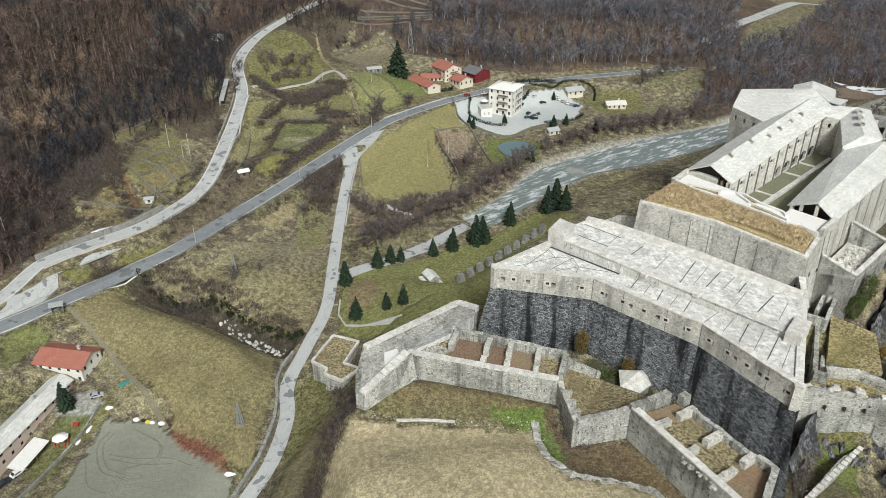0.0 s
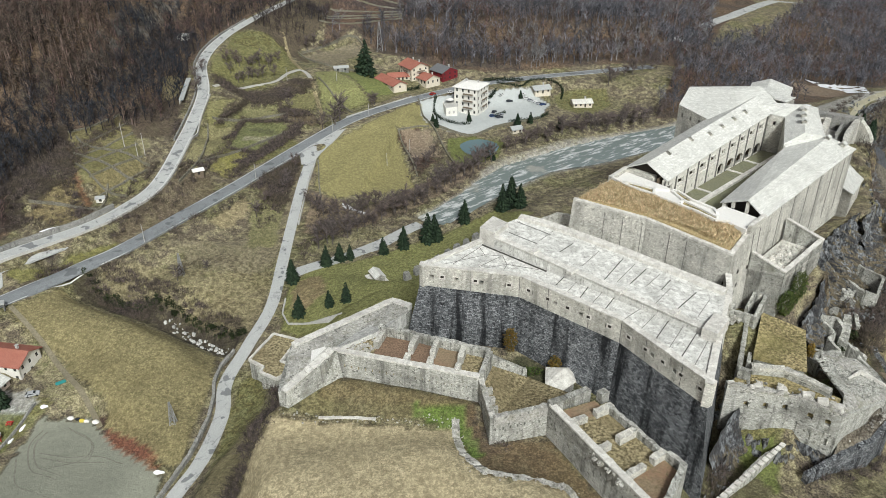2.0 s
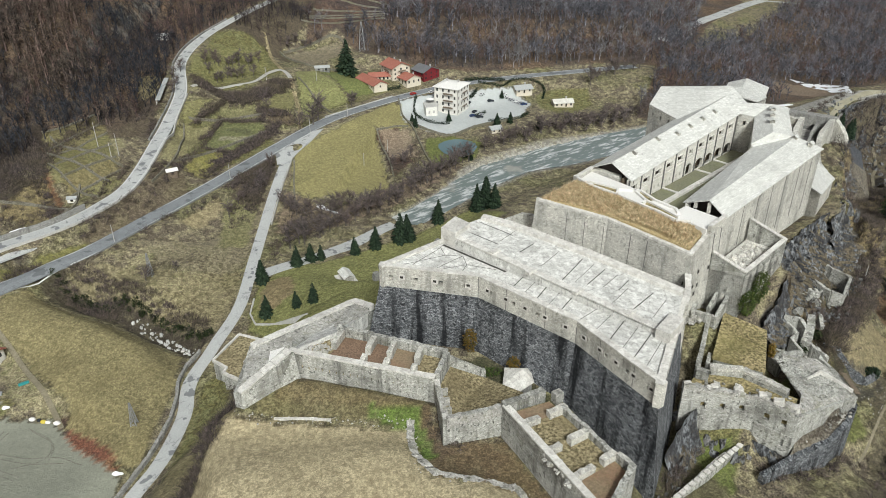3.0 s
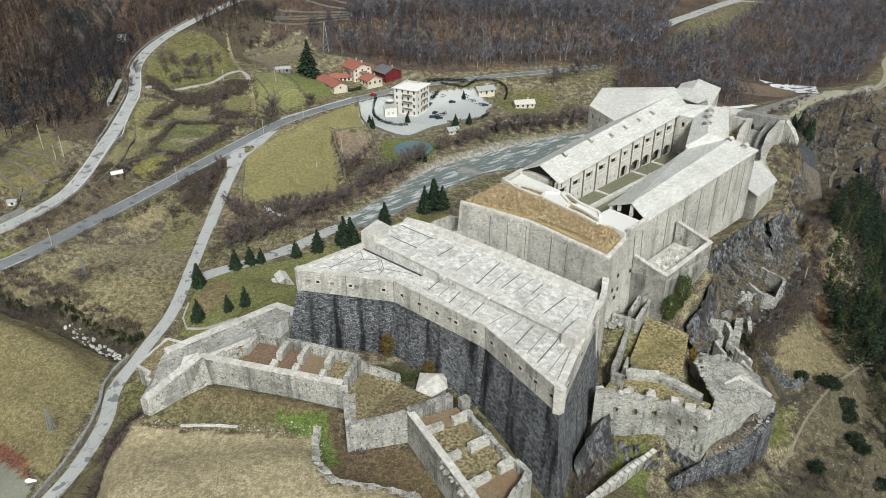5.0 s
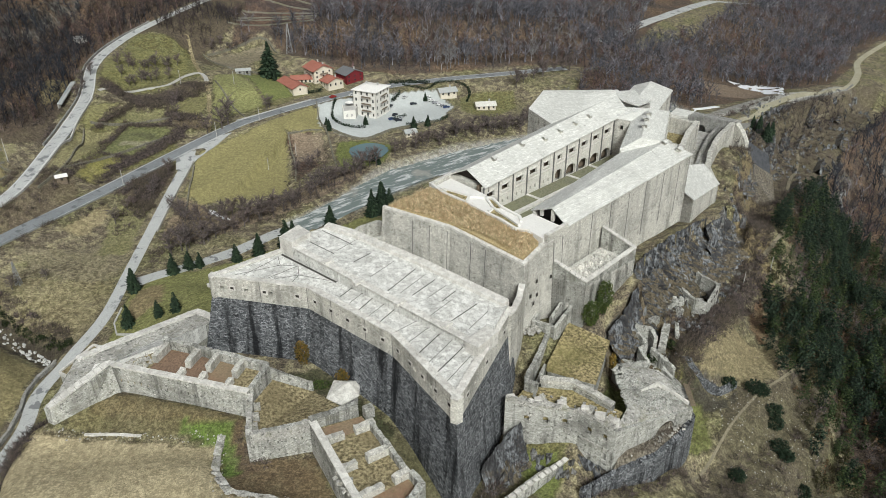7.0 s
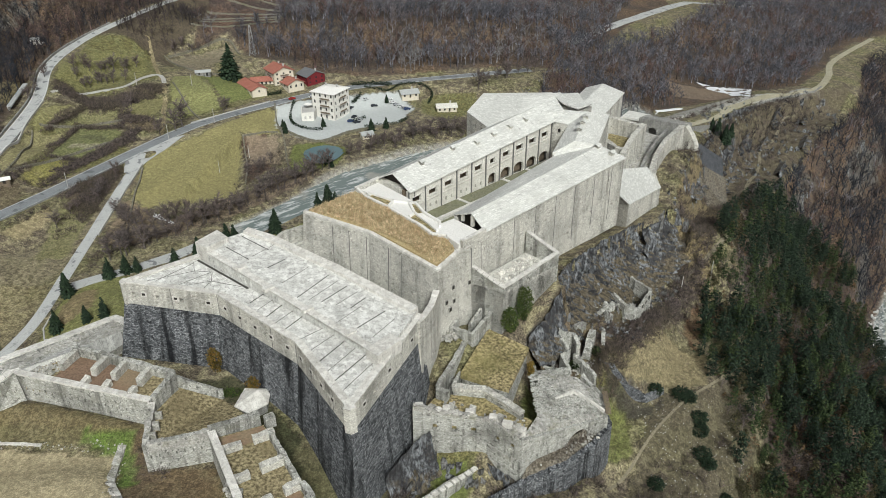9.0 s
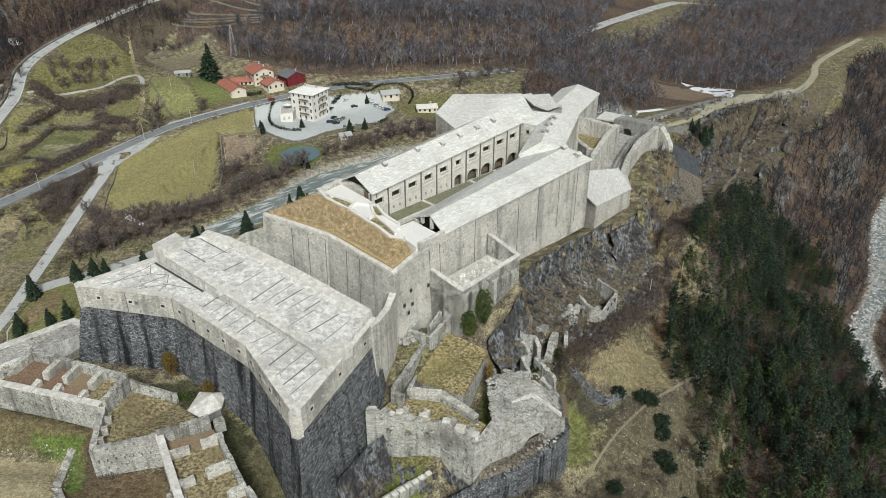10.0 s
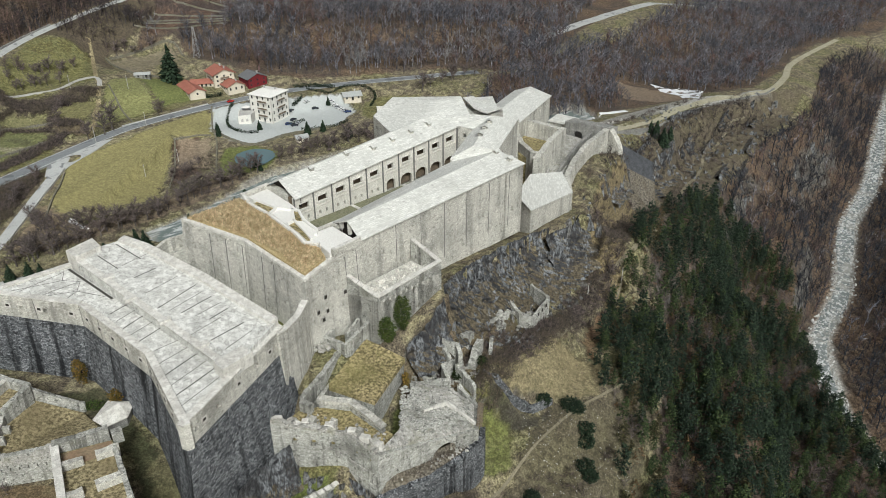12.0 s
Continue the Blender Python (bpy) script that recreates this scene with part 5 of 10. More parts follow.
c8, J, K1, K2, c9, e10 = (112.5, 277.9, 49.2), (119.5, 263.5, 48.0), (134, 280.5, 53.8), (131, 269, 51.2), (119.3, 288.9, 52.9), (145.5, 284.5, 54.4)
corner, c1 = (148.5, 272.0, 51.0), (143.8, 267.8, 48.8)
tri_roof("barracks_wing", "slab-roofed wing closing the far end of the court", [(c8, J, K2, K1), (c8, K1, c9), (K1, K2, c1, corner, e10), (c9, K1, e10)],
         [(c8, J), (J, (124, 262, 49.0)), (c9, c8), (e10, c9)], 10.0, (130, 277, 20))
c2, c3, R1, R2, BB, CC, A0 = (149.3, 266.4, 48.0), (140.6, 244.8, 45.5), (156.6, 270.0, 51.6), (148.2, 246.7, 49.0), (167.0, 278.6, 47.6), (156.9, 249.1, 46.6), (147.4, 274.0, 51.0)
tri_roof("barracks_chapel", "slab-roofed chapel wing across the court", [(c2, c3, R2, R1), (R1, R2, CC, BB), (c1, c2, R1, A0), (A0, R1, BB)],
         [(c1, c2), (c2, c3), (CC, BB), (BB, A0)], 22.0, (155, 265, 30))

# ---------------------------------------------------------------- outer works and ruins
RUBBLE = masonry("fallen_rubble", (0.62, 0.60, 0.55), (0.32, 0.31, 0.28), (0.08, 0.075, 0.07), streak=0.0, patch=0.35, moss=0.45, loose=True)
ROCK = mottled("grey_rock", (0.25, 0.26, 0.265), (0.028, 0.029, 0.031), 0.42, 0.95, 1.0, 0.6, (1, 1, 0.45), second=(0.10, 0.085, 0.062), island=0.25)
STONE_OLD = masonry("weathered_masonry", (0.70, 0.695, 0.64), (0.33, 0.325, 0.29), (0.065, 0.063, 0.055), streak=0.62, patch=0.6, moss=0.22, run=0.4, specks=0.55)
RED_DIRT = mottled("reddish_earth", (0.26, 0.17, 0.115), (0.14, 0.095, 0.065), 0.7, 0.95, 0.5, 0.1)
STRAW = mottled("straw_floor", (0.42, 0.355, 0.21), (0.10, 0.082, 0.045), 0.45, 0.95, 0.8, 0.2, second=(0.17, 0.135, 0.075))
SCREE = mottled("stony_earth", (0.24, 0.215, 0.175), (0.05, 0.043, 0.034), 0.5, 0.95, 0.9, 0.3, second=(0.11, 0.09, 0.06))
chip = random.Random(5)


def ragged(bm, line, thick, foot, jag=0.35, step=1.1, batter=0.0):
    """A broken-topped wall along (x, y, top) points; foot is one height, or the ground when None."""
    pts = []
    for (ax, ay, az), (bx, by, bz) in zip(line, line[1:]):
        n = max(1, int(math.hypot(bx - ax, by - ay) / step))
        pts += [(ax + (bx - ax) * i / n, ay + (by - ay) * i / n, az + (bz - az) * i / n) for i in range(n)]
    pts.append(line[-1])
    rows = []
    for i, (x, y, z) in enumerate(pts):
        q, p = pts[min(i + 1, len(pts) - 1)], pts[max(i - 1, 0)]
        d = math.hypot(q[0] - p[0], q[1] - p[1])
        nx, ny = -(q[1] - p[1]) / d, (q[0] - p[0]) / d
        lo = draped(x, y) - 0.8 if foot is None else foot
        h = thick / 2
        j = [chip.uniform(-0.12, 0.12) for _ in range(2)]
        t = [z + chip.uniform(-jag, jag * 0.4) for _ in range(2)]
        b = batter * (z - lo)
        rows.append([bm.verts.new(c) for c in ((x - nx * (h + b), y - ny * (h + b), lo), (x - nx * (h + j[0]), y - ny * (h + j[0]), t[0]),
                                               (x + nx * (h + j[1]), y + ny * (h + j[1]), t[1]), (x + nx * (h + b), y + ny * (h + b), lo))])
    for r, s in zip(rows, rows[1:]):
        for k in range(4):
            bm.faces.new((r[k], r[(k + 1) % 4], s[(k + 1) % 4], s[k]))
    bm.faces.new(rows[0][::-1])
    bm.faces.new(rows[-1])


def wall_part(name, parent, line, thick, foot, material=None, jag=0.35, batter=0.0, label=""):
    bm = bmesh.new()
    ragged(bm, line, thick, foot, jag, 1.1, batter)
    return part(name, bm, material or STONE_OLD, parent, label)


def floor_part(name, parent, ring, z0, z1, material, label=""):
    bm = bmesh.new()
    if isinstance(z1, (int, float)):
        prism(bm, ring, z0, z1)
    else:
        loft(bm, [(x, y, z0) for x, y in ring], [(x, y, z) for (x, y), z in zip(ring, z1)])
    return part(name, bm, material, parent, label)


def heap(name, parent, spots, size, material, label="", flat=1.0):
    """Loose angular stones lying in a heap, as one part."""
    bm = bmesh.new()
    for x, y, z in spots:
        m = Matrix.Translation((x, y, z)) @ Euler([chip.uniform(0, 6) if flat == 1 or k == 2 else chip.uniform(-0.35, 0.35) for k in range(3)]).to_matrix().to_4x4()
        s = [size * chip.uniform(0.4, 1.2) / 2 for _ in range(3)]
        s[2] *= flat
        ring = [(-s[0], -s[1]), (s[0], -s[1] * 0.8), (s[0] * 0.8, s[1]), (-s[0], s[1] * 0.9)]
        loft(bm, [m @ Vector((px, py, -s[2])) for px, py in ring], [m @ Vector((px * 0.8, py * 0.8, s[2])) for px, py in ring])
    ob = part(name, bm, material, parent, label)
    ob["kind"] = "stuff"
    return ob



def slit_wall(parent, a, b, thick, foot, ta, tb, gap=2.0, sill=0.62):
    """A curtain wall with loopholes, cut through."""
    d = math.hypot(b[0] - a[0], b[1] - a[1])
    bm = bmesh.new()
    pierced(bm, a, b, thick, foot, ta, foot, tb, [(s, 0.34, (ta - foot) * sill, (ta - foot) * sill + 1.0, 0) for s in np.arange(1.5, d - 1, gap)])
    return part("loophole_wall", bm, STONE_OLD, parent)


# west casemates: roofless rooms on a scarp
west = thing("roofless_casemate", (12, 160, 9), "roofless row of four stone casemate rooms with pale broken walls", "ruin", "roofless casemates of the outer works")
A_, B_, C_, D_ = (-9.7, 160.6), (29.6, 149.4), (33.2, 159.4), (2.5, 170.9)
floor_part("fill", west, [A_, (29.9, 150.2), (32.6, 159.0), (2.7, 170.2)], 4, 17.6, STRAW)
slit_wall(west, A_, B_, 1.5, 6.0, 18.9, 18.5)
for a, b, za, zb in ((A_, B_, 19.1, 18.7),):
    coping_run(west, a, b, za - 0.1, zb - 0.1, 1.8, 0.5, 1.9, 0.75)
wall_part("rear_wall", west, [(2.5, 170.4, 20.6), (33.0, 159.0, 20.4)], 1.3, 6.0, STONE_OLD, 0.3)
wall_part("end_wall", west, [(32.9, 158.6, 20.4), (30.2, 150.6, 19.2)], 1.4, 6.0, STONE_OLD, 0.3)
west_parts = [((3.8, 168.8), (0.6, 158.4)), ((13.1, 166.2), (10.2, 156.0)), ((18.7, 164.3), (16.6, 154.2)), ((26.2, 161.5), (23.8, 152.0))]
for i, (n_, s_) in enumerate(west_parts):
    wall_part("partition", west, [(*n_, 20.3), (*mid(n_, s_, 0.55), 20.0)], 1.5, 17.4, STONE, 0.3)
    if i:
        wall_part("partition", west, [(*mid(n_, s_, 0.72), 19.6), (*s_, 19.2)], 1.5, 17.4, STONE, 0.3)
for i, mat_ in enumerate((RED_DIRT, RED_DIRT, DIRT, STRAW)):
    n0, s0 = west_parts[i]
    n1, s1 = west_parts[i + 1] if i < 3 else ((32.4, 158.2), (29.6, 150.8))
    floor_part("room_floor", west, [s0, s1, n1, n0], 17.2, 17.7, mat_)
heap("rubble", west, [(chip.uniform(-6, 1), chip.uniform(161, 167), 17.7) for _ in range(60)], 1.0, RUBBLE, "fallen pale stones")

# wing with broad sloping coping, and the long double wall to the north-west
wing = thing("flank_wall", (-15, 160, 4), "pale stone flank walls with broad sloping copings round a rubble court", "rampart")
floor_part("fill", wing, [(-22.4, 168.6), (-21.8, 151.2), (-9.7, 160.8), (2.5, 170.8), (10.2, 185.6), (5.2, 190.4)], -4, [14.2, 13.0, 16.4, 17.2, 15.0, 15.0], RUBBLE, "rubble-strewn court")
bm = bmesh.new()
loft(bm, [(-22.6, 147.6, -4), (-19.6, 146.4, -4), (-6.0, 158.6, 4), (-11.5, 163.0, 4)], [(-21.9, 149.9, 14.4), (-20.2, 148.6, 14.2), (-8.2, 160.0, 19.1), (-11.0, 161.8, 19.3)])
part("wing_wall", bm, STONE_OLD, wing, "tapering pale wing wall")
coping_run(wing, (-21.05, 149.25), (-9.6, 160.9), 14.45, 19.35, 2.3, 0.4, 1.9)
wall_part("outer_wall", wing, [(-21.8, 169.0, 14.6), (-13.7, 175.4, 15.0), (4.8, 190.9, 15.2), (10.2, 187.4, 15.6)], 2.2, -3.0, STONE_OLD, 0.1, 0.04)
wall_part("outer_coping", wing, [(-22.0, 169.0, 15.0), (-13.7, 175.6, 15.4), (4.8, 191.2, 15.6), (10.4, 187.4, 16.0)], 2.3, 14.2, COPING, 0.1)
wall_part("inner_wall", wing, [(-10.0, 168.0, 16.4), (-3.9, 174.6, 15.4), (9.9, 185.2, 15.0)], 1.6, 4.0, STONE_OLD, 0.2)
wall_part("front_wall", wing, [(-22.0, 169.2, 14.4), (-23.0, 160.0, 11.0), (-21.9, 150.2, 13.6)], 1.8, -6.0, STONE_OLD, 0.3)
bm = bmesh.new()
prism(bm, [(-16, 161.5), (-11.5, 163.5), (-13.0, 169.0), (-16.5, 167.0)], 11, 14.2)
part("pale_slab", bm, PALE_ROOF, wing, "pale screeded patch")
bm = bmesh.new()
loft(bm, [(-12, 163, 12), (-9.5, 161.0, 12), (2.8, 169.5, 12), (9.6, 184.4, 11), (6.5, 186.5, 11), (-4.5, 173.5, 12)], [(-12, 163, 16.2), (-9.5, 161.2, 18.6), (2.8, 169.5, 19.2), (9.6, 184.4, 15.2), (6.5, 186.5, 14.8), (-4.5, 173.5, 15.6)])
part("sloping_slabs", bm, TERRACE, wing, "sloping broken paving")
heap("rubble", wing, [(-2 + 9 * s + chip.uniform(-1.5, 1.5), 174 + 11 * s + chip.uniform(-1.5, 1.5), 14.3 - s * 0.6) for s in (chip.random() for _ in range(70))], 0.9, RUBBLE)

# redan between the two casemates
redan = thing("redan_wall", (38, 143, 8), "low angled stone curtain wall with loopholes and a broken top", "rampart")
slit_wall(redan, (29.4, 150.2), (31.8, 136.6), 1.3, 5.0, 17.2, 16.2, 1.9)
slit_wall(redan, (31.8, 136.6), (46.6, 140.4), 1.3, 5.0, 16.2, 16.8, 1.9)
floor_part("fill", redan, [(30.2, 150.6), (32.8, 138.0), (46.4, 141.4), (56, 147), (50, 155.5), (44, 160), (33, 159)], 2, [15.2, 14.4, 14.4, 14.0, 9.5, 10, 15.2], STRAW, "dry grass and trodden earth")
for line in ([(30.2, 149.6, 18.2), (31.2, 143.6, 17.5), (32.4, 137.6, 16.8)], [(32.6, 137.3, 16.6), (39.5, 139.2, 16.5), (46.2, 141.0, 17.0)]):
    wall_part("broken_top", redan, line, 1.5, 14.0, RUBBLE, 0.7)
wall_part("ramp_wall", redan, [(33.2, 159.6, 18.6), (38, 160.8, 15.0), (43.5, 162.5, 11.2)], 1.0, 4.0, STONE_OLD, 0.2)
for k in range(3):
    bm = bmesh.new()
    x, y = 31.6 + 0.45 * k, 147.5 - 3.6 * k
    box(bm, (x + 0.6, y, 15.6), (1.6, 0.9, 2.4), 10)
    part("buttress", bm, RUBBLE, redan)

# east casemates
east = thing("roofless_casemate", (60, 128, 6), "roofless stone casemate of three rooms with grass growing inside", "ruin", "roofless casemates of the outer works")
EW, EN, EE, ES = (46.4, 140.0), (58.8, 145.2), (74.2, 119.8), (65.0, 105.8)
floor_part("fill", east, [(47.2, 139.4), (65.0, 107.0), (73.2, 119.6), (58.6, 144.0)], -6, 15.6, STRAW)
slit_wall(east, EW, ES, 1.5, 3.0, 17.6, 17.2, 1.9)
coping_run(east, EW, ES, 17.75, 17.35, 1.8, 0.5, 1.9, 0.75)
wall_part("end_wall", east, [(46.6, 140.2, 18.2), (57.2, 146.0, 18.0)], 2.0, 3.0, STONE_OLD, 0.25)
wall_part("rear_wall", east, [(61.0, 140.0, 17.8), (66.2, 131.4, 18.0), (70.4, 124.6, 17.4)], 1.2, 2.0, STONE_OLD, 0.4)
wall_part("rear_wall", east, [(71.4, 123.6, 18.4), (74.0, 119.8, 18.0)], 1.2, -4.0, STONE_OLD, 0.4)
wall_part("end_wall", east, [(73.9, 119.9, 18.2), (65.0, 106.0, 17.9)], 1.5, -4.0, STONE_OLD, 0.3)
for (a, b), gap in zip((((51.2, 134.6), (62.0, 140.2)), ((56.2, 125.6), (66.0, 131.8)), ((60.6, 117.4), (70.8, 124.4))), (0.5, 0.42, 0.6)):
    wall_part("partition", east, [(*a, 17.6), (*mid(a, b, gap - 0.14), 17.4)], 1.5, 15.4, STONE, 0.35)
    wall_part("partition", east, [(*mid(a, b, gap + 0.08), 17.6), (*b, 18.0)], 1.7, 15.4, STONE, 0.35)
for ring, mat_ in (([(48.6, 139.2), (51.6, 135.2), (61.0, 140.2), (58.4, 143.6)], DIRT), ([(52.0, 133.6), (56.4, 126.4), (65.0, 131.8), (61.6, 139.2)], STRAW), ([(56.8, 124.8), (61.0, 118.2), (69.8, 124.2), (66.0, 130.6)], STRAW), ([(61.4, 116.8), (65.4, 108.6), (72.6, 119.8), (70.6, 123.2)], DIRT)):
    floor_part("room_floor", east, ring, 15.2, 15.75, mat_)
heap("rubble", east, [(mid((54.5, 124), (60, 115), s)[0] + chip.uniform(-1.2, 2.5), mid((54.5, 124), (60, 115), s)[1] + chip.uniform(-1, 1), 16.6) for s in (chip.random() for _ in range(46))], 1.0, RUBBLE)
box_bm = bmesh.new()
box(box_bm, (60.4, 143.6, 17.4), (2.4, 2.0, 3.0), 30)
part("pier", box_bm, STONE_OLD, east)

# stone hut in the ditch
hut = thing("stone_hut", (52, 159, 8), "small stone hut with a pale hipped slab roof", "hut")
HUT = [(48.4, 156.6), (52.2, 154.2), (56.0, 157.6), (55.6, 163.0), (49.4, 163.2)]
floor_part("wall", hut, HUT, 5, 10.6, STONE_GREY)
bm = bmesh.new()
apex = (53.6, 160.4, 13.0)
eave = [(x, y, 10.8) for x, y in offset_ring(HUT, 0.5)]
roof_planes(bm, [(eave[i], eave[(i + 1) % 5], apex) for i in range(5)], 0.25)
part("roof", bm, COPING, hut, "pale stone slab roof")

# blockhouse by the lane
bh = thing("blockhouse", (-36, 195, -14), "low stone blockhouse with a flat earth roof and white rim", "blockhouse")
BH = [(-42.4, 191.4), (-37.0, 187.6), (-37.4, 185.0), (-31.6, 181.6), (-26.4, 187.6), (-32.0, 190.4), (-28.4, 202.0), (-37.3, 205.6)]
floor_part("wall", bh, BH, -19, -7.9, STONE_OLD)
floor_part("roof", bh, offset_ring(BH, -0.5), -8, -7.6, STRAW, "bare brown earth roof")
for i, a in enumerate(BH):
    b = BH[(i + 1) % len(BH)]
    wall_part("coping", bh, [(*a, -7.25), (*b, -7.25)], 0.7, -8.2, COPING, 0.05)

# annex: a walled terrace full of fallen stone
WHITE_RUBBLE = mottled("white_rubble", (0.80, 0.78, 0.72), (0.36, 0.34, 0.30), 1.1, 0.95, 0.8, 0.3, second=(0.55, 0.53, 0.48), island=0.3)
annex = thing("annex", (124, 190, 20), "roofless stone annex filled with fallen white rubble", "ruin")
X1, X2, X3, X4 = (110.6, 187.6), (119.4, 182.8), (137.0, 198.2), (128.6, 206.2)
floor_part("fill", annex, [X1, X2, X3, X4], 14, 28.4, WHITE_RUBBLE)
for a, b, za, zb in ((X1, X2, 34.2, 29.9), (X2, X3, 29.9, 32.6), (X3, X4, 32.6, 35.8)):
    d = math.hypot(b[0] - a[0], b[1] - a[1])
    bm = bmesh.new()
    rows_ = [(s, 0.6, 13.4, 14.6, 0) for s in np.arange(2.2, d - 1.5, 2.0)] if a == X2 else [(d * 0.5, 1.0, 5.0, 7.2, 0.6)]
    pierced(bm, a, b, 1.0, 14, za - 0.3, 14, zb - 0.3, rows_)
    part("wall", bm, STONE_OLD, annex)
    n_ = ((a[1] - b[1]) / d * 0.5, (b[0] - a[0]) / d * 0.5)
    coping_run(annex, a, b, za - 0.15, zb - 0.15, 1.4, 0.4, 1.7, 0.5)
heap("rubble", annex, [(*mid(mid(X1, X2, s), mid(X4, X3, s), t), 28.6) for s, t in ((chip.uniform(0.15, 0.85), chip.uniform(0.1, 0.9)) for _ in range(170))], 1.0, WHITE_RUBBLE, "fallen white stones")

# turf-roofed casemate
turf = thing("turf_casemate", (116, 170, 6), "stone casemate under a sloping turf roof", "casemate")
T1, T2, T3, T4 = (107.4, 165.4), (119.2, 159.6), (126.2, 176.8), (115.6, 182.2)
floor_part("wall", turf, [T1, T2, T3, T4], -2, [13.4, 12.6, 12.8, 15.4], STONE_OLD)
floor_part("turf_roof", turf, offset_ring([T1, T2, T3, T4], 0.35), 12.2, [14.3, 13.4, 13.6, 16.2], TURF, "mossy dry turf")
wall_part("side_wall", turf, [(100.8, 159.2, 15.2), (104.8, 168, 15.8), (109.0, 177.5, 17.0)], 1.2, 4.0, STONE_OLD, 0.3)
wall_part("side_wall", turf, [(104.0, 160.8, 12.0), (107.0, 167.4, 13.0)], 1.0, 4.0, STONE_OLD, 0.3)
for line in ([(104.5, 179.5, 19.4), (110.5, 176.4, 19.2), (116.6, 184.8, 21.0)], [(104.5, 179.5, 19.4), (106.6, 182.6, 19.8)], [(110.0, 181.6, 18.6), (113.4, 185.6, 21.4)]):
    wall_part("court_wall", turf, line, 1.0, 8.0, STONE_OLD, 0.2)
heap("rubble", turf, [(chip.uniform(101, 106), chip.uniform(176, 180), 17.5 + chip.uniform(-1, 0.5)) for _ in range(30)], 1.2, RUBBLE)

# great ruined caponier
ruin = thing("ruined_caponier", (120, 152, -4), "large ruined stone caponier with gaping windows and a collapsed roof", "ruin")
R_A, R_B, R_C, R_D, R_E = (94.4, 150.4), (113.0, 147.6), (121.2, 141.6), (145.6, 157.8), (146.4, 168.5)
def window_wall(a, b, foot, ta, tb, holes):
    bm = bmesh.new()
    pierced(bm, a, b, 1.2, foot, ta, foot, tb, holes)
    return part("wall", bm, STONE_OLD, ruin)


d1, d2_, d3 = (math.hypot(q[0] - p[0], q[1] - p[1]) for p, q in ((R_A, R_B), (R_B, R_C), (R_C, R_D)))
window_wall(R_A, R_B, 0, 14.2, 12.4, [(d1 * s, 1.3, 8.4, 10.4, 0.3) for s in (0.3, 0.56, 0.82)])
window_wall(R_B, R_C, -6, 12.4, 11.8, [(d2_ * 0.3, 1.4, 13.6, 15.6, 0.3), (d2_ * 0.72, 1.4, 13.6, 15.6, 0.3)])
window_wall((R_B[0] + 0.4, R_B[1] - 0.6), (R_C[0] - 0.1, R_C[1] - 0.35), -6, 5.6, 5.2, [(d2_ * 0.3, 1.4, 7.4, 9.8, 0.3), (d2_ * 0.7, 1.4, 7.4, 9.8, 0.3)])
window_wall(R_C, R_D, -14, 12.0, 4.6, [(d3 * 0.18, 0.7, 17.5, 18.7, 0), (d3 * 0.66, 7.5, 14.4, 19.2, 0.9)])
wall_part("wall", ruin, [(*R_D, 4.6), (*R_E, 3.6), (141.5, 172.5, 7.6)], 1.3, -15, STONE_OLD, 0.35)
wall_part("broken_top", ruin, [(94.6, 151.2, 15.6), (101, 150.2, 15.0), (107, 149.4, 14.2), (113.2, 148.5, 13.4), (117.4, 145.6, 13.0), (121.0, 142.9, 12.9)], 1.5, 11, RUBBLE, 0.7)
wall_part("inner_wall", ruin, [(105.0, 160.2, 13.6), (113.4, 158.8, 13.2), (118, 154.4, 13.0), (122.2, 150.2, 12.8)], 1.2, 4, STONE_OLD, 0.4)
wall_part("inner_wall", ruin, [(100.6, 159.0, 14.4), (103.6, 157.6, 14.0)], 1.6, 4, STONE_OLD, 0.5)
floor_part("fill", ruin, [(95, 151.5), (112.8, 149), (120.6, 143.4), (124.6, 149.6), (113.4, 158.2), (104.5, 159.8), (100, 158.5)], -2, 11.2, TURF, "overgrown earth floor")
for a, b in (((98.5, 151.2), (101, 157.4)), ((103.6, 150.6), (105.6, 158.6)), ((108.6, 149.8), (111.4, 157.4)), ((115.2, 147.4), (118.6, 153.0)), ((119.4, 144.8), (123, 148.2))):
    wall_part("cross_wall", ruin, [(*a, 13.9), (*mid(a, b, 0.45), 13.4)], 1.5, 10.8, STONE, 0.5)
for a, b in zip(((104.6, 160.6, 14.0), (113.4, 159.2, 13.8), (118, 154.8, 13.6)), ((113.4, 159.2, 13.8), (118, 154.8, 13.6), (122.2, 150.6, 13.2))):
    wall_part("inner_coping", ruin, [a, b], 1.9, 12.4, STONE, 0.2)
bm = bmesh.new()
slope = [(121.6, 143.0, 12.2), (145.0, 158.4, 4.9), (145.6, 168.0, 4.2), (139.6, 170.6, 8.0), (130.0, 172.0, 9.0), (127.0, 163.0, 10.2), (126.0, 151.0, 11.6)]
loft(bm, [(x, y, z - 1.2) for x, y, z in slope], slope)
part("fallen_roof", bm, RUBBLE, ruin, "collapsed grey slab roof")
bm = bmesh.new()
for a, b in (((132.0, 160.0, 9.4), (138.0, 164.4, 8.6)), ((138.0, 164.4, 8.6), (145.4, 159.4, 5.6))):
    block(bm, a, b, 0.5, 5, 0, 0, a[2] + 0.3, b[2] + 0.3)
part("ridge_edge", bm, COPING, ruin)
def on_roof(x, y):
    """Height of the collapsed roof, falling to the east."""
    return 12.2 - 0.30 * (x - 121.6) - 0.02 * (y - 143.0)


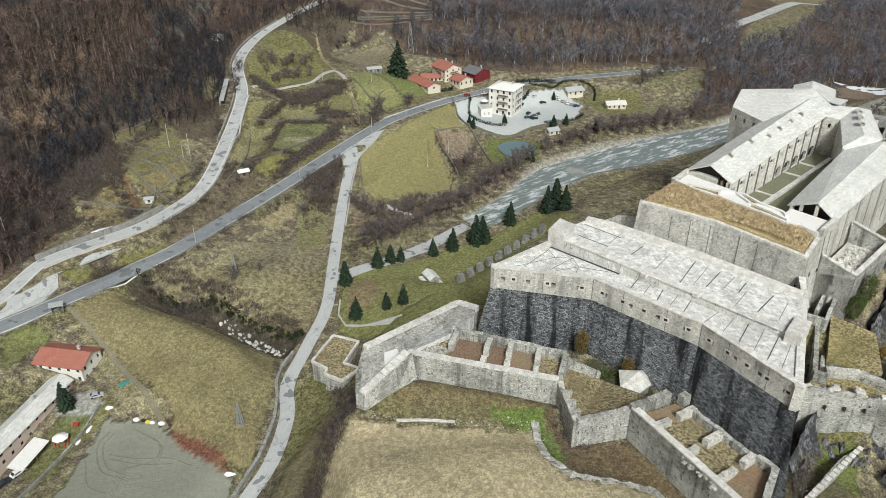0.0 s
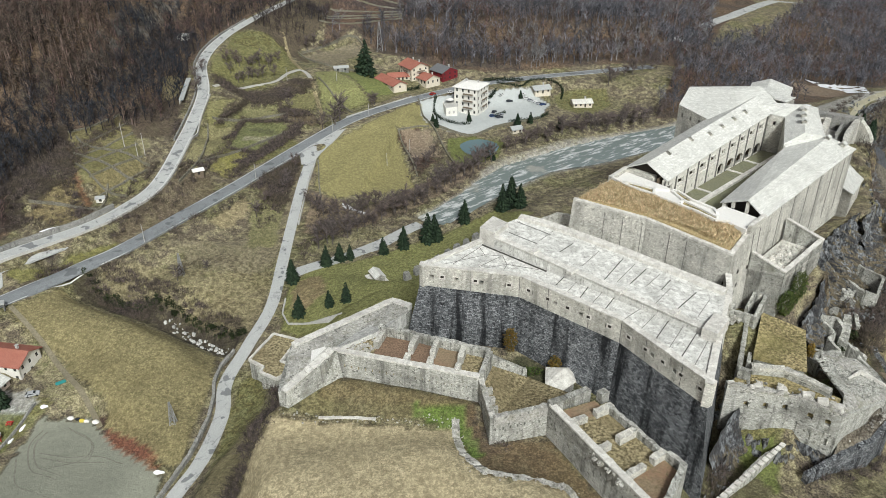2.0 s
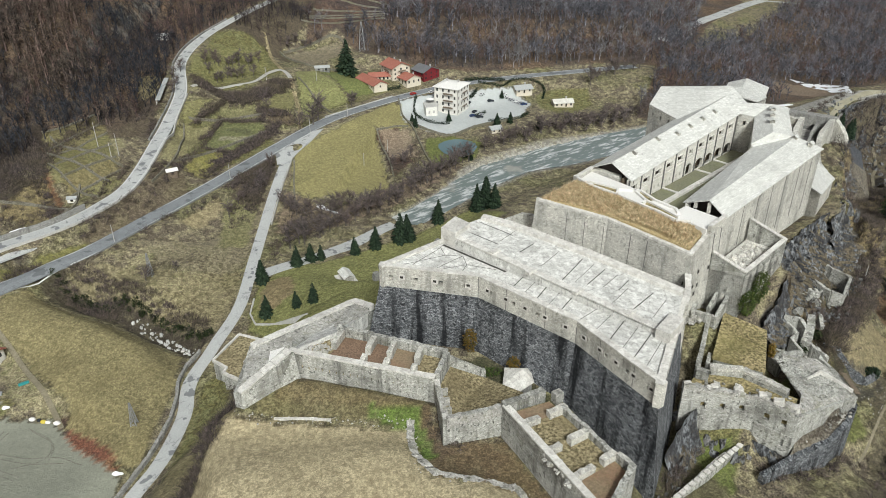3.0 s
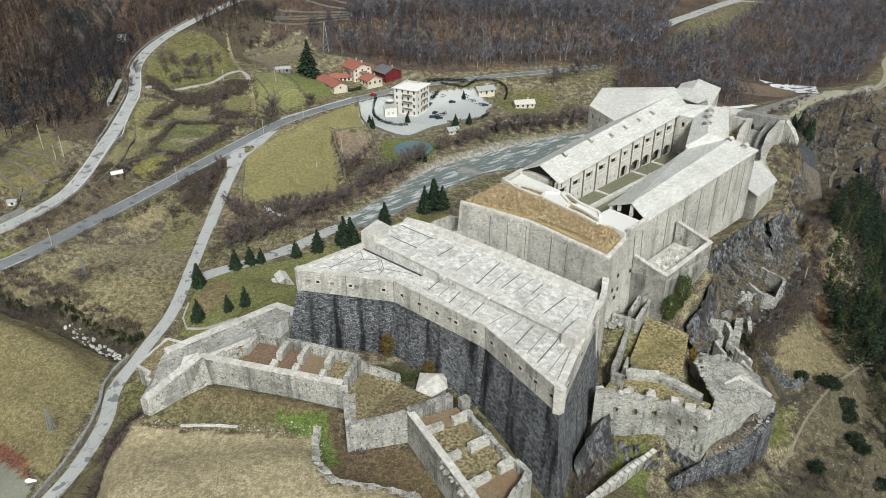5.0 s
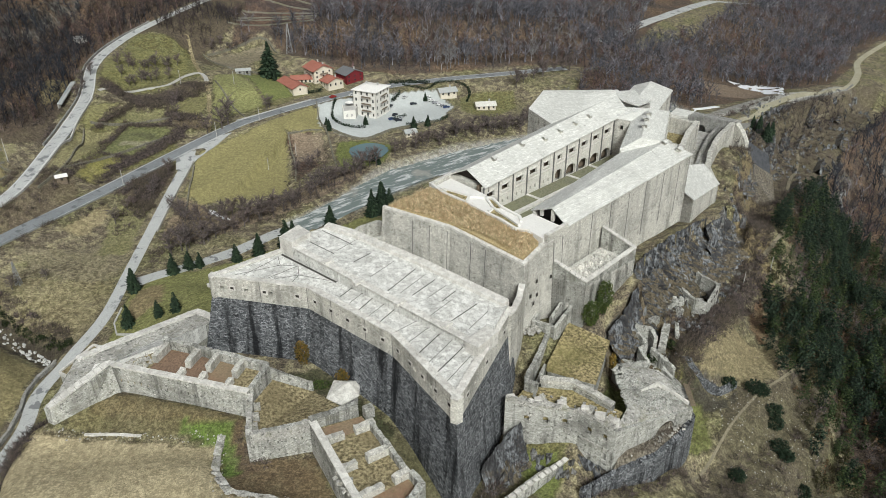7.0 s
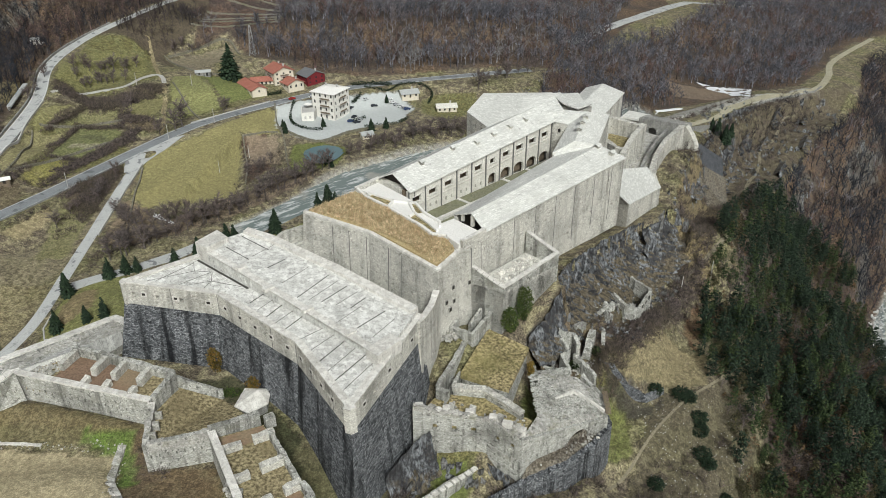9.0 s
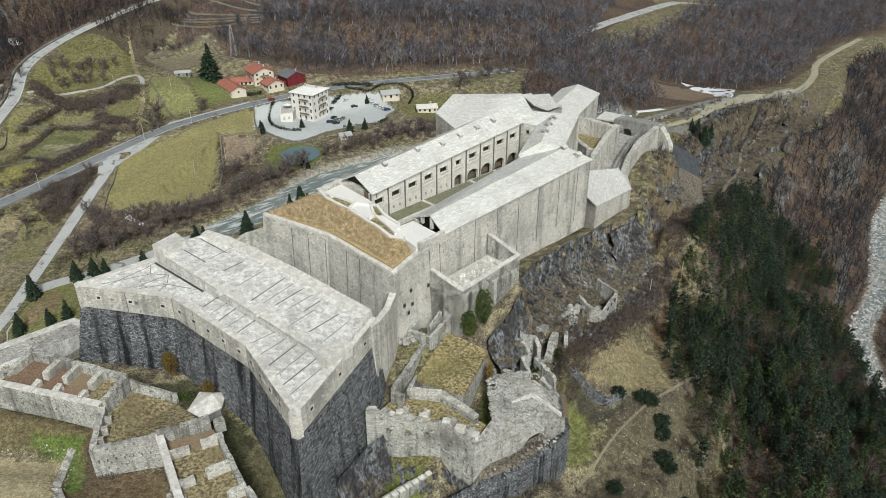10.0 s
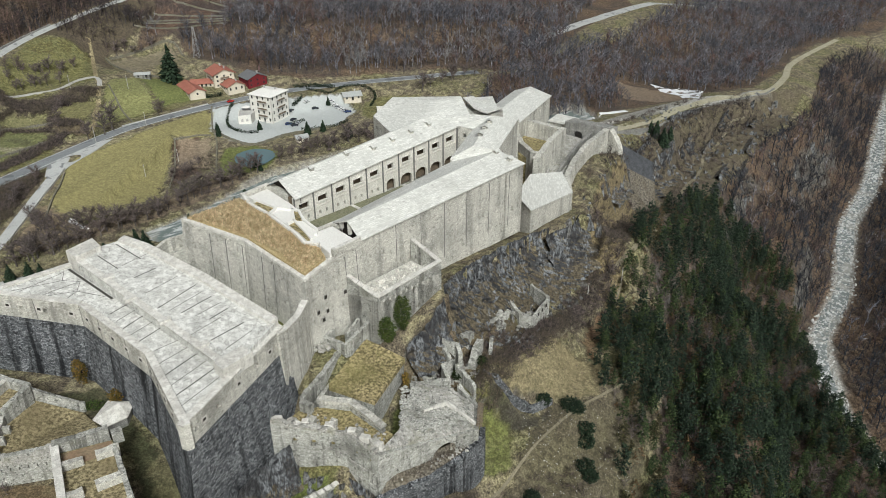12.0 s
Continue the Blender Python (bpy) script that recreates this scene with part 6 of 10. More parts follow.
heap("slab_rubble", ruin, [(x, y, on_roof(x, y) + 0.5) for x, y in ((chip.uniform(126, 144), chip.uniform(152, 169)) for _ in range(620)) if y > 143 + (x - 121.6) * 0.66 + 1.5], 1.3, STONE_OLD, "split grey slabs of the fallen roof", 0.22)
for k in range(24):
    p = mid((145.9, 158.6, 5.3), (146.9, 168.6, 4.5), k / 23)
    bm = bmesh.new()
    box(bm, (p[0] + 0.5, p[1], p[2]), (1.6, 0.16, 0.16), chip.uniform(-8, 8), 8)
    part("rafter", bm, TIMBER, ruin)
heap("rubble", ruin, [(*mid(mid((96, 152), (121, 144), s), mid((103, 158), (123.5, 149.5), s), t), 11.4) for s, t in ((chip.random(), chip.random()) for _ in range(60))], 0.8, RUBBLE)
heap("scree", ruin, [(124 + 19 * s + chip.uniform(-1, 1), 143.2 + 12.5 * s + chip.uniform(-1.5, 1), 1.0 + chip.uniform(-0.5, 1.0)) for s in (chip.random() for _ in range(60))], 0.7, RUBBLE)
floor_part("scree_bank", ruin, [(121.5, 140.8), (133, 145.4), (141.2, 152.6), (146.4, 159.4), (144.2, 157.4), (124, 144.2)], -16, [0.0, 1.0, 0.8, 0.4, 4.0, 3.6], SCREE, "bank of earth and fallen stone")
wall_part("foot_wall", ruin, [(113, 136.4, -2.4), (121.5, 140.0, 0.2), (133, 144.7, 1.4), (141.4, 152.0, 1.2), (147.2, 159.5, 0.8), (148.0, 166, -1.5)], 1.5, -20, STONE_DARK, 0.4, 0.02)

# jagged ruined walls below the cliff
jag = thing("broken_walls", (145, 186, 2), "jagged free-standing stone wall stumps among bushes", "ruin", "ruins below the cliff")
for line, thick in (([(128.3, 174.8, 6.9), (138.9, 177.2, 6.1)], 1.2), ([(128.3, 174.8, 6.9), (129.6, 170.5, 6.2)], 1.1), ([(138.9, 177.2, 6.1), (137.2, 181.5, 7.6), (139.6, 183.4, 8.5), (137.6, 187.0, 10.0)], 1.1), ([(137.0, 189.5, 11.0), (141.4, 187.5, 11.3), (142.4, 184.0, 9.5)], 1.2),
                    ([(141.2, 183.0, 6.8), (143.0, 180.5, 6.4), (146.2, 175.5, 5.0)], 1.1), ([(148.6, 194.0, 7.6), (146.8, 189.6, 6.6), (145.7, 187.0, 3.5)], 2.2), ([(152.2, 195.5, 7.0), (151.6, 191.5, 5.0)], 1.0), ([(157.0, 197.6, 0.6), (159.4, 200.4, 1.0)], 2.4), ([(131.0, 179.0, 6.2), (134.0, 178.6, 5.6), (135.0, 182.0, 6.0)], 0.8), ([(143.0, 194.0, 9.6), (146.6, 196.6, 8.8)], 1.2), ([(154.0, 203.0, 6.4), (157.0, 206.0, 5.6)], 1.6)):
    wall_part("wall_stump", jag, line, thick, -3, STONE_OLD, 0.55)
lone = thing("ruined_house", (168, 216, -2), "small roofless ruined stone house on the cliff ledge", "ruin", "ruins below the cliff")
for line in ([(162.6, 209.6, 6.4), (166.4, 208.8, 5.6), (172.6, 217.4, 7.4)], [(172.6, 217.4, 7.2), (169.6, 221.6, 7.6), (167.6, 225.0, 7.8)], [(162.6, 209.6, 6.2), (159.4, 216.4, 7.0)]):
    wall_part("wall", lone, line, 0.9, -8, STONE_OLD, 0.35)
for a_, b_ in (((166.2, 208.7), (172.4, 217.2)),):
    for s_ in (0.3, 0.55, 0.8):
        p = mid(a_, b_, s_)
        # near-black box on the wall paints the shade of an empty window
        bm = bmesh.new()
        box(bm, (p[0] + 0.42, p[1] - 0.3, 4.4 + 1.2 * s_), (0.9, 0.25, 1.2), 54)
        part("window", bm, DARK_VOID, lone)
heap("rubble", lone, [(163 + chip.uniform(-4, 5), 216 + chip.uniform(-4, 4), 2.5 + chip.uniform(-1, 0.6)) for _ in range(40)], 1.6, RUBBLE)
ledge = thing("retaining_wall", (162, 184, -8), "low dry-stone wall holding a grassy shelf", "wall")
wall_part("wall", ledge, [(x, y, draped(x, y) + 2.0) for x, y in ((149, 184.5), (153, 182), (158, 180.6), (164, 181.4), (170, 185.4))], 1.2, -20, STONE_DARK, 0.4, 0.1)
gate_w = thing("ditch_wall", (102, 141, -3), "long low stone wall with a pale notched coping", "wall")
wall_part("wall", gate_w, [(86, 125.5, -0.5), (95, 133.5, -0.6), (104, 141.4, -0.8), (112.6, 146.8, -0.8)], 1.0, -12, STONE_OLD, 0.08)
for i in range(16):
    p = mid((87, 126.4), (111.6, 146.2), i / 15)
    bm = bmesh.new()
    box(bm, (p[0], p[1], -0.45), (1.45, 1.3, 0.35), 41)
    part("coping_stone", bm, COPING, gate_w)
lane_w = thing("lane_wall", (-53, 180, -16), "low dry-stone retaining wall beside the lane", "wall")
wall_part("wall", lane_w, [(x, y, draped(x, y) + 1.5) for x, y in ((-51.5, 205), (-54.0, 198), (-54.4, 190), (-52.6, 182), (-51.9, 174), (-52.4, 166), (-53.4, 158), (-57.4, 147), (-62.6, 131))], 0.9, None, STONE_GREY, 0.25)

# rear works on the crest
rear = thing("rear_works", (190, 310, 18), "stone rear works with curved parapet walls round a sunken green yard", "rampart")
GAL = [(168.6, 242.6, 27.2), (187.6, 270.0, 21.0), (185.6, 283.0, 23.6), (172.2, 272.4, 27.4), (164.6, 251.0, 29.0)]
bm = bmesh.new()
loft(bm, [(x, y, 8) for x, y, z in GAL], [(x, y, z - 0.4) for x, y, z in GAL])
part("gallery_wall", bm, STONE, rear)
bm = bmesh.new()
roof_planes(bm, [[(x, y, z) for (x, y), z in zip(offset_ring(GAL, 0.5), [p[2] for p in GAL])]], 0.35)
part("gallery_roof", bm, ROOF_SLAB, rear, "pale slab lean-to roof")
wall_part("curved_wall", rear, [(187.4, 272.0, 20.6), (188.4, 285.4, 21.4), (193.4, 298.6, 22.8), (201.0, 312.5, 24.4), (212.4, 326.8, 26.0)], 2.2, 6, STONE, 0.15, 0.03)
wall_part("walk_wall", rear, [(184.0, 287, 20.8), (190.5, 301.5, 22.0), (198.4, 316, 23.4), (207.0, 328, 25.0)], 1.2, 2, STONE_GREY, 0.15)
bm = bmesh.new()
pierced(bm, (215.6, 328.6), (197.0, 341.0), 2.0, 8, 26.0, 8, 25.0, [(8.5, 4.2, 9.5, 13.6, 0.9), (15.5, 4.2, 9.5, 13.6, 0.9)])
part("arched_wall", bm, STONE_GREY, rear, "wall with two blind arches")
floor_part("arch_back", rear, [(216.4, 329.8), (219, 333), (201, 345), (198, 342.2)], 8, 24.8, STONE_GREY)
wall_part("end_wall", rear, [(214.6, 328.6, 26.2), (217.0, 324.5, 22.5), (218.6, 321.6, 18.0)], 2.4, 4, STONE, 0.3, 0.04)
floor_part("yard", rear, [(172.5, 322), (188, 311), (176, 291), (170, 298)], 10, 25.2, TURF, "sunken green yard")
for line in ([(170.6, 324.4, 32.4), (180, 320, 32.0), (190.4, 311.4, 31.4)], [(190.4, 311.6, 32.2), (183.0, 300, 31.0), (175.4, 284.4, 29.4)], [(170.2, 312.0, 30.0), (171.6, 301.4, 29.4), (174.8, 292.6, 29.0), (180, 290, 28.6)]):
    wall_part("yard_wall", rear, line, 2.2, 8, STONE, 0.25)
floor_part("inner_walk", rear, [(176, 283), (186, 284), (206, 328), (196, 338), (190, 312)], 4, 19.5, RUBBLE)
block_house = thing("crest_house", (178, 338, 20), "tall pale stone house with a long slab roof behind the fort", "house")
H1, H2 = Vector((181.0, 355.6, 36.8)), Vector((161.0, 316.0, 36.8))
hu = (H2 - H1).normalized()
hn = Vector((-hu.y, hu.x, 0))
if hn.x < 0:
    hn = -hn
bm = bmesh.new()
e1, e2, f1, f2 = H1 + hn * 10.8 - Vector((0, 0, 3)), H2 + hn * 10.8 - Vector((0, 0, 3)), H1 - hn * 8 - Vector((0, 0, 3)), H2 - hn * 8 - Vector((0, 0, 3))
roof_planes(bm, [(H1, H2, e2, e1), (H2, H1, f1, f2)])
part("roof", bm, ROOF_SLAB, block_house, "pale stone slab roof")
for a, b, holes in ((e2 - hn * 0.5 - hu * 0.4, e1 - hn * 0.5 + hu * 0.4, [(s, 1.1, h, h + 1.7, 0) for s in (9, 16, 23, 30, 37) for h in (11.6,)]), (e1 - hn * 0.5 + hu * 0.4, f1 + hn * 0.5 + hu * 0.4, [(s, 1.1, 11.6, 13.3, 0) for s in (4, 9)]), (f2 + hn * 0.5 - hu * 0.4, e2 - hn * 0.5 - hu * 0.4, [])):
    bm = bmesh.new()
    pierced(bm, a, b, 0.9, 18, 33.6, 18, 33.6, holes)
    part("wall", bm, STONE, block_house)
bm = bmesh.new()
loft(bm, [e1 - hn - hu * -0.5, H1 + hu * 0.5 - Vector((0, 0, 0.5)), f1 + hn + hu * 0.5], [e1 - hn + hu * 0.9, H1 + hu * 0.9 - Vector((0, 0, 0.5)), f1 + hn + hu * 0.9])
part("gable", bm, STONE, block_house)
gatehouse = thing("gatehouse", (196, 348, 14), "small stone gatehouse with a pale slab roof", "house")
GH = [(190, 348), (198.6, 342.4), (203, 348), (195, 354)]
floor_part("wall", gatehouse, GH, 4, 22.6, STONE)
bm = bmesh.new()
roof_planes(bm, [[(x, y, 23.6 if i in (2, 3) else 22.4) for i, (x, y) in enumerate(offset_ring(GH, 0.6))]], 0.3)
part("roof", bm, ROOF_SLAB, gatehouse)
shed = thing("collapsed_shed", (154, 292, 44), "collapsed pale slab roofs leaning over the rear wing", "shed")
floor_part("wall", shed, [(147, 286), (151, 280), (162, 288), (158, 302), (149, 300)], 20, 47.5, STONE)
for k, plane in enumerate(([(146.6, 296.0, 50.4), (150.4, 285.0, 49.6), (154.0, 288.4, 48.8), (151.2, 299.8, 49.8)], [(151.4, 299.6, 49.2), (153.6, 286.6, 49.1), (160.0, 289.6, 48.2), (158.8, 302.0, 48.9)], [(150.6, 283.6, 50.0), (155.0, 279.8, 49.4), (161.6, 286.6, 49.2), (156.0, 288.6, 49.6)])):
    bm = bmesh.new()
    roof_planes(bm, [plane], 0.4)
    part("roof_slab", bm, ROOF_SLAB, shed)

# fittings on bastions and roofs
GROOVE = plain("wet_drain", (0.07, 0.065, 0.058), 0.7)
LOW_DRAINS = [((51.4, 171.6), (54.4, 176.0)), ((56.9, 165.5), (60.0, 170.7)), ((62.3, 159.9), (66.1, 165.6)), ((72.1, 147.0), (77.9, 155.4)), ((76.4, 140.0), (83.6, 150.3)), ((82.0, 134.0), (87.2, 145.2))]
HIGH_DRAINS = [((40.2, 194.7), (47.9, 188.5)), ((43.0, 200.8), (52.7, 193.1)), ((53.8, 184.2), (58.4, 188.7)), ((64.2, 170.8), (71.3, 180.8)), ((70.7, 168.8), (76.7, 175.7)), ((78.6, 166.3), (82.1, 170.6)), ((80.9, 158.3), (87.5, 165.0))]
for drains, level, lift in ((LOW_DRAINS, bast_top, -0.5), (HIGH_DRAINS, bast_up, 0.0)):
    for a, b in drains:
        bm = bmesh.new()
        block(bm, a, b, 0.26, 0, 1)
        for v in bm.verts:
            v.co.z = level(v.co.x, v.co.y) + lift + (-0.14 if v.co.z < 0.5 else 0.035)
        part("drain_channel", bm, GROOVE, bastion)
bm = bmesh.new()
block(bm, (32.0, 192.8), (49.6, 177.9 + 0.4), 0.7, 0, 1)
for v in bm.verts:
    v.co.z = bast_top(v.co.x, v.co.y) + (-0.6 if v.co.z < 0.5 else -0.45)
part("slot", bm, GROOVE, bastion, "dark slot along the step")
for ring, top in (([(31.4, 194.9), (35.6, 191.4), (40.2, 197.6), (35.8, 202.4)], 38.6), ([(84.0, 148.6), (86.9, 146.0), (92.2, 152.6), (89.2, 155.2)], 34.6)):
    bm = bmesh.new()
    prism(bm, ring, 31, top)
    part("stair_head", bm, COPING, bastion, "pale stone stair-head block")
for i in (0, 1, 2):
    a, b = BAST[i], BAST[i + 1]
    d = math.hypot(b[0] - a[0], b[1] - a[1])
    for s in ((0.001, 0.52) if i == 0 else (0.0, 0.3, 0.7)):
        p = mid(a, b, s + 0.001)
        bm = bmesh.new()
        turn = math.degrees(math.atan2(b[1] - a[1], b[0] - a[0]))
        t_ = bast_top(*p)
        box(bm, (p[0], p[1], t_ - 3.6), (0.14, 0.16, 6.6), turn)
        part("band_joint", bm, PIPE, bastion)
for (i, s) in ((0, 0.45), (0, 0.7), (0, 0.96), (1, 0.3), (1, 0.5), (3, 0.4), (3, 0.8)):
    a, b = GRASS[i], GRASS[i + 1]
    p, t_ = mid(a, b, s), grass_top[i] + (grass_top[i + 1] - grass_top[i]) * s
    turn = math.degrees(math.atan2(b[1] - a[1], b[0] - a[0]))
    d = math.hypot(b[0] - a[0], b[1] - a[1])
    out = ((b[1] - a[1]) / d, -(b[0] - a[0]) / d)
    bm = bmesh.new()
    loft(bm, [(p[0] + out[0] * 1.05 + k * (b[0] - a[0]) / d, p[1] + out[1] * 1.05 + k * (b[1] - a[1]) / d, 16) for k in (-0.07, 0.07)] + [(p[0] + out[0] * 0.8 + k * (b[0] - a[0]) / d, p[1] + out[1] * 0.8 + k * (b[1] - a[1]) / d, 16) for k in (0.07, -0.07)],
         [(p[0] + out[0] * 0.22 + k * (b[0] - a[0]) / d, p[1] + out[1] * 0.22 + k * (b[1] - a[1]) / d, t_ - 1.6) for k in (-0.07, 0.07)] + [(p[0] - out[0] * 0.1 + k * (b[0] - a[0]) / d, p[1] - out[1] * 0.1 + k * (b[1] - a[1]) / d, t_ - 1.6) for k in (0.07, -0.07)])
    part("downpipe", bm, PIPE, upper)
for s in (0.19, 0.33, 0.47, 0.61, 0.76, 0.9):
    p = A + (B - A) * s + N * 0.42
    bm = bmesh.new()
    box(bm, (p.x, p.y, 32.5), (0.12, 0.12, 19.0), 45)
    part("downpipe", bm, PIPE, se_block)
# parapets that step round the platform, with sunken grass beds behind them
FRONT = [(75.4, 223.0), (79.0, 216.2), (86.7, 208.3), (92.2, 201.3), (96.1, 196.6), (99.5, 191.2), (103.5, 190.3)]
for a, b in zip(FRONT, FRONT[1:]):
    bm = bmesh.new()
    block(bm, a, b, 1.5, 41.2, 42.75)
    part("platform_kerb", bm, COPING, upper)
    bm = bmesh.new()
    block(bm, a, b, 0.7, 42.6, 43.25, -0.35)
    part("platform_parapet", bm, PALE_ROOF, upper, "pale coped parapet")
for a, b in (((79.6, 219.6), (87.6, 213.6)), ((87.6, 213.6), (92.4, 212.4)), ((87.6, 213.6), (86.4, 210.0)), ((92.4, 212.4), (94.2, 205.0)), ((94.2, 205.0), (92.6, 203.0)), ((94.2, 205.0), (98.4, 198.2)), ((98.4, 198.2), (101.0, 193.4)), ((92.4, 212.4), (94.4, 211.6)), ((94.4, 211.6), (97.0, 205.2)), ((97.0, 205.2), (101.7, 198.9)), ((101.7, 198.9), (101.7, 196.0))):
    bm = bmesh.new()
    block(bm, a, b, 0.75, 41.8, 42.85)
    part("platform_parapet", bm, PALE_ROOF, upper)
for ring in ([(80.6, 218.2), (87.0, 213.4), (85.9, 210.4), (79.9, 216.6)], [(92.9, 211.6), (94.4, 211.0), (96.4, 205.4), (94.6, 205.4)], [(93.2, 202.4), (94.4, 204.2), (98.2, 197.8), (100.6, 193.2), (99.9, 192.4), (96.8, 197.4)]):
    floor_part("grass_bed", upper, ring, 41.5, 42.3, TURF, "sunken bed of dry grass")
for a, b in (((75.2, 221.6), (82.2, 229.2)), ((107.6, 185.9), (114.4, 192.6))):
    wall_part("end_parapet", upper, [(*a, 43.3), (*b, 43.7)], 1.0, 41, STONE, 0.08)
    coping_run(upper, a, b, 43.2, 43.6, 1.2, 0.35, 1.9)
def dormer(parent, x, y, z, turn, size=1.4):
    d_ = part("dormer", bmesh.new(), STONE, parent)
    bm = bmesh.new()
    box(bm, (x, y, z), (size, size * 0.9, 1.2), turn)
    bm.to_mesh(d_.data)
    bm.free()
    bm = bmesh.new()
    m = Matrix.Translation((x, y, z + 0.6)) @ Matrix.Rotation(radians(turn), 4, "Z")
    h = size * 0.75
    pts = [m @ Vector(p) for p in ((-h, -h, 0), (h, -h, 0), (h, 0, 0.6), (-h, 0, 0.6), (h, h, 0), (-h, h, 0))]
    roof_planes(bm, [(pts[0], pts[1], pts[2], pts[3]), (pts[3], pts[2], pts[4], pts[5])], 0.12)
    part("dormer_roof", bm, ROOF_SLAB, d_)
for s in (0.16, 0.36, 0.5, 0.62, 0.74, 0.86):
    p = ra2 + (rb2 - ra2) * s - N2 * (1.2 if s * 100 % 4 < 2 else 3.0)
    dormer(nw_block, p.x, p.y, p.z - 0.3 - (0 if s * 100 % 4 < 2 else 1.0), 45)
for x, y, z in ((155.2, 265.4, 51.0), (153.2, 260.6, 50.6), (151.2, 255.2, 50.0)):
    dormer(se_block, x, y, z, 75, 1.8)
for x, y, z in ((156.0, 245.6, 47.2), (160.4, 242.6, 45.9)):
    dormer(se_block, x, y, z, 45, 1.5)

# walkway and paths in the court, arched casemate west of the upper bastion
for a, b in (((97.4, 212.4), (146.4, 260.6)),):
    bm = bmesh.new()
    block(bm, a, b, 1.6, court_z - 0.2, court_z + 0.9)
    tagged(part("kerb_court", bm, COPING), "pale raised kerb wall through the court", "kerb", kind="structure")
for s_ in (0.3, 0.62, 0.8):
    p = A2 + (B2 - A2) * s_
    bm = bmesh.new()
    block(bm, (p.x, p.y), (p.x + 4.6, p.y - 4.6), 1.1, court_z - 0.2, court_z + 0.25)
    tagged(part("kerb_cross", bm, COPING), "pale stone strip across the court", "kerb", kind="structure")
casemate = thing("round_casemate", (60, 212, 18), "rounded stone casemate with a dark arched mouth", "casemate")
bm = bmesh.new()
pierced(bm, (52.5, 203.0), (64.0, 207.6), 1.2, 12, 31.6, 12, 32.4, [(9.0, 4.0, 12.0, 15.8, 0.9)])
part("arch_wall", bm, STONE, casemate)
floor_part("fill", casemate, [(53.5, 205.0), (63.0, 208.8), (60.5, 216), (52, 213)], 8, 27.0, PALE_ROOF)
wall_part("round_wall", casemate, [(51.5, 203, 31.0), (50.0, 208, 31.4), (52.5, 213.5, 32.0), (58.0, 216.6, 32.6), (62.5, 214.5, 32.8)], 1.2, 8, STONE, 0.2)
GREEN_TURF = mottled("green_turf", (0.17, 0.165, 0.06), (0.085, 0.085, 0.03), 0.6, 0.95, 0.6, 0.15, second=(0.12, 0.13, 0.04))
ditch_grass = [(52.5, 202.4), (62, 205.4), (81, 195.4), (100.4, 177.0), (97.5, 168.5), (74.5, 187.0), (54.5, 201.6)]
floor_part("inner_ditch", casemate, ditch_grass, 5, [21, 21, 20.5, 20, 19.5, 20.5, 21], GREEN_TURF, "green turf between the bastion walls")

# thin joints between the drains, and the pitched panels at the west end of the terrace
JOINT = plain("slab_joint", (0.15, 0.143, 0.13), 0.8)


def terrace_joint(a, b, height, lift, width=0.13, material=JOINT):
    bm = bmesh.new()
    block(bm, a, b, width, 0, 1)
    for v in bm.verts:
        v.co.z = height(v.co.x, v.co.y) + lift + (-0.2 if v.co.z < 0.5 else 0.0)
    part("joint", bm, material, bastion)


for a, b in (((66.1, 155.6), (72.0, 160.7)), ((54.1, 168.5), (57.3, 173.3)), ((59.6, 162.8), (63.3, 168.1)), ((69.2, 150.9), (75.0, 157.9)), ((74.4, 143.4), (80.9, 152.9)), ((78.8, 137.0), (85.5, 147.3)),
             ((31.1, 191.8), (32.6, 187.1)), ((32.6, 187.1), (19.3, 181.7)), ((37.7, 186.7), (38.7, 182.0)), ((38.7, 182.0), (37.3, 178.4)), ((23.2, 182.2), (31.1, 191.0)), ((29.8, 180.1), (37.7, 186.7)), ((38.7, 182.0), (30.4, 179.6)), ((38.7, 182.0), (47.6, 179.2)), ((32.6, 187.1), (37.4, 186.6))):
    terrace_joint(a, b, bast_top, -0.46, 0.16)
for a, b in (((59.1, 177.2), (65.3, 184.7)), ((67.5, 169.8), (74.0, 178.1)), ((74.7, 167.6), (79.8, 173.2)), ((75.3, 160.1), (81.2, 167.0)), ((85.1, 155.0), (90.1, 161.9)), ((48.6, 190.0), (53.4, 195.4))):
    terrace_joint(a, b, bast_up, 0.04, 0.15)
for x, y, turn in ((56.0, 174.6, 40), (67.6, 165.6, 40), (79.4, 156.4, 40), (46.8, 184.2, 40)):
    bm = bmesh.new()
    box(bm, (x, y, bast_up(x, y) + 0.25), (3.0, 1.7, 0.9), turn)
    part("vent_block", bm, COPING, bastion, "pale worn stone vent block")
# hipped end of the chapel roof, running into the barracks roof
bm = bmesh.new()
roof_planes(bm, [(c3, tuple(IN_B), tuple(rb), R2), (R2, tuple(rb), CC)])
part("hip_roof", bm, ROOF_SLAB, se_block)
bm = bmesh.new()
pierced(bm, (c3[0], c3[1]), (IN_B.x + 0.4, IN_B.y - 0.4), 0.8, 33, 45.0, 33, 44.2, [])
part("link_wall", bm, PLASTER, se_block)
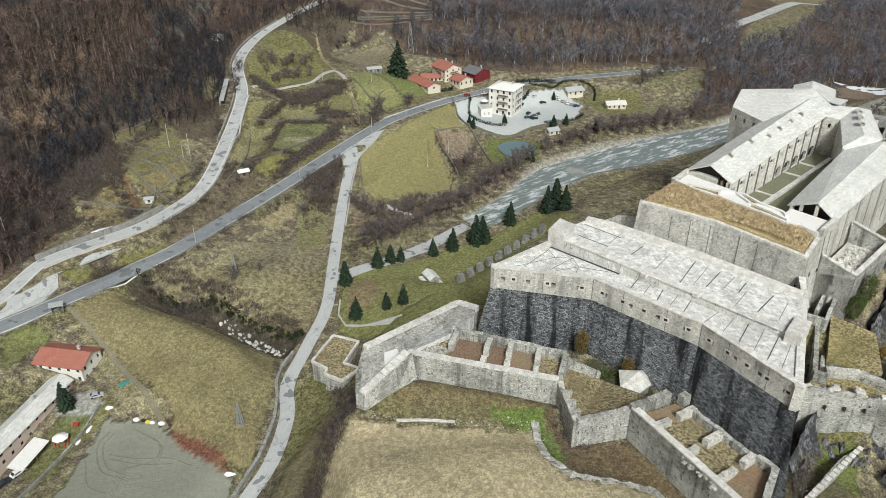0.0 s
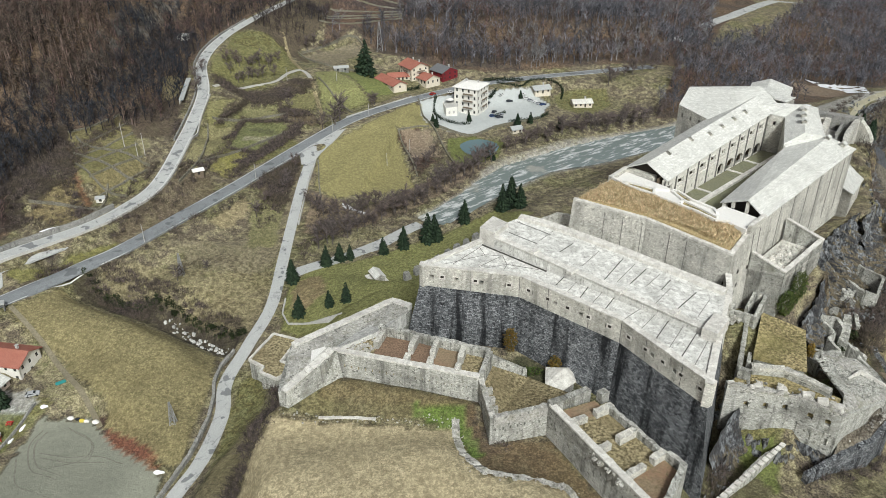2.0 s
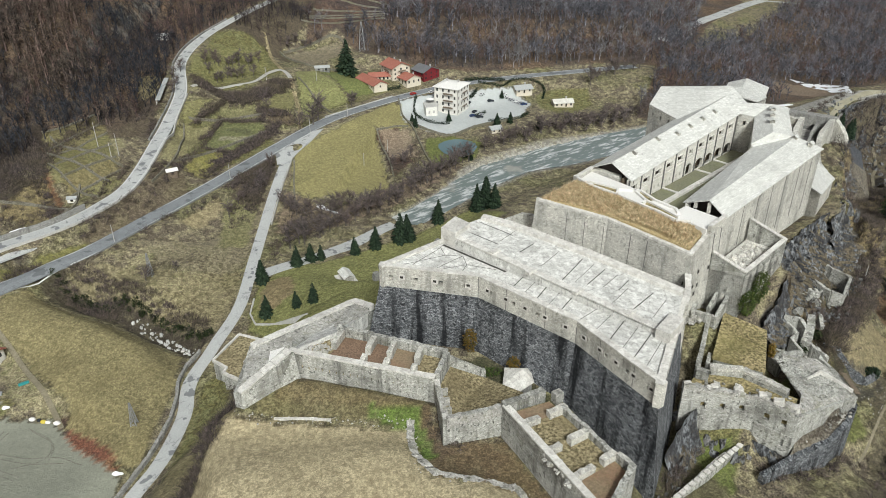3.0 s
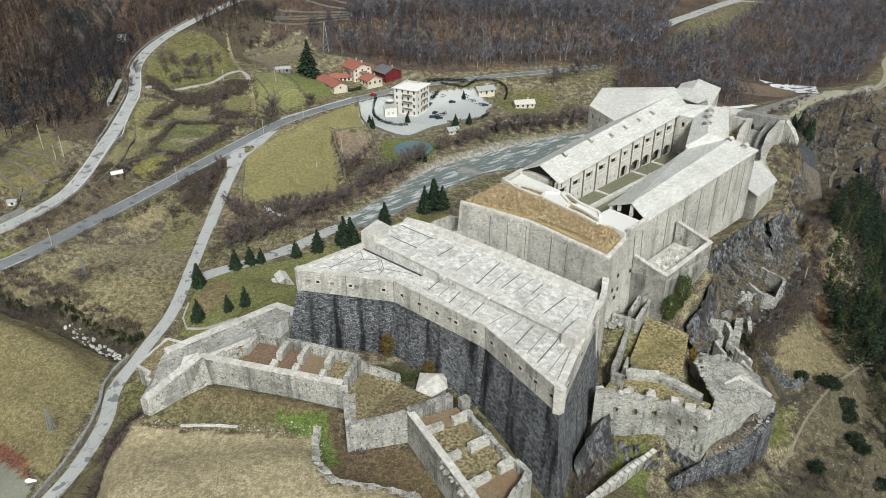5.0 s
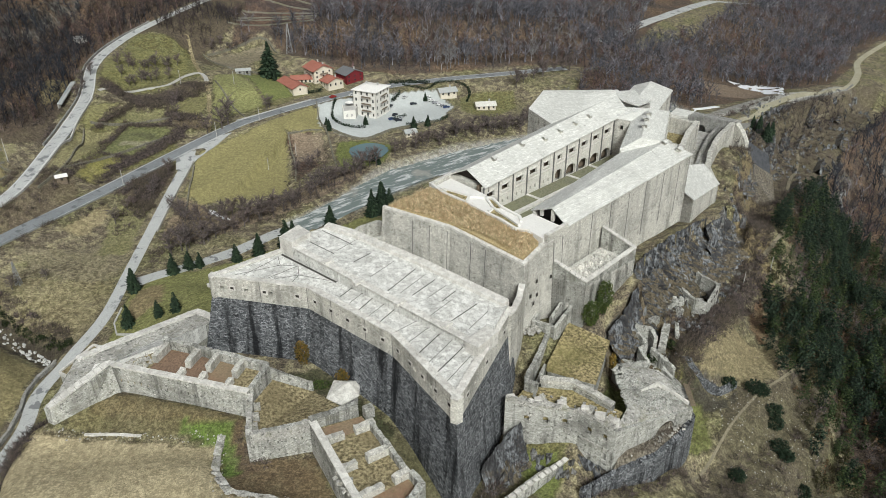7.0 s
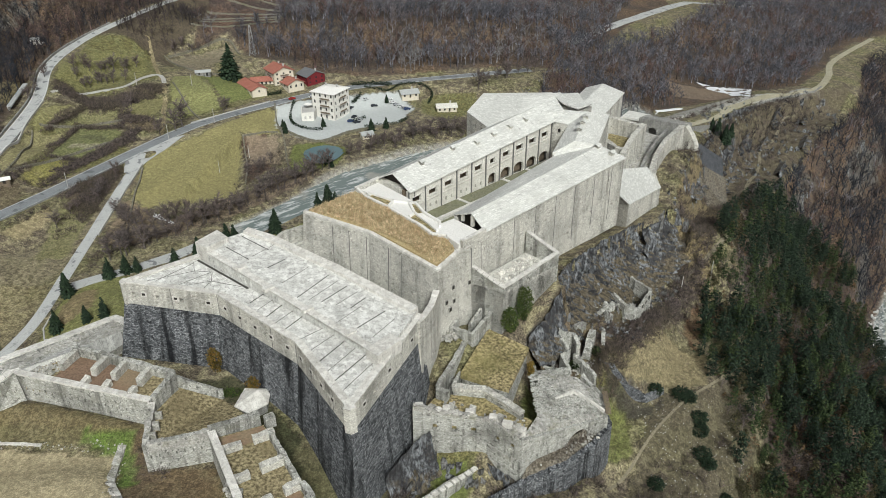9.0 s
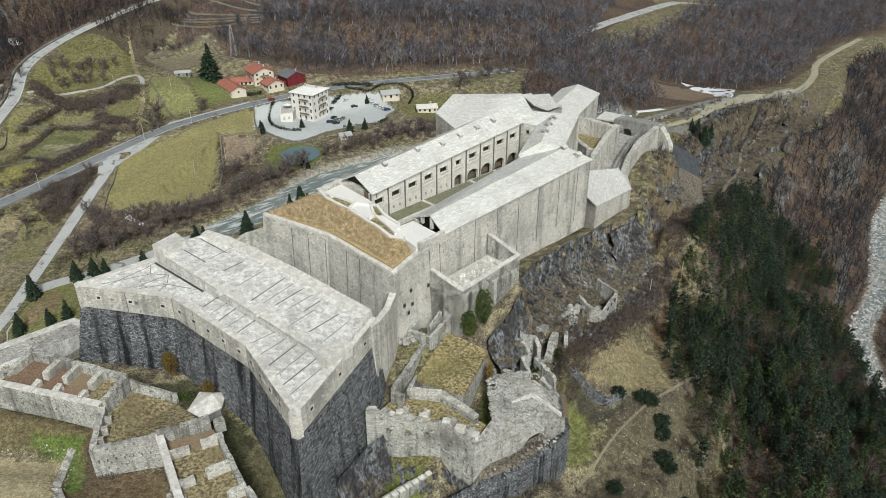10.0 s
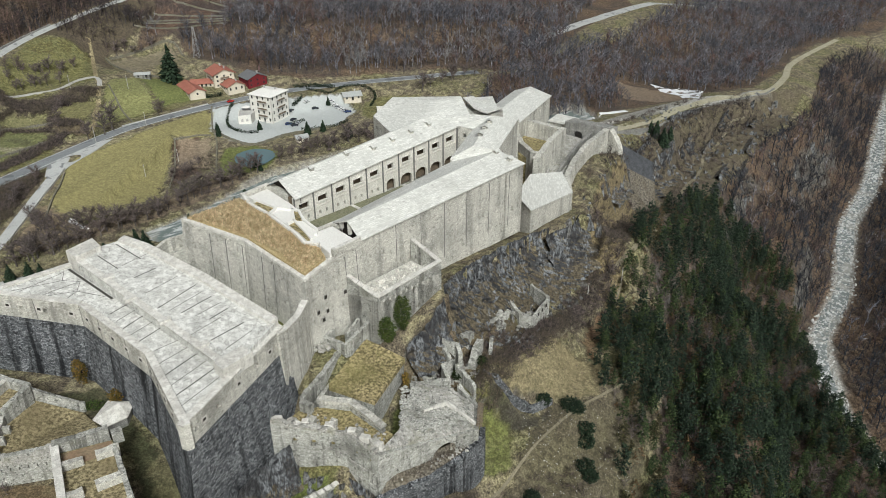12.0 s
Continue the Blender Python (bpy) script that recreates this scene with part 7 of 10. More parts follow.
# dark slate-faced slope beyond the curved wall
slate = thing("slate_revetment", (226, 336, 4), "dark slate-faced retaining slope below the rear works", "wall")
bm = bmesh.new()
face_ring = [(216.5, 322.0, 12.3), (239.5, 336.0, -4.0), (241.2, 345.0, 2.2), (218.2, 332.0, 18.3)]
loft(bm, [(x - 1.5, y + 3.0, z - 8) for x, y, z in face_ring], face_ring)
part("face", bm, SLATE, slate)
floor_part("bank", slate, [(216.4, 321.8), (215.0, 313.0), (239.0, 322.0), (240.5, 335.6)], -30, [12.2, 13.0, -16.0, -4.2], SCREE, "rough earth bank")

# embrasures in the bastion's pale band
for i, count in ((0, 3), (1, 5), (2, 5), (3, 3)):
    a, b = BAST[i], BAST[i + 1]
    d = math.hypot(b[0] - a[0], b[1] - a[1])
    nx, ny = (b[1] - a[1]) / d, -(b[0] - a[0]) / d
    turn = math.degrees(math.atan2(b[1] - a[1], b[0] - a[0]))
    for k in range(count):
        p = mid(a, b, (k + 0.5 + (0.2 if i == 0 else 0)) / count)
        z = bast_top(*p) - 3.4
        bm = bmesh.new()
        box(bm, (p[0] + nx * 0.02, p[1] + ny * 0.02, z), (1.9, 0.16, 1.5), turn)
        frame_ = part("embrasure", bm, COPING, bastion)
        # dark box on the frame paints the shade within the embrasure
        bm = bmesh.new()
        box(bm, (p[0] + nx * 0.06, p[1] + ny * 0.06, z + 0.05), (0.95, 0.24, 0.7), turn)
        part("opening_shade", bm, DARK_VOID, frame_)

# white broken blocks along the caponier's top, small windows in the upper bastion's foot
for k, (s_, w_) in enumerate(((0.08, 2.2), (0.24, 1.8), (0.42, 2.4), (0.6, 2.0), (0.76, 2.6), (0.92, 2.2))):
    line_ = ((96, 152.2), (103, 151.4), (109, 150.4), (114.6, 148.6), (118, 146.4), (121.4, 144.4))
    x, y = line_[k]
    bm = bmesh.new()
    box(bm, (x, y, 13.6 - 0.25 * k), (w_, 1.7, 2.4), 10 - 8 * k, chip.uniform(-9, 9))
    bmesh.ops.bevel(bm, geom=list(bm.edges), offset=0.18, segments=1, affect="EDGES")
    part("broken_block", bm, COPING, ruin, "pale broken wall block")
for i, s_, z in ((2, 0.3, 27), (2, 0.45, 24), (2, 0.6, 30.5), (2, 0.62, 26), (3, 0.3, 29), (3, 0.5, 25), (3, 0.7, 30), (1, 0.9, 24.5), (1, 0.97, 29)):
    a, b = GRASS[i], GRASS[i + 1]
    d = math.hypot(b[0] - a[0], b[1] - a[1])
    nx, ny = (b[1] - a[1]) / d, -(b[0] - a[0]) / d
    out = 1.6 * (40 - z) / 34.6
    p = mid(a, b, s_)
    turn = math.degrees(math.atan2(b[1] - a[1], b[0] - a[0]))
    bm = bmesh.new()
    box(bm, (p[0] + nx * out, p[1] + ny * out, z), (1.05, 0.2, 1.35), turn)
    frame_ = part("window", bm, STONE_GREY, upper)
    # dark box paints the shade behind the window frame
    bm = bmesh.new()
    box(bm, (p[0] + nx * (out + 0.06), p[1] + ny * (out + 0.06), z), (0.8, 0.3, 1.0), turn)
    part("opening_shade", bm, DARK_VOID, frame_)

# retaining wall under the crest road, toothed parapet at its near end
crest_wall = thing("crest_wall", (300, 470, -12), "long grey retaining wall under the crest road", "wall")
wall_part("wall", crest_wall, [(x, y, draped(x, y) + 1.0) for x, y in ((222, 367), (260, 410), (296, 459), (337, 501), (372, 523), (384, 538))], 1.2, -60, STONE_GREY, 0.15)
for k in range(14):
    x, y = mid((206, 362), (250, 414), k / 13)
    bm = bmesh.new()
    box(bm, (x - 3.0, y + 2.2, draped(x - 3.0, y + 2.2) + 0.5), (0.9, 0.7, 1.2), 50)
    tagged(part("kerb_stone", bm, COPING), "squat pale kerb stone beside the crest road", "kerb stone", "kerb stones of the crest road")

# curtain that sweeps up from the lower bastion to the corner of the upper one
curtain = thing("curtain_wall", (98, 170, 10), "pale curtain wall sweeping up to the upper bastion", "rampart")
wall_part("wall", curtain, [(95.6, 162.8, 32.2), (97.8, 168.0, 31.4), (99.4, 172.6, 31.4), (100.6, 177.4, 32.6)], 1.5, 2, STONE, 0.12, 0.02)
for a_, b_, za_, zb_ in (((95.6, 162.8), (97.8, 168.0), 32.3, 31.5), ((97.8, 168.0), (99.4, 172.6), 31.5, 31.5), ((99.4, 172.6), (100.6, 177.4), 31.5, 32.7)):
    coping_run(curtain, a_, b_, za_, zb_, 1.7, 0.4, 1.4)

# ---------------------------------------------------------------- valley: houses, cars, walls
CREAM = mottled("cream_render", (0.68, 0.62, 0.50), (0.55, 0.50, 0.41), 0.8, 0.85, 0.1)
PINKISH = mottled("faded_pink_render", (0.60, 0.49, 0.42), (0.52, 0.43, 0.37), 0.8, 0.85, 0.1)
GREY_ROOF = mottled("grey_sheet_roof", (0.42, 0.43, 0.42), (0.32, 0.33, 0.32), 0.8, 0.7, 0.15)
DARK_ROOF = mottled("dark_slate_roof", (0.17, 0.175, 0.18), (0.12, 0.12, 0.125), 1.0, 0.7, 0.2)
STEEL = plain("galvanised_steel", (0.42, 0.43, 0.44), 0.5, 0.6)
CONCRETE = mottled("weathered_concrete", (0.50, 0.49, 0.46), (0.36, 0.35, 0.33), 0.8, 0.9, 0.2)
CANVAS = plain("white_canvas", (0.78, 0.76, 0.72), 0.8)
RED_CANVAS = plain("red_fabric", (0.45, 0.05, 0.04), 0.8)
BLUE_PANEL = mottled("pale_blue_panels", (0.30, 0.42, 0.48), (0.24, 0.33, 0.38), 0.8, 0.6, 0.1)
YELLOW_PLASTIC = plain("yellow_sheet", (0.62, 0.50, 0.08), 0.6)
FIELD_STONE = mottled("mossy_field_stone", (0.24, 0.225, 0.185), (0.085, 0.078, 0.06), 0.8, 0.95, 0.6, 0.1, second=(0.13, 0.12, 0.07))
TYRE = plain("tyre_rubber", (0.02, 0.02, 0.02), 0.8)


def house(name, at, turn, w, d, h, rise, wall_mat, roof_mat, label, hip=0.0, floors=2, cols=3, chimneys=1, eave=0.6, base=2.0, balconies=0, group="houses of the valley", foot=None):
    """A house with windows cut through its walls, panes, door, roof and chimneys. w runs along the ridge."""
    x0, y0 = at
    z0 = draped(x0, y0) if foot is None else foot
    ob = thing(name, (x0, y0, z0), label, "house", group)
    m = Matrix.Translation((x0, y0, z0)) @ Matrix.Rotation(radians(turn), 4, "Z")
    P = lambda x, y, z=0.0: m @ Vector((x, y, z))
    cs = [P(-w / 2, -d / 2), P(w / 2, -d / 2), P(w / 2, d / 2), P(-w / 2, d / 2)]
    for i in range(4):
        a, b = cs[i], cs[(i + 1) % 4]
        length = (b - a).length
        n = cols if i % 2 == 0 else max(1, int(cols * d / w))
        fh = h / floors
        bm = bmesh.new()
        holes = []
        for k in range(n):
            s = length * (k + 0.5) / n
            holes.append((s, min(1.15, length / n * 0.45)))
        # one storey at a time, so that openings stack
        for f in range(floors):
            lo, hi = f * fh, (f + 1) * fh
            door = f == 0 and i == 0
            pierced(bm, a, b, 0.35, z0 + lo - (base if f == 0 else 0), z0 + hi, z0 + lo - (base if f == 0 else 0), z0 + hi,
                    [(s, ww, (base if f == 0 else 0) + (0.05 if door and k == n // 2 else fh * 0.34), (base if f == 0 else 0) + fh * 0.80, 0) for k, (s, ww) in enumerate(holes)])
        part("wall", bm, wall_mat, ob)
        u = (b - a).normalized()
        inn = Vector((-u.y, u.x, 0))
        for f in range(floors):
            for s, ww in holes:
                c = a + u * s + inn * 0.2
                bm = bmesh.new()
                box(bm, (c.x, c.y, z0 + f * fh + fh * 0.57), (ww, 0.06, fh * 0.46), turn + 90 * i)
                win = part("window", bm, GLASS, ob)
                bm = bmesh.new()
                c2 = c - inn * 0.03
                box(bm, (c2.x, c2.y, z0 + f * fh + fh * 0.57), (0.08, 0.08, fh * 0.46), turn + 90 * i)
                part("mullion", bm, TIMBER, win)
        if balconies and i in (0, 1):
            for f in range(1, floors):
                c = a + u * length * (0.62 if i == 0 else 0.5) - inn * 0.6
                bm = bmesh.new()
                box(bm, (c.x, c.y, z0 + f * fh + 0.1), (length * 0.42, 1.3, 0.16), turn + 90 * i)
                bal = part("balcony", bm, CONCRETE, ob)
                bm = bmesh.new()
                c3 = c - inn * 0.6
                box(bm, (c3.x, c3.y, z0 + f * fh + 0.65), (length * 0.42, 0.06, 0.9), turn + 90 * i)
                part("railing", bm, TIMBER, bal)
    e = eave
    zt = z0 + h
    ra_, rb_ = P(-w / 2 - e + hip, 0, h + rise), P(w / 2 + e - hip, 0, h + rise)
    q = [P(-w / 2 - e, -d / 2 - e, h - 0.1), P(w / 2 + e, -d / 2 - e, h - 0.1), P(w / 2 + e, d / 2 + e, h - 0.1), P(-w / 2 - e, d / 2 + e, h - 0.1)]
    bm = bmesh.new()
    planes = [(q[0], q[1], rb_, ra_), (q[2], q[3], ra_, rb_)]
    if hip:
        planes += [(q[1], q[2], rb_), (q[3], q[0], ra_)]
    roof_planes(bm, planes, 0.25)
    part("roof", bm, roof_mat, ob)
    if not hip:
        for sgn in (-1, 1):
            g = [P(sgn * w / 2, -d / 2, h - 0.02), P(sgn * w / 2, d / 2, h - 0.02), P(sgn * w / 2, 0, h + rise - 0.3)]
            bm = bmesh.new()
            loft(bm, g, [p - (m.to_3x3() @ Vector((sgn * 0.3, 0, 0))) for p in g])
            part("gable", bm, wall_mat, ob)
    for k in range(chimneys):
        c = P(w * (0.22 - 0.5 * k), d * 0.14, h + rise * 0.75 + 0.4)
        bm = bmesh.new()
        box(bm, c, (0.8, 0.7, 1.6), turn)
        box(bm, c + Vector((0, 0, 0.9)), (1.1, 1.0, 0.15), turn)
        part("chimney", bm, CONCRETE, ob)
    return ob


hotel = house("hotel", (38.0, 437.0), -27, 15.5, 16, 16.4, 1.6, WHITE_PAINT, PALE_ROOF, "cream four-storey hotel with balconies and a low grey hipped roof", 5.0, 4, 4, 2, 0.9, 2.5, 1, foot=-6.2)
terrace_house = thing("hotel_terrace", (26, 431, -5.5), "low white terrace wing with a parasol beside the hotel", "house")
bm = bmesh.new()
pierced(bm, (22.6, 421.4), (29.4, 424.0), 0.4, -7.5, 0.6, -7.5, 0.6, [(2.2, 1.3, 4.2, 6.0, 0.5), (5.0, 1.3, 4.2, 6.0, 0.5)])
pierced(bm, (20.0, 437.0), (22.6, 421.4), 0.4, -7.5, 0.6, -7.5, 0.6, [(4, 1.3, 4.0, 5.8, 0), (9, 1.3, 4.0, 5.8, 0)])
part("wall", bm, WHITE_PAINT, terrace_house)
floor_part("deck", terrace_house, [(22.8, 421.8), (29.2, 424.2), (30.6, 440), (20.4, 437)], -7.5, 0.2, CONCRETE)
parasol = thing("parasol", (25, 432.5, 0.2), "open round white parasol on the hotel terrace", "parasol")
bm = bmesh.new()
bmesh.ops.create_cone(bm, segments=10, radius1=2.6, radius2=0.1, depth=0.9, cap_ends=True, matrix=Matrix.Translation((25, 432.5, 2.9)))
part("canopy", bm, CANVAS, parasol)
bm = bmesh.new()
box(bm, (25, 432.5, 1.4), (0.1, 0.1, 2.5))
part("pole", bm, STEEL, parasol)
house("farmhouse", (2.5, 468.0), -56, 14, 13, 8.2, 3.2, CREAM, TILE, "three-storey cream farmhouse with a red tiled gable roof", 0, 3, 4, 2, 1.0, 1.5, 1, foot=5.6)
house("farm_wing", (-6.5, 463.0), 12, 15, 7.5, 3.0, 1.9, CREAM, TILE, "long low farm wing under red clay tiles", 0, 1, 6, 0, 0.7, foot=5.8)
house("farm_wing", (-11.6, 452.6), -56, 22, 9.5, 2.8, 2.2, CREAM, TILE, "low farm wing under red clay tiles beside the road", 0, 1, 4, 0, 0.7, foot=5.4)
house("small_house", (11.5, 460.0), -52, 10, 11, 3.8, 2.6, CREAM, TILE, "small cream house with a red tiled roof", 0, 1, 3, 1, 0.8, foot=4.4)
house("red_house", (21.5, 472.0), -50, 12, 13, 5.2, 2.8, RED_PAINT, DARK_ROOF, "dark red timber house with a grey roof", 0, 2, 3, 1, 0.6, foot=4.6)
house("cottage", (83.5, 464.5), 18, 11, 8, 2.8, 1.8, CREAM, GREY_ROOF, "small cottage with a pale grey roof behind a hedge", 0, 1, 3, 1, 0.7)
house("cottage", (107.0, 446.0), 8, 12, 7.5, 2.8, 1.6, CREAM, PLASTER, "low beige cottage with a pale roof", 0, 1, 4, 1, 0.6)
house("garden_house", (62.0, 399.5), 24, 6.5, 5, 2.3, 1.5, CREAM, GREY_ROOF, "small garden house with a pale gable roof by the river wood", 0, 1, 2, 0, 0.5)
house("roadside_shed", (-43.5, 463.0), 14, 9, 4.5, 2.6, 0.9, STONE_GREY, GREY_ROOF, "low stone shed with a grey roof beside a hedge", 0, 1, 2, 0, 0.4)
house("white_hut", (-137.5, 457.0), -10, 6.5, 4.5, 3.0, 0.8, WHITE_PAINT, GREY_ROOF, "small white hut above the hillside road", 0, 1, 2, 0, 0.3)
house("garden_hut", (-91.0, 311.0), 30, 4.6, 3.4, 2.0, 0.7, TIMBER, PALE_ROOF, "ramshackle garden hut with a pale sheet roof", 0, 1, 1, 0, 0.4)
house("garden_hut", (-124.0, 283.0), 10, 3.6, 2.6, 1.8, 0.6, WHITE_PAINT, GREY_ROOF, "tiny white garden hut on the slope", 0, 1, 1, 0, 0.3)
house("red_roof_house", (-123.2, 195.2), -10, 16.5, 10.5, 6.4, 2.6, WHITE_PAINT, TILE, "white two-storey house with a red tiled roof", 0, 2, 5, 1, 0.8, 3.0, foot=-14.6)
house("long_farmhouse", (-126.6, 167.0), 79, 42, 7.0, 5.4, 1.7, PINKISH, ROOF_SLAB, "long pinkish farmhouse with a pale slab roof", 0, 2, 11, 2, 0.5, 3.0, foot=-17.0)
porch = thing("porch_roof", (-119.5, 160, -17.5), "white sheet porch roof on thin posts", "porch")
bm = bmesh.new()
roof_planes(bm, [((-123.0, 152.0, -14.6), (-118.2, 151.2, -15.2), (-116.2, 163.4, -15.2), (-121.0, 164.2, -14.6))], 0.12)
part("roof", bm, CANVAS, porch)
for p in ((-118.4, 151.6), (-117.4, 157.4), (-116.5, 163.0)):
    bm = bmesh.new()
    box(bm, (*p, -17.0), (0.14, 0.14, 3.6))
    part("post", bm, TIMBER, porch)
gazebo = thing("garden_gazebo", (-113.6, 164.6, -18.3), "white octagonal garden gazebo with red side curtains", "gazebo")
gz = draped(-113.6, 164.6)
bm = bmesh.new()
bmesh.ops.create_cone(bm, segments=8, radius1=2.4, radius2=0.15, depth=1.1, cap_ends=True, matrix=Matrix.Translation((-113.6, 164.6, gz + 2.8)))
part("canopy", bm, CANVAS, gazebo)
for k in range(8):
    a = k * math.pi / 4
    bm = bmesh.new()
    box(bm, (-113.6 + 2.1 * math.cos(a), 164.6 + 2.1 * math.sin(a), gz + 1.1), (0.35, 0.12, 2.2), math.degrees(a) + 90)
    part("curtain", bm, RED_CANVAS, gazebo)
for x, y, mat_, size in ((-94.4, 173.4, CANVAS, 1.5), (-92.2, 173.2, GLASS, 1.1), (-90.6, 172.6, YELLOW_PLASTIC, 1.3), (-89.2, 172.4, CANVAS, 1.2), (-86.2, 172.0, CANVAS, 1.6)):
    bm = bmesh.new()
    bmesh.ops.create_icosphere(bm, subdivisions=2, radius=size * 0.6, matrix=Matrix.Translation((x, y, draped(x, y) + 0.35)) @ Matrix.Diagonal((1.2, 0.8, 0.75, 1)))
    for v in bm.verts:
        v.co += Vector((chip.uniform(-0.08, 0.08), chip.uniform(-0.08, 0.08), chip.uniform(-0.08, 0.08)))
    tagged(part("wrapped_bale", bm, mat_), "lumpy sheet-wrapped bale lying on the grass", "bale", "bales by the yard")
stall = thing("panel_shed", (-116.5, 383, 21), "long low shed of pale blue panels beside the hillside road", "shed")
for k in range(8):
    p = mid((-115.4, 370.5), (-118.4, 396.0), (k + 0.5) / 8)
    bm = bmesh.new()
    box(bm, (p[0], p[1], draped(*p) + 1.3), (3.0, 0.25, 2.8), 97)
    part("panel", bm, BLUE_PANEL if k % 3 else PALE_ROOF, stall)
bm = bmesh.new()
block(bm, (-115.4, 370.5), (-118.4, 396.0), 2.4, 0, 0, -0.9, draped(-115.4, 370.5) + 2.95, draped(-118.4, 396) + 2.95)
for v in bm.verts:
    if v.co.z < 5:
        v.co.z = draped(v.co.x, v.co.y) + 2.6
part("roof", bm, GREY_ROOF, stall)

# kiosk and stone piers on the lawn
kiosk = thing("stone_kiosk", (-5, 240, -7), "small stone kiosk with a slab roof on a pale plinth", "hut")
kz = draped(-4.5, 239.5)
bm = bmesh.new()
box(bm, (-4.5, 239.5, kz + 0.2), (6.5, 9.0, 0.7), 28)
part("plinth", bm, COPING, kiosk)
bm = bmesh.new()
pierced(bm, (-5.9, 236.1), (-2.6, 237.8), 0.3, kz, kz + 2.6, kz, kz + 2.6, [(1.9, 1.0, 1.0, 2.1, 0)])
m_ = Matrix.Translation((-4.5, 239.5, kz + 1.5)) @ Matrix.Rotation(radians(28), 4, "Z")
bm.free()
bm = bmesh.new()
ring_ = [m_ @ Vector((x, y, 0)) for x, y in ((-1.8, -3), (1.8, -3), (1.8, 3), (-1.8, 3))]
for i in range(4):
    a, b = ring_[i], ring_[(i + 1) % 4]
    pierced(bm, a, b, 0.35, kz + 0.3, kz + 2.8, kz + 0.3, kz + 2.8, [((b - a).length / 2, 0.9, 0.9, 1.9, 0)])
part("wall", bm, STONE, kiosk)
bm = bmesh.new()
q_ = [m_ @ Vector(p) for p in ((-2.3, -3.5, 1.2), (2.3, -3.5, 1.2), (2.3, 3.5, 1.2), (-2.3, 3.5, 1.2), (0, -3.5, 2.5), (0, 3.5, 2.5))]
roof_planes(bm, [(q_[0], q_[4], q_[5], q_[3]), (q_[4], q_[1], q_[2], q_[5])], 0.2)
part("roof", bm, ROOF_SLAB, kiosk, "broken slab roof")
for k in range(10):
    x, y = mid((6.7, 241.0), (41.7, 274.6), k / 9)
    z = draped(x, y)
    bm = bmesh.new()
    turn = 45 + chip.uniform(-10, 10)
    for j in range(4):
        box(bm, (x + chip.uniform(-0.2, 0.2), y + chip.uniform(-0.2, 0.2), z + 0.5 + 0.85 * j), (2.9 - 0.25 * j + chip.uniform(-0.2, 0.2), 2.1 - 0.2 * j, 0.95), turn + chip.uniform(-9, 9))
    pier = part("stone_pier", bm, STONE_GREY)
    tagged(pier, "rough grey stone pier standing in a row on the lawn", "pier", "stone piers on the lawn")
curb = thing("lawn_kerb", (-30, 215, -11), "low curved stone kerb round the lawn", "kerb")
wall_part("kerb", curb, [(-38.4, 232, draped(-38.4, 232) + 0.5), (-38.0, 223, draped(-38, 223) + 0.5), (-34.6, 216.6, draped(-34.6, 216.6) + 0.5), (-27, 213.6, draped(-27, 213.6) + 0.5), (-14, 208.5, draped(-14, 208.5) + 0.5)], 0.5, None, CONCRETE, 0.05)

# cars
CAR_PAINT = {n_: plain("car_paint_" + n_, c_, 0.25) for n_, c_ in (("white", (0.75, 0.75, 0.74)), ("silver", (0.42, 0.43, 0.44)), ("dark", (0.035, 0.04, 0.05)), ("red", (0.42, 0.03, 0.025)), ("blue", (0.04, 0.07, 0.16)))}


def car(paint, label):
    ob = thing("car", (0, 0, 0), label, "car", "parked cars")
    bm = bmesh.new()
    side = [(-2.1, 0.35), (2.1, 0.35), (2.15, 0.75), (1.95, 0.9), (0.95, 0.98), (0.4, 1.42), (-1.2, 1.45), (-1.9, 1.0), (-2.15, 0.85)]
    loft(bm, [(x, -0.85, z) for x, z in side], [(x, 0.85, z) for x, z in side])
    bmesh.ops.bevel(bm, geom=list(bm.edges), offset=0.06, segments=1, affect="EDGES")
    part("body", bm, CAR_PAINT[paint], ob)
    for a, b in (((0.97, 1.0), (0.46, 1.38)), ((-1.26, 1.41), (-1.82, 1.04))):
        bm = bmesh.new()
        loft(bm, [(a[0] + 0.03, -0.7, a[1]), (b[0] + 0.03 * (1 if a[0] > 0 else -1), -0.66, b[1]), (b[0], 0.66, b[1]), (a[0], 0.7, a[1])],
             [(a[0] + 0.06, -0.7, a[1] + 0.05), (b[0] + 0.06, -0.66, b[1] + 0.05), (b[0] + 0.06, 0.66, b[1] + 0.05), (a[0] + 0.06, 0.7, a[1] + 0.05)])
        part("windscreen", bm, GLASS, ob)
    for s in (-1, 1):
        bm = bmesh.new()
        loft(bm, [(-1.5, s * 0.86, 0.98), (0.7, s * 0.86, 0.98), (0.3, s * 0.86, 1.34), (-1.15, s * 0.86, 1.36)], [(-1.5, s * 0.88, 0.98), (0.7, s * 0.88, 0.98), (0.3, s * 0.88, 1.34), (-1.15, s * 0.88, 1.36)])
        part("side_window", bm, GLASS, ob)
        for x in (-1.35, 1.35):
            bm = bmesh.new()
            bmesh.ops.create_cone(bm, segments=10, radius1=0.33, radius2=0.33, depth=0.22, cap_ends=True, matrix=Matrix.Translation((x, s * 0.8, 0.33)) @ Matrix.Rotation(radians(90), 4, "X"))
            part("wheel", bm, TYRE, ob)
    return ob


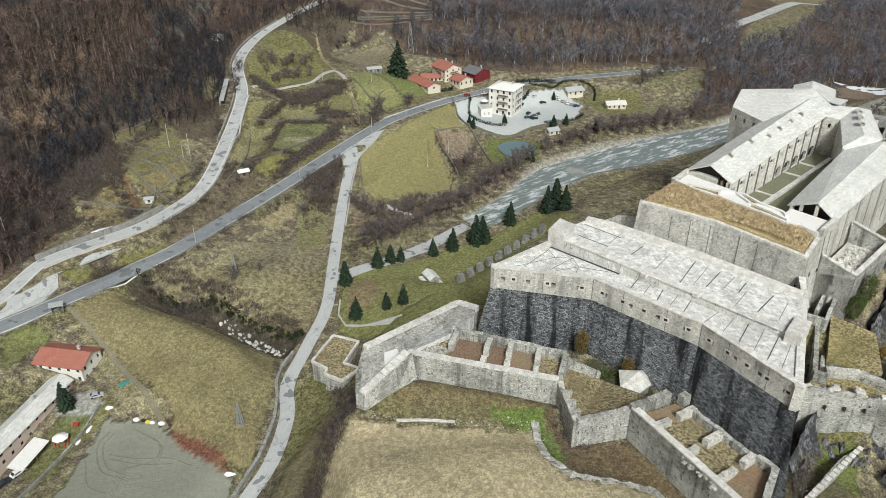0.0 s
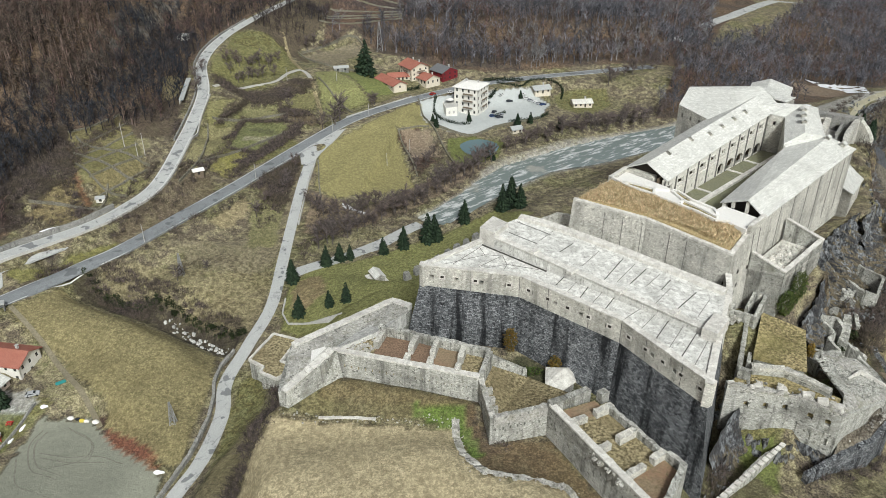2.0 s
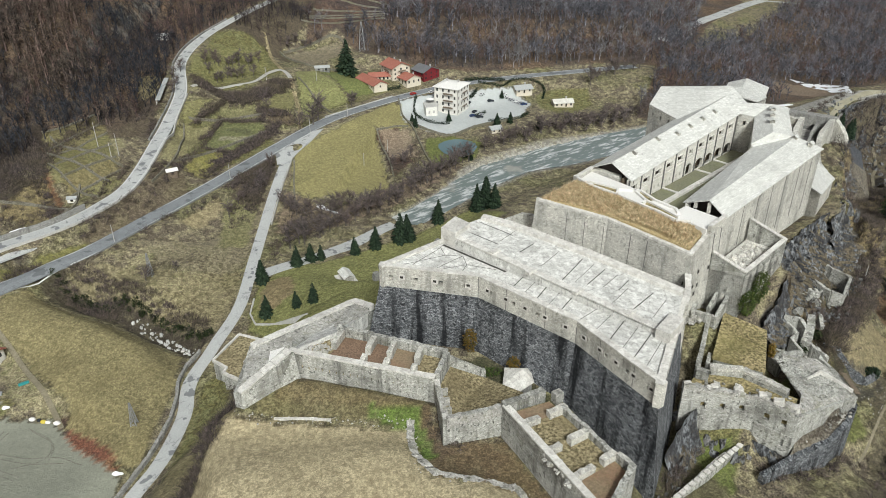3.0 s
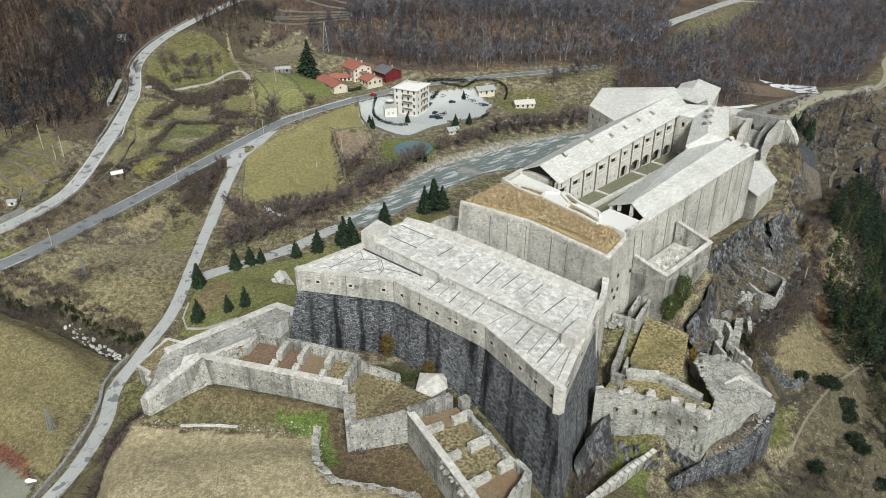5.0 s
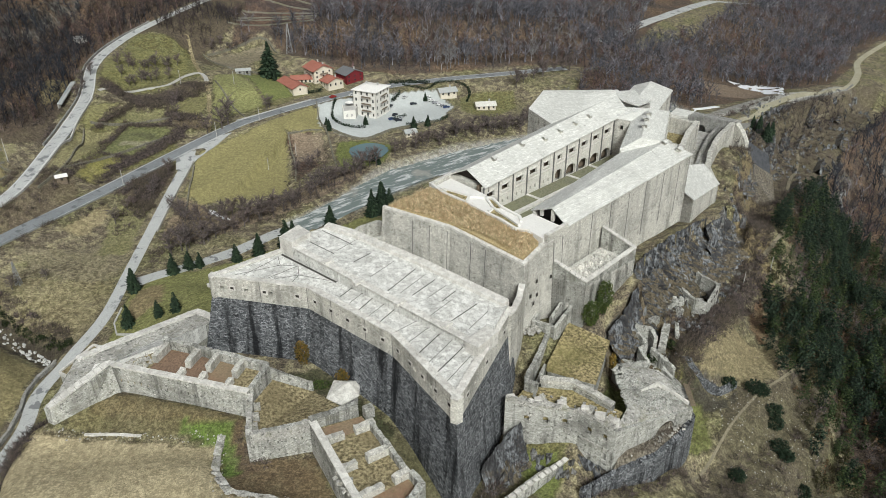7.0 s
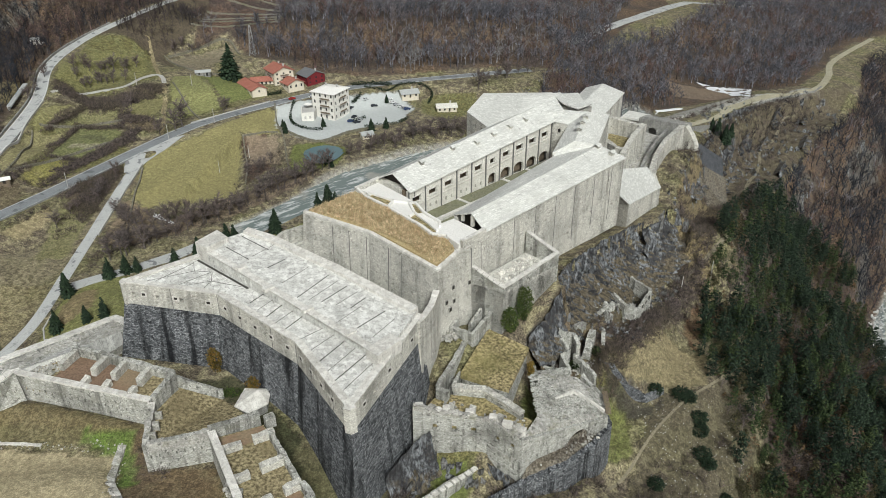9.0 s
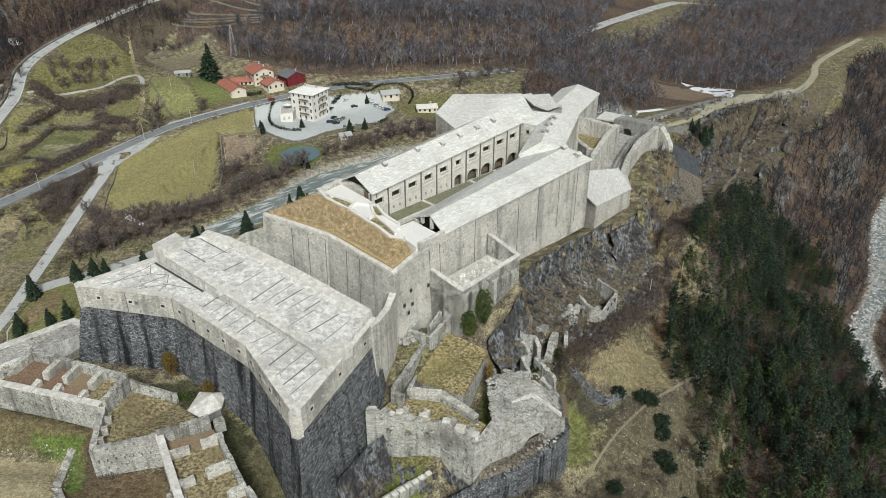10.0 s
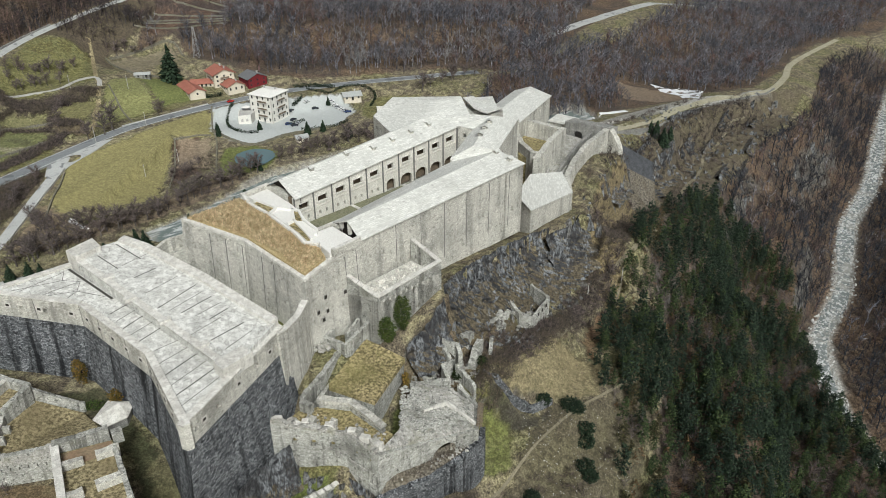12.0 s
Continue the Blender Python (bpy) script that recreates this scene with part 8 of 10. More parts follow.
cars = {p: car(p, f"{p} hatchback parked on the pale hotel car park" if p != "red" else "red hatchback standing on the valley road") for p in CAR_PAINT}
first = set()
for p, x, y, turn in (("white", 57.3, 452.5, 60), ("dark", 62.6, 449.6, 15), ("white", 73.7, 455.4, 20), ("silver", 76.1, 453.2, 22), ("white", 78.6, 450.6, 20), ("silver", 81.0, 447.8, 20), ("white", 71.4, 457.8, 20), ("dark", 54.5, 422.1, 20), ("silver", 55.8, 427.0, 70), ("dark", 51.9, 432.7, 60), ("blue", 50.6, 424.6, 15),
                      ("white", 25.8, 444.4, 20), ("dark", 48.9, 444.4, 70), ("blue", 83.0, 445.2, 22), ("red", 14.6, 439.6, 42), ("white", -121.4, 153.6, 60), ("dark", -123.6, 149.8, 60), ("silver", -109.0, 181.0, 20)):
    z = draped(x, y) + (0.26 if p == "red" else 0.06)
    m = pose(x, y, z, 0, 0, turn)
    if p not in first:
        first.add(p)
        cars[p].matrix_world = m
    else:
        copy_thing(cars[p], m)


# lattice pylons and wooden poles
def pylon(x, y, h, w):
    z = draped(x, y)
    ob = thing("lattice_pylon", (x, y, z), "grey steel lattice pylon standing in the grass", "pylon", "lattice pylons")
    legs = [((sx * w, sy * w), (sx * w * 0.18, sy * w * 0.18)) for sx, sy in ((-1, -1), (1, -1), (1, 1), (-1, 1))]
    at = lambda leg, s: Vector((x + leg[0][0] + (leg[1][0] - leg[0][0]) * s, y + leg[0][1] + (leg[1][1] - leg[0][1]) * s, z - 0.3 + h * s))
    for leg in legs:
        bm = bmesh.new()
        a, b = at(leg, 0), at(leg, 1)
        loft(bm, [a + Vector(o) for o in ((-.09, -.09, 0), (.09, -.09, 0), (.09, .09, 0), (-.09, .09, 0))], [b + Vector(o) for o in ((-.07, -.07, 0), (.07, -.07, 0), (.07, .07, 0), (-.07, .07, 0))])
        part("leg", bm, STEEL, ob)
    for i in range(4):
        bm = bmesh.new()
        for k in range(6):
            s0, s1 = k / 6, (k + 1) / 6
            for a, b in ((at(legs[i], s0), at(legs[(i + 1) % 4], s1)), (at(legs[(i + 1) % 4], s0), at(legs[i], s1))):
                loft(bm, [a + Vector(o) for o in ((-.05, 0, -.05), (.05, 0, -.05), (0, .07, .05))], [b + Vector(o) for o in ((-.05, 0, -.05), (.05, 0, -.05), (0, .07, .05))])
        part("bracing", bm, STEEL, ob)


pylon(-61.0, 169.0, 8.5, 0.9)
pylon(-79.0, 241.0, 10, 0.9)
pylon(-22.0, 506.0, 20, 2.0)


def pole_thing(x, y, h):
    z = draped(x, y)
    ob = thing("utility_pole", (x, y, z), "grey wooden utility pole with a short crossarm", "pole", "utility poles")
    bm = bmesh.new()
    bmesh.ops.create_cone(bm, segments=6, radius1=0.17, radius2=0.1, depth=h, cap_ends=True, matrix=Matrix.Translation((x, y, z + h / 2 - 0.2)))
    part("shaft", bm, CONCRETE, ob)
    bm = bmesh.new()
    box(bm, (x, y, z + h - 0.7), (1.5, 0.12, 0.14), 30)
    part("crossarm", bm, TIMBER, ob)


for x, y, h in ((-125.3, 318.6, 12), (-169, 252.5, 10), (-117.5, 312.6, 8), (-115.7, 316.4, 11), (-66.5, 316.5, 8), (-37.5, 371, 9), (-20.6, 396.6, 8), (-98.6, 259.0, 8), (-43, 437, 8), (-70, 424, 8), (3, 370, 7), (-8, 352, 7), (190, 236, 6), (205, 248, 6)):
    pole_thing(x, y, h)

# dry-stone walls and retaining walls over the valley
def dry_wall(line, h=1.1, w=0.7, mat=None, label="low dry-stone field wall", jag=0.2):
    ob = thing("field_wall", (*line[0], draped(*line[0])), label, "wall", "field walls")
    pts = [(p.x, p.y, draped(p.x, p.y) + h) for p in smooth_line([(x, y, 0) for x, y in line], 3.0)]
    wall_part("wall", ob, pts, w, None, mat or FIELD_STONE, jag)


off = lambda key, d_, a=0, b=None: [(p.x, p.y) for p in (lambda pts: [q + Vector((-(pts[min(i + 1, len(pts) - 1)] - pts[max(i - 1, 0)]).normalized().y, (pts[min(i + 1, len(pts) - 1)] - pts[max(i - 1, 0)]).normalized().x, 0)) * d_ for i, q in enumerate(pts)])([Vector((x, y, 0)) for x, y, z in LAY_ROADS[key]][a:b])]
dry_wall(off("upper_road", -3.9, 2, 9), 0.9, 0.6, CONCRETE, "pale parapet wall along the hillside road", 0.05)
dry_wall(off("upper_road", 4.2, 2, 6), 2.2, 0.9, STONE_GREY, "grey retaining wall above the hillside road", 0.1)
dry_wall(off("upper_road", 4.0, 7, 12), 1.2, 0.7, STONE_GREY, "grey retaining wall above the hillside road", 0.1)
dry_wall(off("lane", -3.0, 9, 12), 0.9, 0.5, CONCRETE, "pale low wall beside the lane", 0.05)
dry_wall(off("highway", -4.6, 5, 9), 0.7, 0.35, STEEL, "grey roadside barrier", 0.02)
dry_wall(off("highway", 4.6, 9, 11), 0.7, 0.35, CONCRETE, "pale roadside kerb wall", 0.02)
for line, h in (([(6, 430), (10, 412), (17, 393), (22, 372), (27, 352)], 1.0), ([(12, 404), (24, 396), (38, 394), (52, 407), (78, 421)], 1.3), ([(-4, 389), (0, 374), (4.5, 358), (8, 338)], 0.8), ([(-4, 389), (6, 396), (13, 398)], 0.8),
                ([(-96, 300), (-92, 325), (-98, 356)], 1.0), ([(-92, 318), (-76, 345), (-60, 368)], 1.0), ([(-97, 362), (-80, 378), (-64, 384)], 1.1), ([(-54, 437), (-42, 418), (-30, 402)], 0.9), ([(-74, 486), (-50, 466), (-28, 474)], 1.2), ([(-72, 487), (-42, 514), (-30, 504)], 1.4),
                ([(-140, 300), (-126, 290), (-114, 286)], 1.0), ([(-146, 312), (-130, 303), (-114, 298)], 1.0), ([(-150, 326), (-134, 316), (-112, 310)], 1.0), ([(-148, 272), (-134, 276), (-120, 276)], 1.1), ([(-128, 262), (-122, 278), (-124, 292)], 1.0), ([(-34, 300), (-38, 320), (-41, 340)], 0.9)):
    dry_wall(line, h)
for l_, r_ in zip(STEP_L, STEP_R):
    dry_wall([l_, mid(l_, r_, 0.5), r_], 0.7, 0.8, FIELD_STONE, "low terrace wall between garden strips", 0.25)
for k in range(7):
    dry_wall([(-64 + k * 1.5, 516 + k * 9), (-38 + k * 2, 524 + k * 9), (-8, 536 + k * 7)], 0.9, 0.9, FIELD_STONE, "old terrace wall on the slope", 0.2)
PATH_EARTH = mottled("trodden_earth", (0.26, 0.23, 0.16), (0.16, 0.14, 0.095), 0.6, 0.95, 0.4, 0.05)
tagged(ribbon("path_hillside", [(-104, 394), (-99, 400), (-89, 413), (-77, 421), (-72, 438), (-67, 449), (-62, 444), (-58, 434)], 2.6, GRAVEL, 0.15), "pale dirt path bending across the slope", "path", kind="structure")
tagged(ribbon("path_track", [(-84, 490), (-67, 452), (-58, 434), (-48, 398), (-44, 378)], 2.4, STRAW, 0.1), "brown farm track", "path", kind="structure")
tagged(ribbon("path_field", [(-131, 216), (-116, 204), (-102, 190), (-92, 180), (-84, 170)], 1.6, PATH_EARTH, 0.3), "worn path across the dry field", "path", kind="structure")
tagged(ribbon("path_crest", [(346, 492), (330, 476), (321, 459), (311, 444), (299, 430), (292, 413), (282, 394), (272, 379), (261, 357)], 1.7, PATH_EARTH, 0.35), "trodden path winding down the rocky slope", "path", kind="structure")
tagged(ribbon("path_slope", [(237, 300), (217, 268), (207, 256), (197, 248), (190, 233), (181, 216), (174, 206)], 1.5, PATH_EARTH, 0.25), "trodden grassy path along the slope", "path", kind="structure")
tagged(ribbon("path_gorge", [(140, 147), (152, 156), (164, 170), (176, 182), (188, 191), (200, 203), (203, 216), (200, 234), (206, 250)], 0.7, PATH_EARTH, 0.12), "trodden path over the dry shelf", "path", kind="structure")

# boulders and snow
def boulders(name, spots, size, material, label):
    bm = bmesh.new()
    for x, y, z in spots:
        m = Matrix.Translation((x, y, z)) @ Euler([chip.uniform(0, 6) for _ in range(3)]).to_matrix().to_4x4()
        s = size * chip.uniform(0.35, 1.3)
        bmesh.ops.create_icosphere(bm, subdivisions=1, radius=s, matrix=m @ Matrix.Diagonal((1, chip.uniform(0.6, 0.9), chip.uniform(0.45, 0.8), 1)))
    return tagged(part(name, bm, material), label, "boulders", kind="stuff")


PALE_ROCK = mottled("pale_boulder", (0.58, 0.575, 0.55), (0.30, 0.30, 0.285), 1.0, 0.9, 0.4, island=0.3)
spots = []
for p in smooth_line([(-80, 223, 0), (-70, 218, 0), (-57, 211.5, 0)], 0.4):
    q = (p.x + chip.uniform(-1.6, 1.6), p.y + chip.uniform(-1.6, 1.6))
    spots.append((*q, draped(*q) + 0.2))
boulders("stream_boulders", spots, 0.75, PALE_ROCK, "white boulders in the field stream")
spots = []
for p in bed[:]:
    for _ in range(26):
        side_ = chip.choice((-1, 1)) * (chip.uniform(3.2, 5.8) if chip.random() < 0.75 else chip.uniform(0, 4))
        q = (p.x + side_ + chip.uniform(-1, 1), p.y + chip.uniform(-4, 4))
        spots.append((*q, draped(*q) + 0.25))
boulders("gorge_boulders", spots, 0.85, PALE_ROCK, "pale boulders filling the gorge stream bed")
def crag_rock(bm, x, y, z, w, h, turn):
    """A split rock pillar: an uneven prism with a slanting broken top."""
    ring = [(w * chip.uniform(0.55, 1.0) * math.cos(a), w * chip.uniform(0.4, 0.8) * math.sin(a)) for a in (0.2, 1.2, 2.4, 3.4, 4.5, 5.5)]
    m = Matrix.Translation((x, y, z)) @ Matrix.Rotation(turn, 4, "Z") @ Matrix.Rotation(chip.uniform(-0.16, 0.16), 4, "X")
    tilt_x, tilt_y, k = chip.uniform(-0.9, 0.9), chip.uniform(-0.9, 0.9), chip.uniform(0.35, 0.75)
    loft(bm, [m @ Vector((px, py, -h)) for px, py in ring], [m @ Vector((px * k, py * k, chip.uniform(-0.12, 0.12) * w + px * tilt_x + py * tilt_y)) for px, py in ring])


bm = bmesh.new()
for line, wide_, n_, lo_, hi_ in (([(134, 182), (144, 192), (156, 205)], 8, 30, 0.8, 1.8), ([(160, 206), (174, 222), (186, 238)], 9, 40, 0.9, 2.4), ([(182, 240), (192, 258), (200, 276)], 10, 60, 1.0, 2.4),
                                  ([(205, 292), (216, 312), (228, 334)], 8, 30, 0.8, 1.8), ([(83, 122), (92, 138), (98, 156)], 5, 40, 0.9, 2.2), ([(96, 150), (110, 144), (118, 138)], 4, 24, 0.8, 1.8), ([(240, 372), (262, 415), (300, 466)], 18, 90, 1.0, 2.4), ([(262, 380), (300, 425), (340, 470)], 20, 60, 1.0, 2.6), ([(300, 390), (340, 445), (400, 525)], 44, 80, 1.2, 3.2)):
    pts = smooth_line([(x, y, 0) for x, y in line], 1.0)
    for _ in range(n_):
        p = chip.choice(pts)
        x, y = p.x + chip.uniform(-0.5, 0.5) * wide_, p.y + chip.uniform(-0.5, 0.5) * wide_
        w = chip.uniform(lo_, hi_)
        crag_rock(bm, x, y, draped(x, y) + chip.uniform(-0.1, 0.35) * w, w * 1.3, w * 2.5, chip.uniform(0, 6.3))
tagged(part("crags", bm, ROCK), "split dark grey crags on the cliff", "rocks", kind="stuff")


def cliff_face(top, foot, rows=26, step=0.8, lean=0.42, rugged=1.0, seed=0.0):
    """A broken rock face between two lines (x, y, z): split slabs, ledges and clefts."""
    def along(line, s):
        s = min(max(s, 0.0), 0.9999) * (len(line) - 1)
        k = int(s)
        return Vector(mid(line[k], line[k + 1], s - k))
    length = sum(math.dist(a, b) for a, b in zip(top, top[1:]))
    n = int(length / step)
    bm = bmesh.new()
    grid = []
    for i in range(n + 1):
        a, b = along(top, i / n), along(foot, i / n)
        out = Vector((b.x - a.x, b.y - a.y, 0)).normalized()
        drop, reach = a.z - b.z, math.hypot(b.x - a.x, b.y - a.y)
        column = [bm.verts.new(a - out * 5 - Vector((0, 0, 5)))] if seed >= 50 else []
        for k in range(rows + 1):
            v = k / rows
            p = a + out * reach * (v ** 1.6 * lean + v ** 4 * (1 - lean)) - Vector((0, 0, drop * v))
            q = Vector((p.x * 0.26 + seed, p.y * 0.26, p.z * 0.06))
            near = noise.voronoi(q)[0]
            slab = noise.voronoi(Vector((p.x * 0.75, p.y * 0.75 + seed, p.z * 0.22)))[0]
            push = 5.0 * (0.5 - near[0]) + 2.6 * (0.4 - slab[0]) + 1.6 * noise.fractal(Vector((p.x, p.y, p.z)) * 0.33, 1.0, 2.0, 4)
            fade = min(1.0, 4 * v + 0.25) * rugged
            column.append(bm.verts.new(p + out * (push * fade + 0.4) + Vector((0, 0, 0.5 * noise.noise(q * 5)))))
        grid.append(column)
    for c, e in zip(grid, grid[1:]):
        for k in range(len(c) - 1):
            bm.faces.new((c[k], e[k], e[k + 1], c[k + 1]))
    return tagged(part("cliff", bm, CLIFF, None), "steep split grey rock face stained with rust and lichen", "cliff", kind="structure")


def cliff_rock():
    m, nodes, links, bsdf = shader("cliff_rock", 0.95)
    vec = place(nodes, links, (1, 1, 0.45))
    grain, broad, rust = noise_node(nodes, links, 1.1, 8, vec, 0.7), noise_node(nodes, links, 0.16, 6, vec, 0.7), noise_node(nodes, links, 0.11, 5, rough=0.7)
    col = blend(nodes, links, span(nodes, links, grain, 0.40, 0.58), (0.25, 0.262, 0.272), (0.03, 0.031, 0.034))
    col = blend(nodes, links, span(nodes, links, broad, 0.44, 0.56, 0, 0.85), col, (0.032, 0.031, 0.032))
    col = blend(nodes, links, span(nodes, links, rust, 0.55, 0.66, 0, 0.6), col, (0.115, 0.092, 0.066))
    normal = nodes.new("ShaderNodeNewGeometry")
    up = nodes.new("ShaderNodeSeparateXYZ")
    links.new(normal.outputs["Normal"], up.inputs[0])
    earth = blend(nodes, links, span(nodes, links, grain, 0.42, 0.58), (0.155, 0.128, 0.085), (0.05, 0.042, 0.03))
    col = blend(nodes, links, span(nodes, links, times(nodes, links, up.outputs[2], times(nodes, links, grain, 0.4), "ADD"), 0.80, 1.0), col, earth)
    links.new(col, bsdf.inputs["Base Color"])
    relief(nodes, links, bsdf, grain, 1.0, 0.5)
    return m


CLIFF = cliff_rock()
for top, foot, rows_, step_, lean_, rugged_, seed_ in CLIFFS:
    if seed_ >= 50:
        top, foot = [(x, y, draped(x, y) + 3.5) for x, y, z in top], [(x, y, draped(x, y) - 1.0) for x, y, z in foot]
    cliff_face(top, foot, rows_, step_, lean_, rugged_, seed_)

# debris below the annex, great slabs beside the ruined house, loose stones on the shelf
scree_spots = []
for _ in range(420):
    a_, b_ = chip.random(), chip.random()
    x, y = mid(mid((128, 180), (140, 193), a_), mid((133, 172), (150, 186), a_), b_)
    scree_spots.append((x, y, draped(x, y) + 0.15))
boulders("scree", scree_spots, 0.55, RUBBLE, "pale fallen stones on the slope under the annex")
boulders("fallen_blocks", [(x, y, draped(x, y) + 0.6) for x, y in ((157 + chip.uniform(-5, 5), 211 + chip.uniform(-5, 5)) for _ in range(46))], 1.5, STONE_OLD, "great split slabs fallen beside the ruined house")
boulders("fallen_blocks", [(x, y, draped(x, y) + 0.4) for x, y in ((158 + chip.uniform(-9, 9), 202 + chip.uniform(-6, 6)) for _ in range(60))], 1.0, ROCK, "dark boulders above the grassy shelf")
boulders("shelf_stones", [(x, y, draped(x, y) + 0.05) for x, y in ((chip.uniform(160, 192), chip.uniform(150, 184)) for _ in range(300))], 0.2, GRAVEL, "small pale stones strewn over the stony slope")
for x0, y0, w_, l_, turn in ((-22, 302, 2.6, 9, -40), (-16, 297.5, 2, 5, -30), (-136, 262, 2, 8, 30)):
    bm = bmesh.new()
    m_ = Matrix.Translation((x0, y0, 0)) @ Matrix.Rotation(radians(turn), 4, "Z")
    ring_ = [m_ @ Vector((l_ / 2 * math.cos(a) * (1 + 0.25 * math.sin(5 * a)), w_ / 2 * math.sin(a) * (1 + 0.3 * math.cos(3 * a)), 0)) for a in np.linspace(0, 2 * math.pi, 28, False)]
    loft(bm, [(p.x, p.y, draped(p.x, p.y) - 0.2) for p in ring_], [(x0 + (p.x - x0) * 0.9, y0 + (p.y - y0) * 0.9, draped(p.x, p.y) + 0.3) for p in ring_])
    tagged(part("snow_patch", bm, SNOW), "patch of old snow on brown ground", "snow", "snow patches", kind="stuff")

tagged(ribbon("snow_strip", [(226, 452), (237, 447), (256, 459)], 3.4, SNOW, 0.35, 0.4), "strip of old snow beside the crest road", "snow", "snow patches", kind="stuff")
# ragged snow lying on the far field
snow_x, snow_y = np.arange(292, 334, 0.7), np.arange(484, 560, 0.7)
SX, SY = np.meshgrid(snow_x, snow_y)
lies = inside([(297, 556), (310, 540), (317, 546), (330, 532), (312, 490), (306, 500), (309, 520), (299, 532)], SX, SY) & (rough_field(SX, SY, 0.35, 44) > -0.35)
bm = bmesh.new()
corner_of = {}
for r, c in zip(*np.nonzero(lies)):
    quad = []
    for dr, dc in ((0, 0), (0, 1), (1, 1), (1, 0)):
        key = (r + dr, c + dc)
        if key not in corner_of:
            x, y = 292 + 0.7 * key[1], 484 + 0.7 * key[0]
            corner_of[key] = bm.verts.new((x, y, draped(x, y) + 0.3))
        quad.append(corner_of[key])
    bm.faces.new(quad)
tagged(part("snow_patch", bm, SNOW), "ragged patch of old snow on a brown field", "snow", "snow patches", kind="stuff")
# wheel marks over the yard, stone edge of the glacis ditch, roadside shelter
TRACK_EARTH = mottled("churned_earth", (0.26, 0.255, 0.21), (0.15, 0.147, 0.115), 0.8, 0.95, 0.4)
for k, line in enumerate(([(-101, 169), (-102.5, 163), (-97, 153), (-88, 149)], [(-99.5, 168.5), (-100.8, 163), (-95.5, 154), (-87, 150.5)], [(-94, 170), (-85, 165), (-84, 158), (-92, 153)], [(-92.5, 169), (-84, 164), (-82.5, 157.5)], [(-98, 160), (-90, 158), (-80, 159), (-72, 156)], [(-97, 158), (-89, 156), (-78, 157)], [(-104, 158), (-98, 147), (-86, 142)])):
    tagged(ribbon("path_wheel_mark", line, 0.45, TRACK_EARTH, 0.05, 0.1, step=1.5), "curved wheel mark on the gravel yard", "track", kind="structure")
ruined_edge = thing("ruined_edge", (24, 136, draped(24, 136)), "ruined low stone edge along the ditch", "wall")
wall_part("wall", ruined_edge, [(x, y, draped(x, y) + 0.45) for x, y in ((23.5, 143.5), (23.6, 138), (25.0, 131.5), (30, 124.6), (38, 123.4), (49, 122.8), (53, 114))], 1.9, None, RUBBLE, 0.5)
wall_part("wall", ruined_edge, [(x, y, draped(x, y) + 0.35) for x, y in ((-12, 146.2), (-4, 145.4), (3, 144.6))], 0.8, None, COPING, 0.15)
edge_spots = [(p.x + chip.uniform(-1.7, 1.7), p.y + chip.uniform(-1.7, 1.7)) for p in smooth_line([(-22, 147.5, 0), (-1, 144, 0), (22, 142.6, 0), (24.6, 133, 0), (30, 124, 0), (49, 122.6, 0), (54, 112, 0)], 0.55)]
boulders("ditch_edge_stones", [(x, y, draped(x, y) + 0.02) for x, y in edge_spots], 0.3, RUBBLE, "loose pale stones along the ditch edge")
shelter = thing("roadside_shelter", (-133.7, 213.7, draped(-133.7, 213.7)), "small grey shelter with a flat slab roof below the road", "hut")
for dx in (-1.6, 1.6):
    bm = bmesh.new()
    box(bm, (-133.7 + dx, 213.7 + dx * 0.5, draped(-133.7, 213.7) + 1.2), (0.4, 2.4, 2.8), 27)
    part("wall", bm, STONE_GREY, shelter)
bm = bmesh.new()
box(bm, (-133.7, 213.7, draped(-133.7, 213.7) + 2.75), (4.6, 3.2, 0.3), 27, 3)
part("roof", bm, GREY_ROOF, shelter)

# garden wall of the farm, tarpaulin and firewood beside the yard
dry_wall([(-106.5, 177.5), (-109, 168), (-112, 158), (-116, 146), (-119, 138)], 0.9, 0.5, STONE_GREY, "low stone wall between farm garden and yard", 0.15)
for x0, y0, w_, l_, turn in ((-103.5, 176.5, 1.2, 2.6, 10), (-107.4, 169.5, 0.9, 2.8, 70), (-109.0, 165.0, 0.9, 2.4, 70), (-60.5, 152.5, 1.2, 3.4, 10)):
    bm = bmesh.new()
    m_ = Matrix.Translation((x0, y0, 0)) @ Matrix.Rotation(radians(turn), 4, "Z")
    ring_ = [m_ @ Vector((l_ / 2 * math.cos(a), w_ / 2 * math.sin(a) * (1 + 0.3 * math.cos(3 * a)), 0)) for a in np.linspace(0, 2 * math.pi, 16, False)]
    loft(bm, [(p.x, p.y, draped(p.x, p.y) - 0.2) for p in ring_], [(x0 + (p.x - x0) * 0.85, y0 + (p.y - y0) * 0.85, draped(p.x, p.y) + 0.22) for p in ring_])
    tagged(part("snow_patch", bm, SNOW), "patch of old snow beside the garden wall", "snow", "snow patches", kind="stuff")
bench = thing("picnic_table", (-111.5, 170.5, draped(-111.5, 170.5)), "small red garden table with two benches on the lawn", "table")
for name_, dy, hz, sy in (("tabletop", 0, 0.74, 0.8), ("bench", -0.75, 0.45, 0.3), ("bench", 0.75, 0.45, 0.3)):
    bm = bmesh.new()
    box(bm, (-111.5, 170.5 + dy, draped(-111.5, 170.5) + hz), (1.8, sy, 0.06), 0)
    for sx_ in (-0.7, 0.7):
        box(bm, (-111.5 + sx_, 170.5 + dy, draped(-111.5, 170.5) + hz / 2 - 0.05), (0.08, sy * 0.8, hz), 0)
    part(name_, bm, RED_CANVAS, bench)
